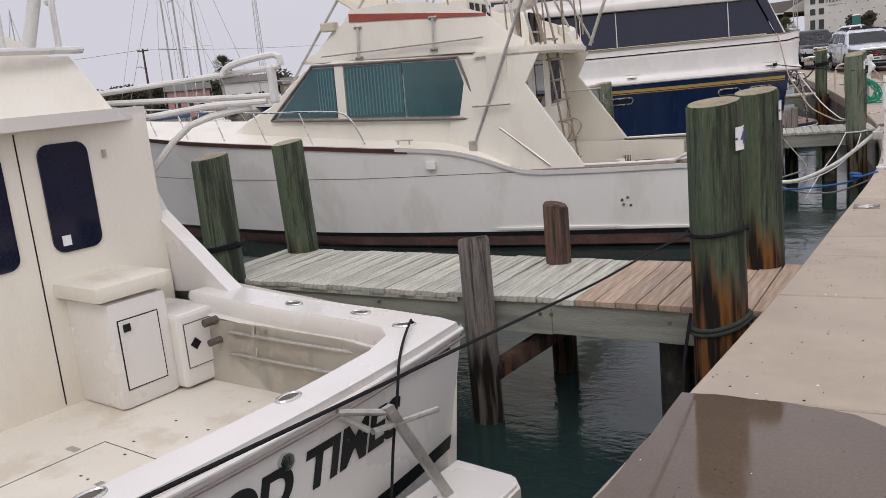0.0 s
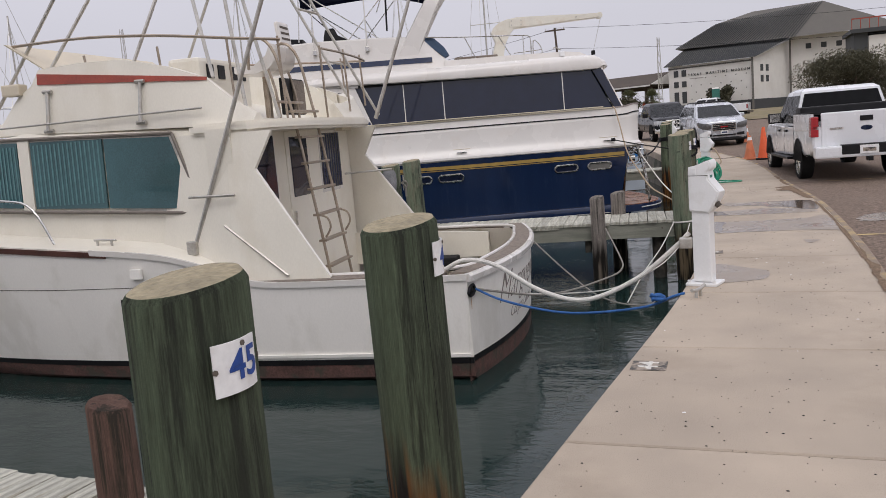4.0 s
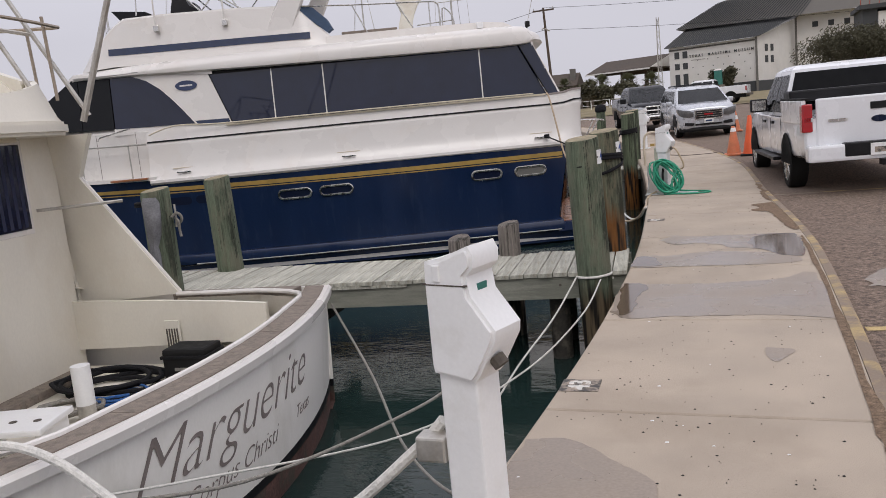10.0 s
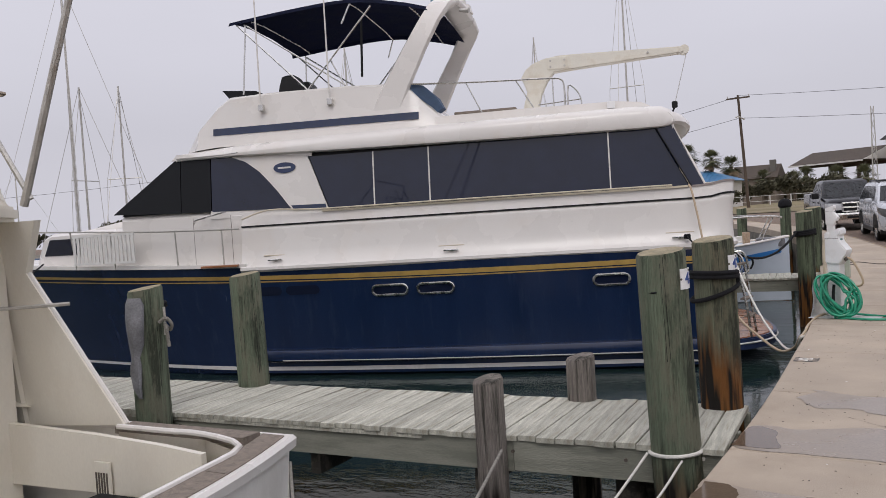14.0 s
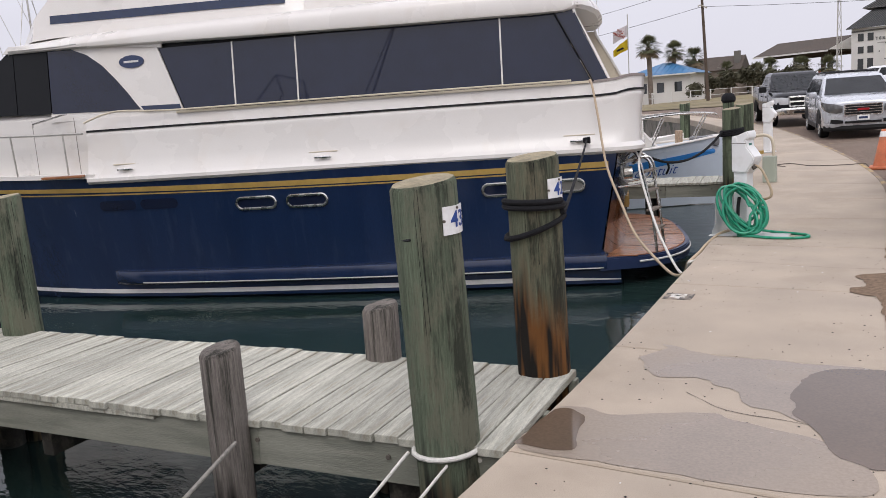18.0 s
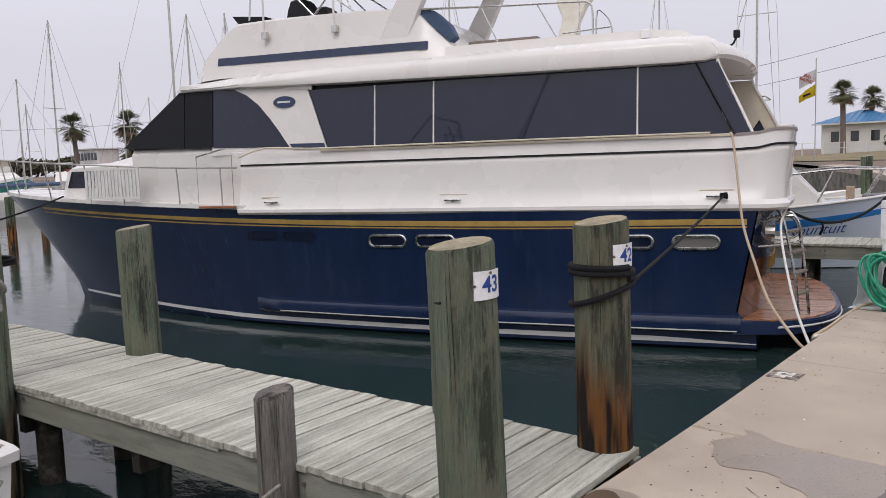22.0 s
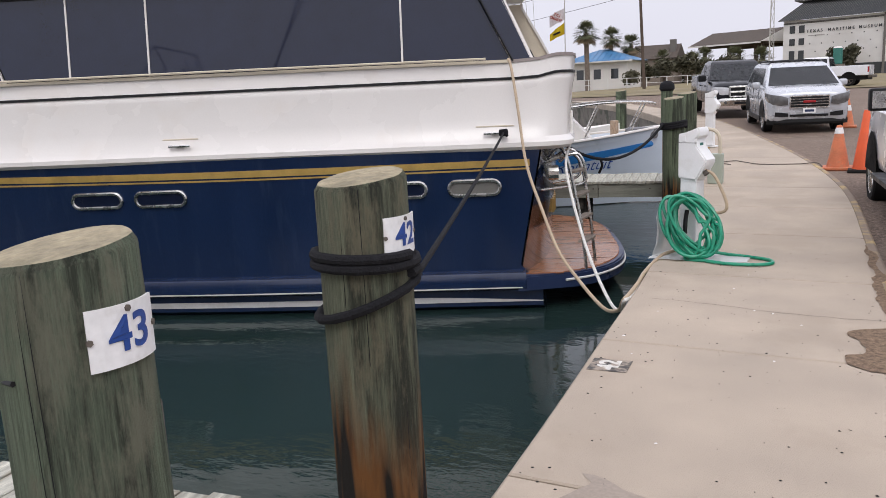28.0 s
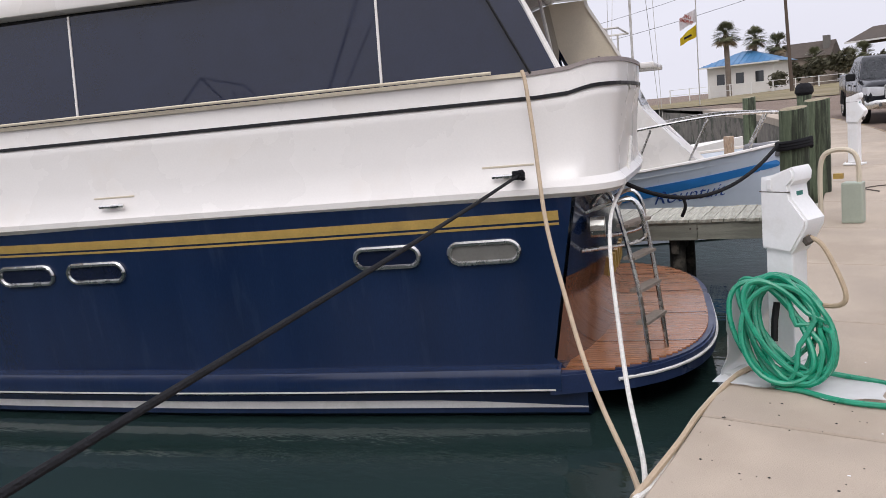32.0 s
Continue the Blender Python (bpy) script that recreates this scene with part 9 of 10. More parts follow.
# ---- far boats and masts ----
def mast(x, y, h, label="aluminium sailboat mast with stays", hull=True, spread=True, mat="alu", r=.06):
    root = thing("sailboat", pose(x, y, WATER, 0, 0, random.Random(int(x * 7 + y)).uniform(0, 180)), label, "sailboat", "moored sailboats")
    part("mast", tubed([(0, 0, .8), (0, 0, h)], r, 8, r1=r * .75), M[mat], root)
    if spread:
        for z in (h * .55,):
            part("spreader", tubed([(0, -.9, z), (0, .9, z)], .025, 5), M[mat], root)
        for s in (-1, 1):
            part("shroud", tubed([(0, s * 1.2, .9), (0, s * .9, h * .55), (0, 0, h * .96)], .012, 4), M["alu"], root)
    part("forestay", tubed([(4.5, 0, 1.1), (0, 0, h)], .014, 4), M["alu"], root)
    part("backstay", tubed([(-4.0, 0, 1.0), (0, 0, h)], .012, 4), M["alu"], root)
    if hull:
        bm = loft(bmesh.new(), [[(u, -b, 1.05), (u, -b * .7, -.2), (u, b * .7, -.2), (u, b, 1.05)] for u, b in ((-4.2, .9), (-2, 1.4), (0, 1.55), (2.5, 1.1), (4.6, .05))])
        part("hull", bm, M["white"], root, smooth=True)
        part("cabin", boxed(-1.6, 2.0, -.8, .8, 1.05, 1.55, bevel=.15), M["white"], root)
        part("furled_sail", tubed([(0, 0, 2.0), (-3.4, 0, 1.95)], .13, 8), M["tarp_blue"], root)
    return root


mast(-53.3, 31.0, 12.6)
mast(-32.5, 28.3, 14.5)
mast(-60.7, 39.1, 11.2)
mast(-54.0, 29.0, 8.8)
mast(-36.5, 31.4, 10.6)
mast(-36.1, 33.4, 10.8)
mast(-58, 26.5, 9.5)
mast(-64, 33, 8.0)
mast(-66, 44, 9.0)
mast(-13.8, 48.2, 16.5)
mast(-21, 52, 13.5)
mast(-26, 40, 12.0)

# teal-hulled sportfisher far off
tb = thing("sportfishing_boat", pose(-86, 37.8, 0, 0, 0, 7), "distant sportfishing boat with teal hull and white cabin", "boat")
bm = loft(bmesh.new(), [[(u, -b, z), (u, -b * .75, -1.2), (u, b * .75, -1.2), (u, b, z)] for u, b, z in ((-6, 1.8, .2), (-2, 2.0, .4), (2, 1.8, .75), (4.5, .9, 1.05), (5.6, .05, 1.2))])
part("hull", bm, M["teal_hull"], tb, smooth=True)
bm = loft(bmesh.new(), [[(u, -b, z), (u, -b * .98, z + .28), (u, b * .98, z + .28), (u, b, z)] for u, b, z in ((-6, 1.8, .2), (-2, 2.0, .4), (2, 1.8, .75), (4.5, .9, 1.05), (5.6, .05, 1.2))])
part("upper_side", bm, M["white"], tb, smooth=True)
part("cabin", loft(bmesh.new(), [[(-3, -1.6, .6), (3, -1.3, .8), (3, 1.3, .8), (-3, 1.6, .6)], [(-3, -1.4, 1.9), (.6, -1.2, 1.9), (.6, 1.2, 1.9), (-3, 1.4, 1.9)]]), M["white"], tb)
part("flybridge", boxed(-3, -.2, -1.3, 1.3, 1.9, 2.5, bevel=.1), M["white"], tb)
part("enclosure", boxed(-2.8, -.4, -1.2, 1.2, 2.5, 3.1), M["beige_board"], tb)
part("hardtop", boxed(-3.1, -.1, -1.4, 1.4, 3.1, 3.18), M["white"], tb)
for y in (-1.1, 1.1):
    part("outrigger", tubed([(-1, y, 1.9), (-2.5, y * 1.6, 7.5)], .03, 5), M["alu"], tb)
# ferry-like white boat with red trim
fy = thing("tour_boat", pose(-100, 54, 0, 0, 0, 4), "white double-deck tour boat with red trim far off", "boat")
part("hull", boxed(-5, 5, -1.8, 1.8, -1.1, 1.8, bevel=.3), M["white"], fy)
part("red_band", boxed(-5.02, 5.02, -1.82, 1.82, 1.8, 2.1), M["brick_red"], fy)
wh = part("wheelhouse", boxed(-2.6, 2.6, -1.4, 1.4, 2.1, 4.4, bevel=.1), M["white"], fy)
for k in range(6):
    for s in (-1, 1):
        part("window", boxed(-2.4 + k * .82, -1.8 + k * .82, s * 1.4 - .02, s * 1.4 + .02, 3.1, 4.0), M["glass_dark"], wh)
part("roof", boxed(-2.9, 2.9, -1.6, 1.6, 4.4, 4.55), M["white"], fy)
part("mast", tubed([(0, 0, 4.5), (-1.2, 0, 9.0)], .05, 5), M["alu"], fy)
for k in range(7):
    piling("distant_piling", -30 - k * 5.2, 20 + 3.1 * (k % 3), .9, .16, M["pile_green"], "timber mooring piling out in the basin", seed=70 + k, group="basin pilings")

# portable toilet beside the museum wall
pt = thing("portable_toilet", pose(-3.2, 141, 3.0), "teal portable toilet beside the museum", "portable toilet")
part("base_block", boxed(-.9, .9, -.9, .9, -1.7, .0), M["quay_wall"], pt)
part("cubicle", boxed(-.6, .6, -.6, .6, 0, 2.2, bevel=.06), M["teal_hull"], pt)
part("roof", loft(bmesh.new(), [[(-.65, -.65, 2.2), (.65, -.65, 2.2), (.65, .65, 2.2), (-.65, .65, 2.2)], [(-.4, -.4, 2.42), (.4, -.4, 2.42), (.4, .4, 2.42), (-.4, .4, 2.42)]]), M["stucco"], pt)
part("door", boxed(-.4, .4, -.64, -.6, .1, 2.0, bevel=.01), M["teal_hull"], pt)

for k in range(11):
    leafy("shore_tree", -136 + (k * 7) % 5, -4 + k * 8.6, 4.6, 4.6, 1.7, 1.9 + .5 * (k % 3), 900, 80 + k, "low dark trees along the breakwater", "tree", leaf=.5, group="trees along the breakwater")
for k in range(6):
    rb = random.Random(k)
    bt = thing("moored_boat", pose(-112 + rb.uniform(-8, 8), 18 + k * 9.5, WATER, 0, 0, rb.uniform(-30, 30)), "white motor boat moored across the basin", "boat", "moored boats across the basin")
    part("hull", loft(bmesh.new(), [[(u, -b, 1.2 + .06 * u), (u, -b * .8, -.2), (u, b * .8, -.2), (u, b, 1.2 + .06 * u)] for u, b in ((-5, 1.6), (-1, 1.8), (3, 1.3), (5.5, .05))]), M["white"], bt, smooth=True)
    part("cabin", loft(bmesh.new(), [[(-2.5, -1.3, 1.1), (2.2, -1.1, 1.3), (2.2, 1.1, 1.3), (-2.5, 1.3, 1.1)], [(-2.4, -1.1, 2.8), (.6, -1, 2.8), (.6, 1, 2.8), (-2.4, 1.1, 2.8)]]), M["white"], bt)
    part("window", boxed(-2.0, .4, -1.27, 1.27, 2.0, 2.5), M["glass_dark"], bt)
    part("bridge_top", boxed(-2.6, -.2, -1.2, 1.2, 4.0, 4.1), M["white"], bt)
    for u, y in ((-2.5, -1.1), (-2.5, 1.1), (-.3, -1.1), (-.3, 1.1)):
        part("bridge_post", tubed([(u, y, 2.8), (u, y, 4.0)], .04, 5), M["alu"], bt)

# ---- white and blue fishing boat in the next slip, bow to the quay ----
bb = thing("fishing_boat", pose(-2.52, 29.3, .12, 0, 0, 198), "white fishing boat with a blue stripe, bow to the quay", "boat")
B_B = [(0, .04), (.5, .42), (1.2, .85), (2.5, 1.35), (4.5, 1.6), (9, 1.6)]
B_Z = [(0, .55), (1.5, .38), (3.5, .22), (6, .12), (9, .1)]
def b_side(u, z):
    t = min(max((z + 1) / (curve_at(B_Z, u) + 1), 0), 1)
    uu = u - .7 * (1 - t)
    return max(.02, curve_at(B_B, max(uu, 0)) * (.55 + .45 * t)) if uu > 0 else .02
bs_ = [0, .25, .6, 1, 1.6, 2.4, 3.4, 5, 7, 9]
lv = (1, .8, .55, .3, 0)
for s in (-1, 1):
    part("hull_side", loft(bmesh.new(), [[(u, s * b_side(u, -1.1 + (curve_at(B_Z, u) + 1.1) * f), -1.1 + (curve_at(B_Z, u) + 1.1) * f) for f in lv] for u in bs_], closed=False, flip=s > 0), M["blue_boat_white"], bb, "pale blue-white hull side", smooth=True)
    bm = loft(bmesh.new(), [[(u, s * (b_side(u, z) + o), z) for z, o in ((a, -.01), (a, .012), (b, .012), (b, -.01))] for u in [.12 + 8.8 * k / 20 for k in range(21)] for a, b in [(curve_at(B_Z, u) - .38 - .05 * min(u, 3), curve_at(B_Z, u) - .27 - .012 * u)]])
    bmesh.ops.recalc_face_normals(bm, faces=bm.faces[:])
    part("blue_stripe", bm, M["blue_stripe"], bb, "bright blue hull stripe")
    part("gunwale", tubed([(u, s * (b_side(u, curve_at(B_Z, u)) + .01), curve_at(B_Z, u) + .01) for u in bs_], .03, 6), M["white"], bb, smooth=True)
part("deck", loft(bmesh.new(), [[(u, -b_side(u, 9) + .05, curve_at(B_Z, u) - .12), (u, b_side(u, 9) - .05, curve_at(B_Z, u) - .12)] for u in bs_], closed=False), M["cockpit"], bb)
cab = part("cabin", loft(bmesh.new(), [[(1.45, -.80, .25), (5.2, -1.1, .1), (5.2, 1.1, .1), (1.45, .80, .25)], [(2.45, -.82, 1.35), (5.2, -.95, 1.4), (5.2, .95, 1.4), (2.45, .82, 1.35)], [(2.75, -.72, 2.0), (5.0, -.8, 2.05), (5.0, .8, 2.05), (2.75, .72, 2.0)]]), M["white"], bb, "white cabin with raked front")
for s in (-1, 1):
    bm = bmesh.new()
    bm.faces.new([bm.verts.new(p) for p in ((2.6, s * .885, 1.05), (3.9, s * .93, 1.05), (3.9, s * .90, 1.6), (2.9, s * .84, 1.58))])
    bmesh.ops.solidify(bm, geom=bm.faces[:], thickness=.01)
    part("window", bm, M["glass_dark"], cab)
part("roof", boxed(2.2, 5.6, -1.0, 1.0, 2.05, 2.15, bevel=.03), M["white"], bb)
part("front_window", loft(bmesh.new(), [[(2.47, -.6, 1.42), (2.47, .6, 1.42)], [(2.70, -.55, 1.92), (2.70, .55, 1.92)]], closed=False), M["glass_dark"], cab)
br = part("bow_rail", tubed([(3.0, -1.35, .95), (1.4, -1.0, 1.12), (.4, -.45, 1.10), (.15, 0, 1.05), (.4, .45, 1.10), (1.4, 1.0, 1.12), (3.0, 1.35, .95)], .025, 6, sub=4), M["chrome"], bb, "stainless bow rail")
for u, y in ((.4, .45), (1.4, .95), (2.3, 1.2), (3.0, 1.35)):
    for s in (-1, 1):
        part("rail_post", tubed([(u + .3, s * y * .98, curve_at(B_Z, u)), (u, s * y, 1.1 - .05 * u)], .02, 6), M["chrome"], br)
part("bitt", boxed(.95, 1.13, -.09, .09, .2, .72, bevel=.02), M["deck_brown"], bb, "wooden mooring bitt on the bow")
part("anchor_gear", boxed(.1, .8, -.25, .2, .3, .55, bevel=.08), M["bag"], bb)
for u in (3.0, 4.5):
    for s in (-1, 1):
        part("top_rail_post", tubed([(u, s * .8, 2.15), (u, s * .8, 2.8)], .02, 5), M["alu"], bb)
part("top_rail", tubed([(2.8, -.8, 2.8), (5.3, -.8, 2.8), (5.3, .8, 2.8), (2.8, .8, 2.8), (2.8, -.8, 2.8)], .02, 5), M["alu"], bb)
ob = lettering("Rountuit", .34, M["sign_blue"], "boat_name", bb, None, extrude=.001, shear=.45, align='LEFT', bold=-.002)
for v in ob.data.vertices:
    u, z, d = 2.35 - v.co.x, -.24 + v.co.y + .05 * v.co.x, v.co.z
    v.co = Vector((u, (b_side(u, z) + .008 + d), z))
ob.data.flip_normals()
# second white boat behind, with cluttered deck
wb2 = thing("fishing_boat", pose(-4.5, 33.0, 0, 0, 0, 200), "weathered white work boat with cluttered deck", "boat")
part("hull", loft(bmesh.new(), [[(u, -b, z), (u, -b * .8, -1.1), (u, b * .8, -1.1), (u, b, z)] for u, b, z in ((0, .05, .6), (1.2, .8, .45), (3, 1.4, .3), (8, 1.5, .2))]), M["hull_white"], wb2, smooth=True)
part("wheelhouse", boxed(4.2, 6.4, -1, 1, .2, 2.2, bevel=.08), M["white"], wb2)
part("window_band", boxed(4.17, 4.2, -.85, .85, 1.3, 1.9), M["glass_dark"], wb2)
part("roof_gear", boxed(4.6, 5.6, -.4, .4, 2.2, 2.6, bevel=.1), M["white"], wb2)
part("orange_float", boxed(5.0, 5.3, .5, .9, 2.2, 2.7, bevel=.08), M["orange"], wb2)
part("wood_crate", boxed(1.6, 3.6, -.6, .6, .25, .6, bevel=.02), M["teak_grey"], wb2)
part("deck_gear", boxed(2.2, 3.2, -.3, .5, .6, .9, bevel=.05), M["brown_rail"], wb2)
# bait flags on a pole
fl = thing("bait_flag", pose(-17.9, 67.6, -.07), "white and yellow bait shop flags on a pole", "flag")
part("pole", tubed([(0, 0, 0), (0, 0, 7.8)], .04, 6), M["alu"], fl)
for z, mt, nm, tx in ((6.3, "flag_white", "white_flag", "LIVE SHRIMP"), (5.35, "flag_yellow", "yellow_flag", "")):
    bm = loft(bmesh.new(), [[(-1.15 * t / 8, .10 * math.sin(t * 1.1), z - .06 * t), (-1.15 * t / 8, .10 * math.sin(t * 1.1), z + .80 - (.06 if tx else .10) * t)] for t in range(9)], closed=False)
    bmesh.ops.solidify(bm, geom=bm.faces[:], thickness=.01)
    ff = part(nm, bm, M[mt], fl, smooth=True)
    if tx:
        # seen from behind, the letters show through reversed
        lettering("LIVE\nSHRIMP", .28, M["rust_red"], "flag_lettering", ff, pose(-.58, -.13, z + .20, 90, 22, 0) @ Matrix.Diagonal((-1, 1, 1, 1)), extrude=.004, bold=.008)
    else:
        part("flag_bar", boxed(-.80, -.25, -.12, -.115, .14, .27, m=Matrix.Translation((0, 0, z)) @ pose(0, 0, 0, 0, -18, 0)), M["black"], ff)

# ---- things on the quay ----
def power_pedestal(x, y, turn, label):
    """White moulded shore-power post: square column, angled head with hood."""
    root = thing("power_pedestal", pose(x, y, gz(y), 0, 0, turn), label, "power pedestal", "shore power pedestals")
    part("base_plate", boxed(-.15, .15, -.13, .13, 0, .03, bevel=.008), M["plastic"], root)
    for a in (-1, 1):
        part("anchor_nut", tubed([(a * .12, -.10, .03), (a * .12, -.10, .055)], .018, 8), M["plastic"], root)
    part("column", boxed(-.085, .085, -.075, .075, .035, .73, bevel=.012), M["plastic"], root)
    # head: side profile pushed across the width, x is the outlet side
    prof = [(-.095, .72), (.085, .70), (.11, .73), (.185, .86), (.19, .90), (.095, 1.02), (.085, 1.09), (.115, 1.12), (.12, 1.165), (.10, 1.20), (-.02, 1.155), (-.095, 1.14), (-.10, 1.08), (-.10, .75)]
    bm = prism(bmesh.new(), prof, -.098, .098, axis="y")
    bmesh.ops.bevel(bm, geom=[e for e in bm.edges if abs(e.verts[0].co.y - e.verts[1].co.y) < 1e-4], offset=.014, segments=2, affect='EDGES')
    hd = part("head", bm, M["plastic"], root, "white moulded head with outlet hood", smooth=True)
    part("seam", boxed(-.1015, .087, -.0995, .0995, 1.055, 1.060), M["grime"], hd)
    part("latch", boxed(-.05, -.02, -.106, -.096, 1.07, 1.13, bevel=.004), M["plastic"], hd)
    part("label_patch", boxed(.088, .094, -.03, .03, 1.03, 1.055), M["teal_hull"], hd)
    part("outlet", tubed([(.145, -.03, .79), (.17, -.03, .76)], .03, 10), M["grime"], root)
    return root


power_pedestal(.555, 6.70, -16, "white shore power pedestal at the quay edge")
power_pedestal(.08, 18.95, -18, "white shore power pedestal with a green hose at its foot")
power_pedestal(-1.5, 29.3, -10, "white shore power pedestal farther along the quay")
# water standpipe with hooped handle
st = thing("water_standpipe", pose(-.52, 24.0, gz(24.0)), "pale green utility box with a hooped pipe", "standpipe")
part("box", boxed(-.11, .11, -.09, .09, 0, .46, bevel=.02), M["standpipe"], st)
part("hoop", tubed([(-.34, 0, .05), (-.34, 0, .62), (-.26, 0, .80), (-.05, 0, .82), (.05, 0, .70), (.06, 0, .40)], .028, 8, sub=4), M["beige_board"], st, smooth=True)
part("tap", boxed(-.2, -.1, -.03, .03, .5, .56), M["gold"], st)


# number plates on the pilings
def number_plate(parent, text, z, ang, r, lean=0.0):
    """A white plate bent round the piling, facing ang degrees."""
    a0 = radians(ang)
    half, h = .094, .138
    bm = bmesh.new()
    rows = []
    for k in range(7):
        s = -half + 2 * half * k / 6
        a = a0 + s / r
        rows.append([((r + o) * math.cos(a), (r + o) * math.sin(a), zz) for o, zz in ((.002, z), (.008, z), (.008, z + h), (.002, z + h))])
    loft(bm, rows)
    bmesh.ops.recalc_face_normals(bm, faces=bm.faces[:])
    pl = part("number_plate", bm, M["sign_white"], parent, "white plate with blue figures " + text)
    pl.location = (lean * (z + .07), 0, 0)
    ob = lettering(text, .112, M["sign_blue"], "number", pl, None, extrude=.0008, align='CENTER', bold=.002)
    for v in ob.data.vertices:
        s, zz, d = v.co.x + .005, z + h / 2 + v.co.y, v.co.z
        a = a0 + s / r
        v.co = Vector(((r + .0095 + d) * math.cos(a), (r + .0095 + d) * math.sin(a), zz))
    for s, q in ((-.09, .5), (.09, .5), (0, .92)):
        a = a0 + s / r
        part("screw", tubed([((r + .004) * math.cos(a), (r + .004) * math.sin(a), z + h * q), ((r + .012) * math.cos(a), (r + .012) * math.sin(a), z + h * q)], .008, 6), M["grime"], pl)
    return pl


number_plate(pile45, "45", 1.02, -2, .17, -.01)
number_plate(pile44, "44", 1.08, 15, .165, -.02)
number_plate(pile43, "43", 1.07, 2, .172, -.03)
number_plate(pile42, "42", 1.08, -3, .17, -.01)
# dark cleat stub and the torn grey bag on the outer piling
bag = part("torn_cover", loft(bmesh.new(), [[(.04 + .03 * math.sin(9 * z) + rx * math.cos(a), -.165 + .025 * math.cos(11 * z) + ry * math.sin(a) * (1 + .25 * math.sin(3 * a + 7 * z)), z) for a in [2 * math.pi * k / 12 for k in range(12)]] for z, rx, ry in ((.18, .02, .01), (.28, .05, .03), (.42, .07, .045), (.55, .055, .05), (.68, .085, .06), (.82, .10, .065), (.94, .11, .06), (1.04, .12, .05), (1.10, .09, .03))]), M["bag"], pileA, "torn grey cloth hung on the piling", smooth=True)
part("cleat_bar", tubed([(.185, .05, .74), (.20, .05, .88), (.195, .05, 1.0)], .012, 6), M["alu"], pileA)
part("cleat_rope", tubed([(.18, .0, .86), (.235, .03, .90), (.25, .08, .84), (.20, .10, .78), (.19, .05, .84), (.24, .03, .80), (.225, .05, .70), (.235, .05, .63)], .017, 6, sub=4), M["grey_rope"], pileA)
for p, z in ((pile43, 1.06),):
    part("nail_scar", tubed([(-.14, -.11, z), (-.08, -.155, z - .005), (-.02, -.172, z)], .007, 5, sub=3), M["black"], p)


# ---- ropes ----
def rope(pts, r, mat, label, sub=8, name="mooring_rope"):
    return part(name, tubed(pts, r, 8, sub=sub), mat, None, label, smooth=True, category="rope", group="mooring ropes")


def turns(cx, cy, r, z, n, thick, mat, label, pitch=.045, tilt=0.0, ang=0):
    pts = []
    for k in range(n * 16 + 1):
        a = 2 * math.pi * k / 16 + ang
        pts.append((cx + (r + thick) * math.cos(a), cy + (r + thick) * math.sin(a), z + pitch * k / 16 + tilt * math.cos(a - .6)))
    return rope(pts, thick, mat, label, sub=0, name="rope_wrap")


BR = "black mooring rope wound round the piling"
turns(-.012, 13.35, .166, 1.02, 2, .019, M["black_rope"], BR, pitch=.034, tilt=-.01)
turns(-.012, 13.35, .166, .91, 1, .018, M["black_rope"], BR, pitch=.012, tilt=.062, ang=2.2)
# yacht stern line from piling 42
yc_ = yacht.matrix_basis
cleat_w = yc_ @ Vector((5.68, -2.42, 1.14))
s0 = Vector((.155, 13.42, .985))
rope([tuple(s0.lerp(cleat_w, k / 8) - Vector((0, 0, .09 * (k / 8) * (1 - k / 8)))) for k in range(9)], .0125, M["black_rope"], "taut black stern line from piling to yacht cleat")
turns(cleat_w.x, cleat_w.y, .02, cleat_w.z - .03, 3, .018, M["black_rope"], "black rope belayed on the yacht cleat", pitch=.02)
# yacht bow line to pier end
bowc = yc_ @ Vector((-6.5, -1.64, 1.27))
rope([tuple(bowc.lerp(Vector((-7.9, 11.15, .95)), k / 8) - Vector((0, 0, .35 * (k / 8) * (1 - k / 8)))) for k in range(9)], .016, M["black_rope"], "black bow line from yacht to pier piling")
turns(-4.9, 11.52, .165, .98, 2, .016, M["black_rope"], BR, pitch=.03)
# shore cables drooping from the yacht to the quay
rope([(-2.14, 19.78, 1.97), (-2.08, 19.72, 1.86), (-1.97, 19.60, 1.46), (-1.79, 19.38, .81), (-1.48, 19.04, .33), (-1.21, 18.75, -.02), (-.88, 18.35, -.2), (-.5, 17.9, -.34), (-.22, 17.4, -.22), (-.07, 17.02, -.03), (-.06, 17.15, -.01), (-.10, 17.6, -.02), (-.15, 18.1, -.02), (-.12, 18.6, .02), (-.02, 18.8, .04)], .017, M["tan_hose"], "tan shore power cable drooping to the quay", name="shore_cable")
rope([(-1.86, 21.16, 1.32), (-1.72, 20.72, 1.0), (-1.58, 20.1, .78), (-1.36, 19.57, .53), (-1.0, 18.9, .12), (-.72, 18.4, -.12), (-.42, 17.9, -.3), (-.18, 17.35, -.2), (-.05, 16.98, -.02), (-.05, 17.2, -.035), (-.11, 17.65, -.035), (-.165, 18.1, -.035), (-.13, 18.62, .015), (.0, 18.8, .05)], .0155, M["white_rope"], "white cable drooping from the yacht stern", name="shore_cable")
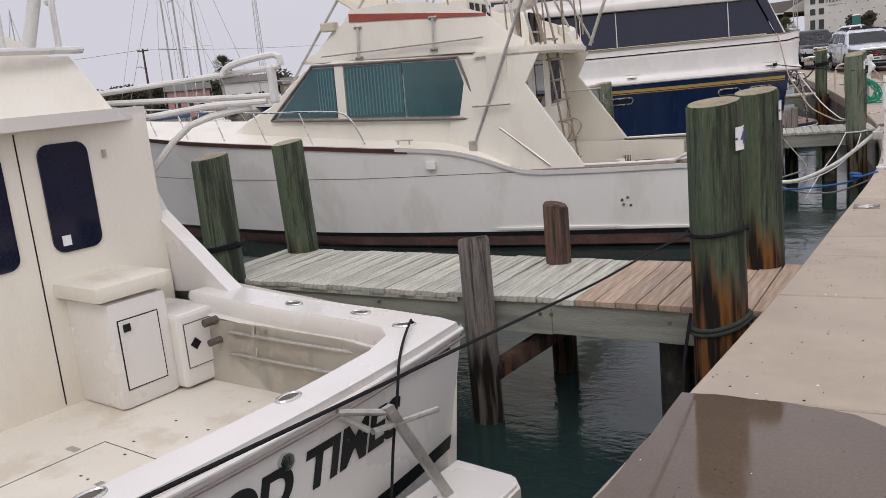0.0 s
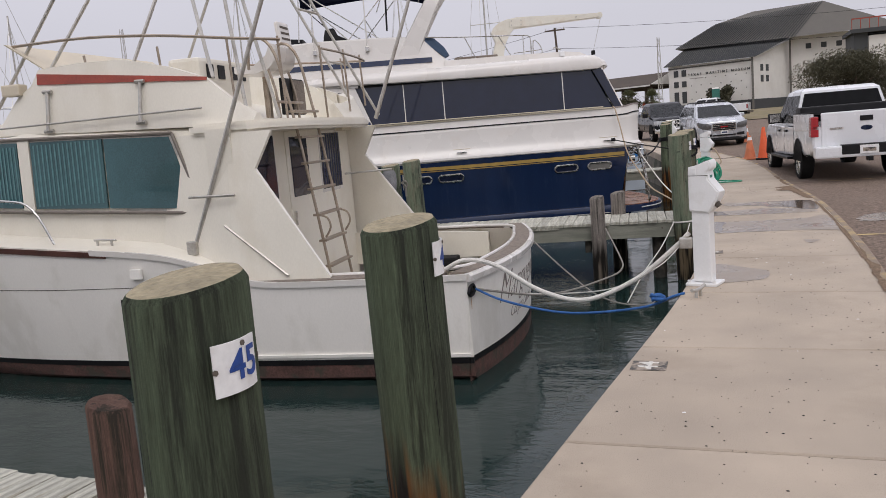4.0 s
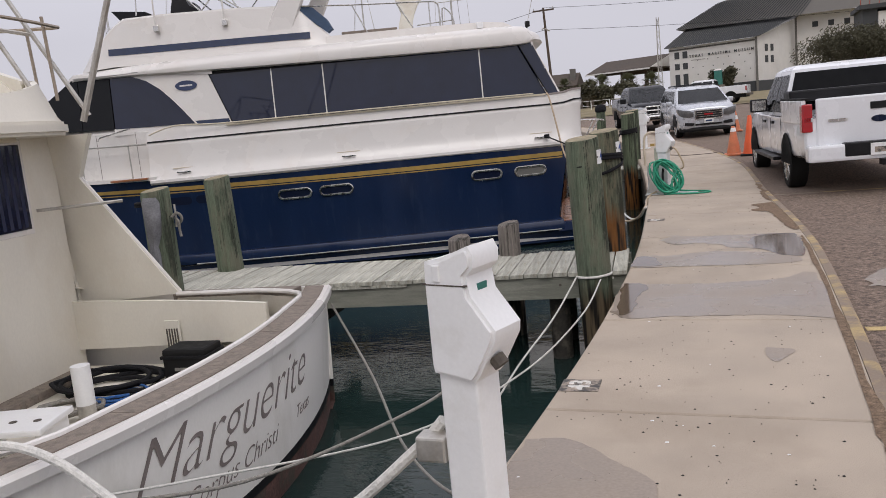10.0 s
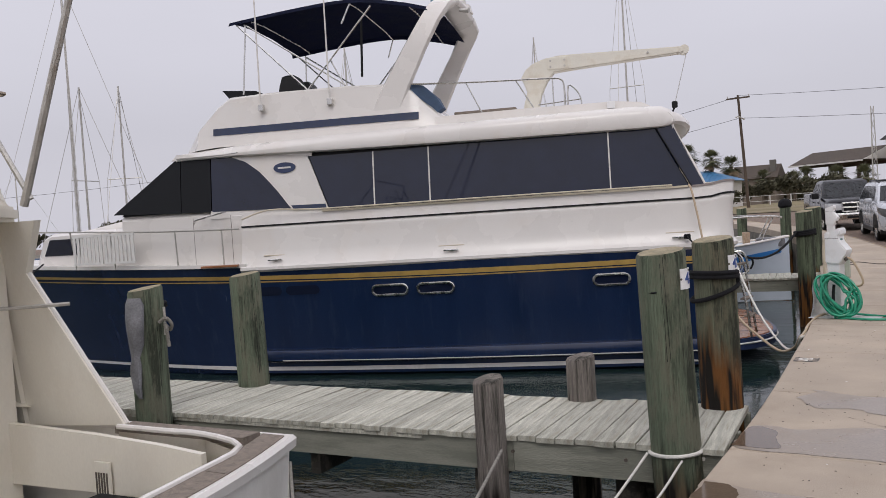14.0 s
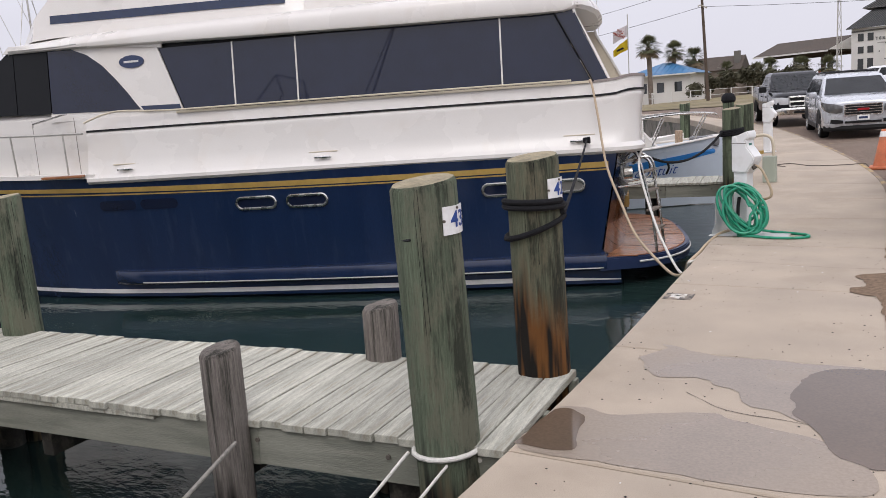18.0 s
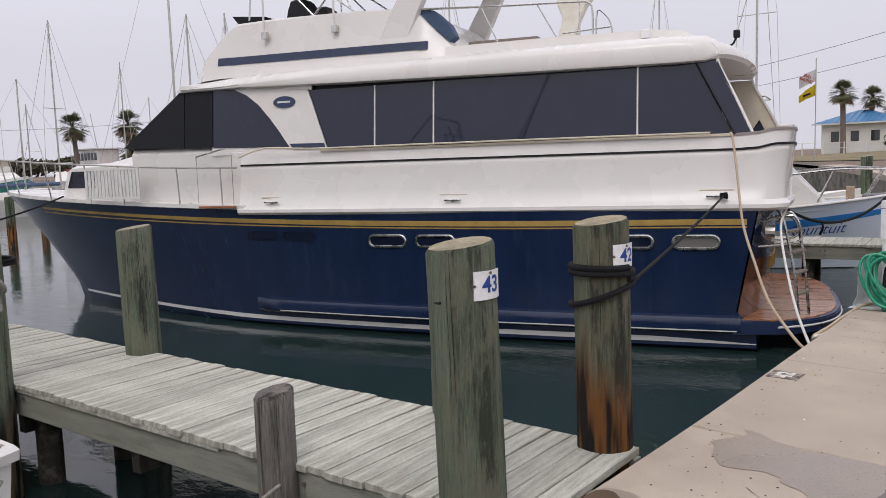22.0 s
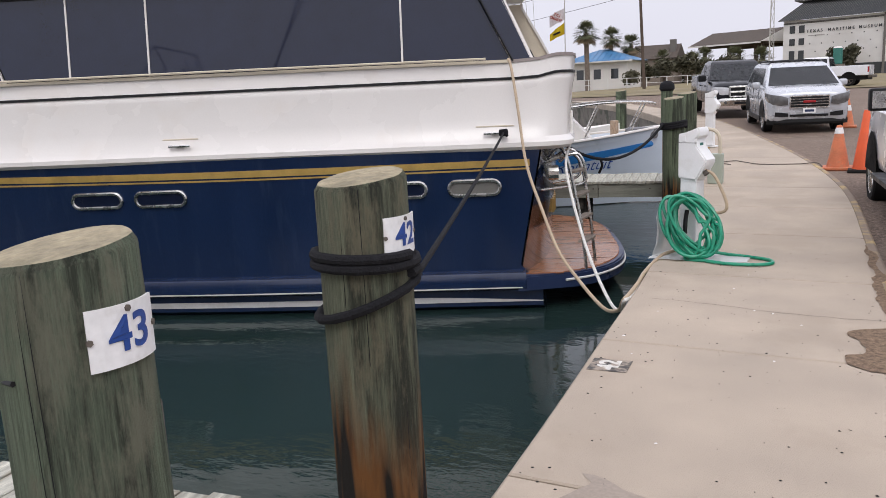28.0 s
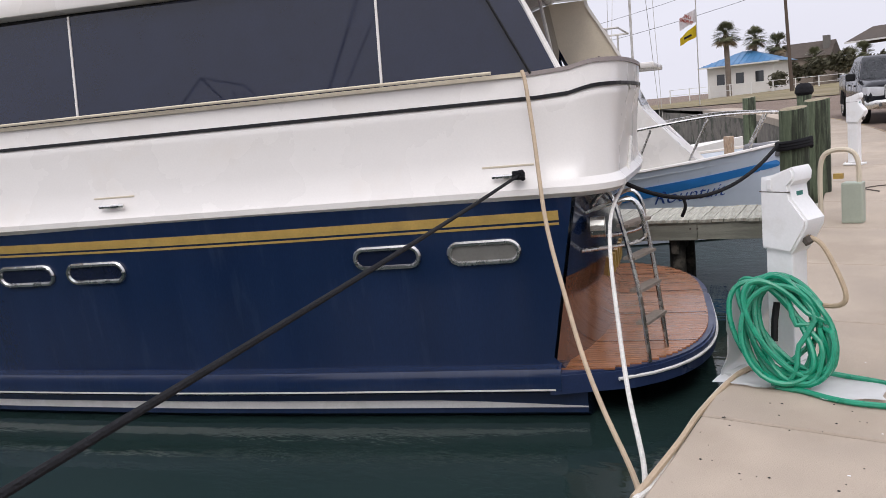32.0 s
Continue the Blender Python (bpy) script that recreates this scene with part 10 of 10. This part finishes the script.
# piling 43: white line to the cruiser side of the slip
turns(.012, 12.13, .168, -.10, 1, .014, M["white_rope"], "white rope round the foot of the piling", pitch=.06)
q0 = cruiser.matrix_basis @ Vector((-.93, -2.0, .0))
rope([(.10, 11.97, -.08), (.02, 11.3, -.28), (-.25, 10.2, -.46), (-.75, 8.9, -.50), (-1.5, 7.5, -.25), tuple(q0)], .008, M["white_rope"], "pale line from piling to the cruiser's hawse hole")
rope([(-.15, 12.0, -.06), (-.30, 11.5, -.36), (-.52, 10.9, -.66), (-.72, 10.35, -1.02)], .009, M["white_rope"], "white line running from the piling into the water")
# cruiser: heavy white line to the pedestal, blue line and grey line to the quay
cr = cruiser.matrix_basis
hh = cr @ Vector((-.93, -2.05, .0))
rope([tuple(cr @ Vector((-1.42, -1.85, .14))), tuple(cr @ Vector((-1.28, -1.95, .20))), (-1.86, 6.65, .30), (-1.53, 6.67, .23), (-1.07, 6.69, -.05), (-.61, 6.71, -.15), (-.11, 6.73, .05), (.28, 6.74, .36), (.42, 6.73, .50)], .024, M["white_rope"], "thick white dock line from cruiser to pedestal", name="dock_line")
part("line_clamp", boxed(.33, .45, 6.64, 6.74, .36, .46, bevel=.01), M["alu"], None, "small metal clamp on the pedestal", category="clamp")
rope([tuple(hh), (-1.35, 6.4, -.10), (-.7, 6.25, -.18), (.0, 6.12, -.10), (.30, 6.1, .01), (.40, 6.12, .035)], .012, M["blue_rope"], "blue dock line from cruiser to the quay cleat")
coil("rope_knot", pose(.16, 6.10, -.05), .04, 3, .016, M["blue_rope"], "small blue rope knot hanging off the quay", 9)
rope([tuple(hh), (-1.2, 7.6, -.28), (-.75, 8.9, -.35), (-.65, 9.6, -.35), (-.8, 10.4, -.3), (-1.2, 11.8, -.1)], .012, M["grey_rope"], "old grey line from cruiser towards the pier")
rope([tuple(cr @ Vector((-.92, 2.05, .02))), (-1.5, 9.9, -.42), (-.85, 9.0, -.62), (-.2, 8.2, -.55), (.38, 7.6, -.25)], .011, M["grey_rope"], "pale crossing line from cruiser to the quay wall")
# quay cleat
qc = thing("dock_cleat", pose(.52, 6.12, 0, 0, 0, 70), "galvanised dock cleat on the quay edge", "cleat")
part("horn", tubed([(-.14, 0, .085), (-.06, 0, .07), (.06, 0, .07), (.14, 0, .085)], .016, 8, sub=2), M["alu"], qc)
for q in (-.05, .05):
    part("foot", tubed([(q, 0, 0), (q * .8, 0, .07)], .016, 8), M["alu"], qc)
# white sportfisher: black lines
fm = fisher.matrix_basis
rope([tuple(fm @ Vector(p)) for p in ((-2.25, 1.87, .02), (-2.19, 1.80, .07), (-2.02, 1.52, .055), (-1.84, 1.25, .02), (-1.78, 1.14, -.12), (-1.75, 1.02, -.40), (-1.72, .92, -.70))], .0085, M["black_rope"], "black line led over the transom")
piling("mooring_piling", -1.28, -7.6, 1.31, .165, PD, "green treated timber mooring piling beside the quay", seed=19)
rope([(-.60, .20, .52), (-.61, -.66, .62), (-.63, -1.66, .70), (-.68, -2.65, .79), (-.86, -4.6, .93), (-1.22, -7.44, 1.12)], .0055, M["black_rope"], "black line stretched between two pilings")
turns(-1.29, -7.6, .17, 1.10, 1, .016, M["black_rope"], BR, pitch=.02)
turns(-.475, .335, .17, .51, 1, .012, M["black_rope"], BR, pitch=.02, tilt=.02)
turns(-.465, .335, .168, -.11, 2, .015, M["dark_rope"], "dark green rope round the foot of the piling", pitch=.03, tilt=.05)
rope([(-.64, .28, -.02), (-.67, .16, -.35), (-.66, .1, -.62)], .011, M["black_rope"], "black rope hanging down the piling")
turns(-4.88, .62, .17, .28, 2, .014, M["black_rope"], BR, pitch=.02, tilt=.02)
# pilings beyond the yacht
turns(-1.30, 24.65, .175, .88, 3, .025, M["black_rope"], BR, pitch=.034, tilt=.02)
ys_ = yc_ @ Vector((6.3, -1.25, 1.02))
p3 = Vector((-1.44, 24.5, .95))
low = [tuple(p3.lerp(ys_, k / 8) - Vector((0, 0, 1.7 * (k / 8) * (1 - k / 8)))) for k in range(9)]
rope(low, .022, M["black_rope"], "slack black line from the yacht stern to a piling")
rope([low[5], (low[5][0] + .03, low[5][1] - .02, low[5][2] - .09), (low[5][0] - .02, low[5][1], low[5][2] - .2)], .018, M["black_rope"], "short end hanging from the knot of the slack line")
sack = part("black_sack", loft(bmesh.new(), [[(-3.85 + (r + .02 * math.sin(5 * a)) * math.cos(a), 35.8 + (r + .02 * math.cos(4 * a)) * math.sin(a), z) for a in [2 * math.pi * k / 14 for k in range(14)]] for r, z in ((.17, 1.36), (.22, 1.43), (.21, 1.54), (.16, 1.62), (.08, 1.66))]), M["black_rope"], None, "black plastic sack over the piling top", smooth=True, category="sack")

# ---- green hose in a loose heap at the pedestal ----
hose_root = thing("garden_hose", pose(.10, 18.70, 0), "loosely coiled green garden hose heaped against the pedestal", "hose")
rnd = random.Random(5)
pts = []
for q in range(13):
    la, wa = rnd.uniform(.25, .33), rnd.uniform(.12, .22)
    th = radians(rnd.uniform(-78, -42))
    cx, cz, dy, tw = rnd.uniform(-.02, .09), rnd.uniform(.30, .34), rnd.uniform(-.07, .05), rnd.uniform(-.35, .35)
    for k in range(16):
        a = 2 * math.pi * k / 16 + math.pi / 2
        x = la * math.cos(a) * math.cos(th) - wa * math.sin(a) * math.sin(th)
        z = cz + la * math.cos(a) * math.sin(th) + wa * math.sin(a) * math.cos(th)
        pts.append((cx + x, -.20 + dy + .34 * max(z, 0) + x * tw, max(.018 + .012 * (q % 4), z)))
pts = smooth_path(pts, 2)
tail = smooth_path([tuple(pts[-1]), (.0, -.17, .03), (.18, -.24, .018), (.40, -.32, .018), (.64, -.30, .018), (.76, -.20, .018), (.72, -.06, .018), (.52, .04, .018), (.34, .05, .03), (.22, .02, .05)], 6)
part("hose_coil", tubed(pts + tail[1:], .0155, 7), M["green_hose"], hose_root, smooth=True)
part("hose_nozzle", tubed([(-.02, .02, .44), (-.03, .0, .34), (-.03, -.02, .22)], .02, 8), M["black"], hose_root)
# milky plastic film wrapped round the back of the heap and spilling on the slab
wrap = [(-.30, -.16), (-.31, .02), (-.25, .20), (-.10, .30), (.08, .32)]
rows = []
for i, (x, y) in enumerate(wrap):
    h = (.30, .46, .50, .42, .30)[i]
    rows.append([(x + .03 * math.sin(5 * z + i) + .05 * z, y + .03 * math.cos(7 * z + 2 * i), z) for z in [.008 + h * k / 7 for k in range(8)]])
film = [smooth_path([r[k] for r in rows], 4) for k in range(8)]
bm = loft(bmesh.new(), film, closed=False)
for v in bm.verts:
    v.co += Vector((noise.noise(v.co * 9), noise.noise(v.co * 9 + Vector((7, 0, 0))), 0)) * .03
part("plastic_film", bm, M["foam"], hose_root, "crumpled milky plastic film", smooth=True)
bm = bmesh.new()
g = []
for i in range(15):
    row = []
    for j in range(9):
        x, y = -.32 + .86 * i / 14, -.27 + .42 * j / 8
        e = .05 * noise.noise(Vector((x * 6, y * 6, 3)))
        y = y + (e * 2 if j in (0, 8) else 0) - .10 * max(0, x) * (j == 8)
        row.append(bm.verts.new((x + (e * 2 if i == 14 else 0), y, .012 + .010 * abs(noise.noise(Vector((x * 14, y * 14, 1)))))))
    g.append(row)
for i in range(14):
    for j in range(8):
        bm.faces.new((g[i][j], g[i + 1][j], g[i + 1][j + 1], g[i][j + 1]))
part("film_spill", bm, M["foam"], hose_root, smooth=True)
rope([(.20, 18.88, .80), (.29, 18.86, .76), (.37, 18.84, .62), (.42, 18.83, .48), (.39, 18.84, .415), (.28, 18.88, .40), (.14, 18.95, .45)], .015, M["tan_hose"], "tan power cable looped at the pedestal", name="power_cable")
rope([(-.62, 26.2, gz(26.2) + .014), (-.85, 26.5, gz(26.5) + .014), (-.62, 26.75, gz(26.75) + .014), (-.42, 26.5, gz(26.5) + .02), (-.1, 26.25, gz(26.25) + .014), (.5, 26.3, gz(26.3) + .014), (.78, 26.3, gz(26.3) + .03), (1.0, 26.1, gz(26.1) - .05), (1.9, 26.0, gz(26) - .055)], .008, M["grime"], "thin hose lying across the walkway", name="ground_hose")


# ---- floor markings and puddles ----
def stencil(text, x, y, turn, dark=True):
    root = thing("slip_number_marking", pose(x, y, .0035, 0, 0, turn), "worn painted slip number " + text + " on the walkway", "floor marking", "painted slip numbers")
    if dark:
        bm = boxed(-.105, .105, -.115, .115, -.003, .001)
        part("painted_patch", bm, M["stencil_black"], root)
    lettering(text, .17, M["stencil_white"] if dark else M["stencil_black"], "number", root, pose(0, 0, .002), extrude=.0005, bold=.006)
    return root


stencil("42", .28, 15.44, 94)
stencil("43", .56, 8.58, 93)
stencil("44", .31, 3.96, 90)


def puddle(pts, seed, label="shallow puddle on the concrete walkway", rough=.04, z=.003, mat="wet", name="puddle"):
    """An irregular wet patch, feathered outline."""
    rnd = random.Random(seed)
    p = smooth_path([(*q, 0) for q in pts] + [(*pts[0], 0)], 7)[:-1]
    bm = bmesh.new()
    vs = []
    for i, q in enumerate(p):
        k = rough * (noise.noise(Vector((q.x * 5, q.y * 5, seed))) * 1.4 + noise.noise(Vector((q.x * 14, q.y * 14, seed))) * .7)
        vs.append(bm.verts.new((q.x + k, q.y + k * .8, z)))
    edges = [bm.edges.new((vs[i - 1], vs[i])) for i in range(len(vs))]
    bmesh.ops.triangle_fill(bm, use_beauty=True, edges=edges)
    bm.normal_update()
    for f in bm.faces:
        if f.normal.z < 0:
            f.normal_flip()
    return tagged(part(name, bm, M[mat]), label, "puddle", "puddles on the quay")


puddle([(-.41, -1.08), (-.05, -1.08), (.12, -1.09), (.31, -1.14), (.46, -1.24), (.95, -1.6), (1.15, -2.2), (1.0, -3.2), (.2, -3.6), (-.62, -3.2), (-.5, -2.1)], 1, mat="wet_deep", rough=.015)
DP = "shallow brown puddle standing on the concrete walkway"
puddle([(.45, 7.75), (.66, 7.77), (.91, 7.57), (1.11, 7.35), (1.15, 7.12), (1.10, 6.93), (.93, 6.82), (.68, 6.74), (.5, 6.85), (.44, 7.3)], 2, "damp round patch beside the power pedestal", rough=.012)
puddle([(.41, 11.42), (.52, 10.24), (.99, 10.20), (1.4, 10.23), (1.88, 10.20), (2.06, 10.16), (2.10, 11.16), (1.98, 11.75), (1.76, 11.49), (1.3, 11.36), (.93, 11.32)], 3, "wide damp patch on the concrete walkway")
puddle([(.42, 11.38), (.45, 10.9), (.52, 10.3), (.60, 10.27), (.64, 10.6), (.61, 10.9), (.66, 11.15), (.60, 11.36)], 8, DP, rough=.02, z=.0045, mat="wet_deep")
puddle([(.39, 12.42), (.37, 12.70), (.53, 12.78), (.69, 12.72), (.94, 12.84), (1.17, 12.92), (1.31, 12.87), (1.8, 12.7), (1.97, 12.3), (1.7, 12.17), (1.0, 12.14), (.42, 12.14)], 5, "wide damp patch on the concrete walkway", rough=.02)
puddle([(.5, 13.71), (.61, 13.96), (.58, 14.06), (.95, 13.92), (1.35, 13.91), (1.93, 13.90), (2.0, 13.3), (1.98, 12.75), (1.6, 12.95), (1.47, 13.05), (1.28, 13.09), (1.2, 13.29), (1.07, 13.38), (.94, 13.45), (.75, 13.4), (.63, 13.52)], 4, "wide damp patch on the concrete walkway", rough=.03)
puddle([(1.55, 13.05), (1.78, 12.62), (2.0, 12.55), (2.02, 13.3), (1.96, 13.88), (1.62, 13.85), (1.50, 13.5)], 9, DP, rough=.03, z=.0045, mat="wet_deep")
puddle([(.37, 12.18), (.66, 12.20), (.60, 12.45), (.56, 12.66), (.38, 12.68)], 15, DP, rough=.012, z=.0045, mat="wet_deep")
puddle([(1.60, 9.40), (1.76, 9.36), (1.72, 9.2), (1.66, 9.11), (1.6, 9.25)], 7, "small damp spot on the concrete walkway", rough=.02)
# damp earth and grit along the kerb
puddle([(1.64, 18.2), (1.67, 17.78), (1.68, 17.5), (1.74, 17.1), (1.79, 16.78), (1.55, 16.62), (1.52, 16.48), (1.60, 16.36), (1.61, 16.14), (1.50, 16.06), (1.52, 15.93), (1.64, 15.81), (1.74, 15.75), (1.80, 15.3), (1.88, 14.6), (1.97, 14.2), (2.04, 14.3), (1.93, 15.6), (1.83, 16.6), (1.70, 18.2)], 11, "line of damp grit along the kerb", mat="grit", name="grit_strip", z=.006, rough=.02)
puddle([(2.06, 8.0), (2.12, 8.0), (2.12, 11.5), (2.06, 13.5), (2.03, 13.4), (2.085, 11)], 12, "line of damp grit along the kerb", mat="grit", name="grit_strip", z=.006, rough=.02)
puddle([(2.4, 11.4), (3.2, 11.6), (5.0, 12.6), (4.2, 12.9), (2.7, 12.2)], 13, "shallow bright puddle on the road", z=-.064, rough=.12)

def crack(pts, seed):
    """A hairline crack across a slab."""
    p = smooth_path([(*q, 0) for q in pts], 8)
    rows = []
    for i, q in enumerate(p):
        k = .018 * noise.noise(Vector((q.x * 7, q.y * 7, seed)))
        w = .0022 * (1 + noise.noise(Vector((q.x * 11, q.y * 11, seed + 3))))
        rows.append([(q.x, q.y + k - w, .0025), (q.x, q.y + k + w, .0025)])
    part("crack", loft(bmesh.new(), rows, closed=False), M["grime"], pavement)


crack([(.15, 17.05), (.5, 17.02), (.9, 16.95), (1.3, 16.9), (1.76, 16.9)], 1)
crack([(.95, 13.2), (1.2, 13.0), (1.5, 12.95), (1.9, 12.9)], 2)
crack([(-.2, 1.9), (.3, 1.85), (.9, 1.9), (1.6, 1.82)], 4)

for k, (ya, yb) in enumerate(((18.0, 19.6), (19.7, 21.3), (21.5, 23.4), (25.2, 27.0), (4.2, 6.0), (6.2, 7.9))):
    ys_ = [ya + (yb - ya) * j / 8 for j in range(9)]
    puddle([(kerb_x(y) - .10 - .035 * abs(math.sin(5.3 * y + k)) * math.sin(math.pi * j / 8), y) for j, y in enumerate(ys_)] + [(kerb_x(y) - .05 + .03 * math.sin(7 * y), y) for y in reversed(ys_[1:-1])], 40 + k, "line of damp grit along the kerb", mat="grit", name="grit_strip", z=.0085, rough=.01)
# scattered black specks of grit over the slabs
rnd = random.Random(77)
V, F = [], []
for _ in range(1300):
    y = rnd.uniform(-6, 24)
    x = rnd.uniform(edge_x(y) + .05, kerb_x(y) - .2)
    s = rnd.choice((.003, .0035, .0045, .006, .008))
    a = rnd.uniform(0, 6.28)
    i = len(V)
    for q in range(5):
        V.append((x + s * math.cos(a + q * 1.2566), y + s * math.sin(a + q * 1.2566), .0015))
    V.append((x, y, .005))
    for q in range(5):
        F.append((i + q, i + (q + 1) % 5, i + 5))
me = bpy.data.meshes.new("grit_specks")
me.from_pydata(V, [], F)
me.materials.append(M["rubber"])
tagged(new("grit_specks", me), "dark grit specks scattered on the walkway", "grit", kind="stuff")
V, F = [], []
for _ in range(55):
    y = rnd.uniform(-4, 22)
    x = rnd.uniform(edge_x(y) + .05, kerb_x(y) - .2)
    s = rnd.choice((.005, .008, .011))
    i = len(V)
    V.extend([(x - s, y - s * .7, .0015), (x + s, y - s * .5, .0015), (x + s * .6, y + s, .0015), (x - s * .8, y + s * .6, .0015), (x, y, .006)])
    F.extend([(i, i + 1, i + 4), (i + 1, i + 2, i + 4), (i + 2, i + 3, i + 4), (i + 3, i, i + 4)])
me = bpy.data.meshes.new("shell_fragments")
me.from_pydata(V, [], F)
me.materials.append(M["sign_white"])
tagged(new("shell_fragments", me), "white shell fragments on the walkway", "shells", kind="stuff")
# parking bay lines on the road
for x0, y0, x1, y1 in ((1.85, 18.2, 7.5, 18.7), (2.26, 10.1, 8.0, 10.5), (-.45, 31.6, 5.5, 33.6)):
    d = Vector((x1 - x0, y1 - y0, 0)).normalized()
    n_ = Vector((-d.y, d.x, 0)) * .05
    bm = bmesh.new()
    bm.faces.new([bm.verts.new(Vector((x, y, gz(y) - .0655)) + s) for x, y, s in ((x0, y0, -n_), (x1, y1, -n_), (x1, y1, n_), (x0, y0, n_))])
    tagged(part("bay_line", bm, M["yellow"]), "worn yellow parking bay line", "road marking", "parking bay lines", kind="structure")
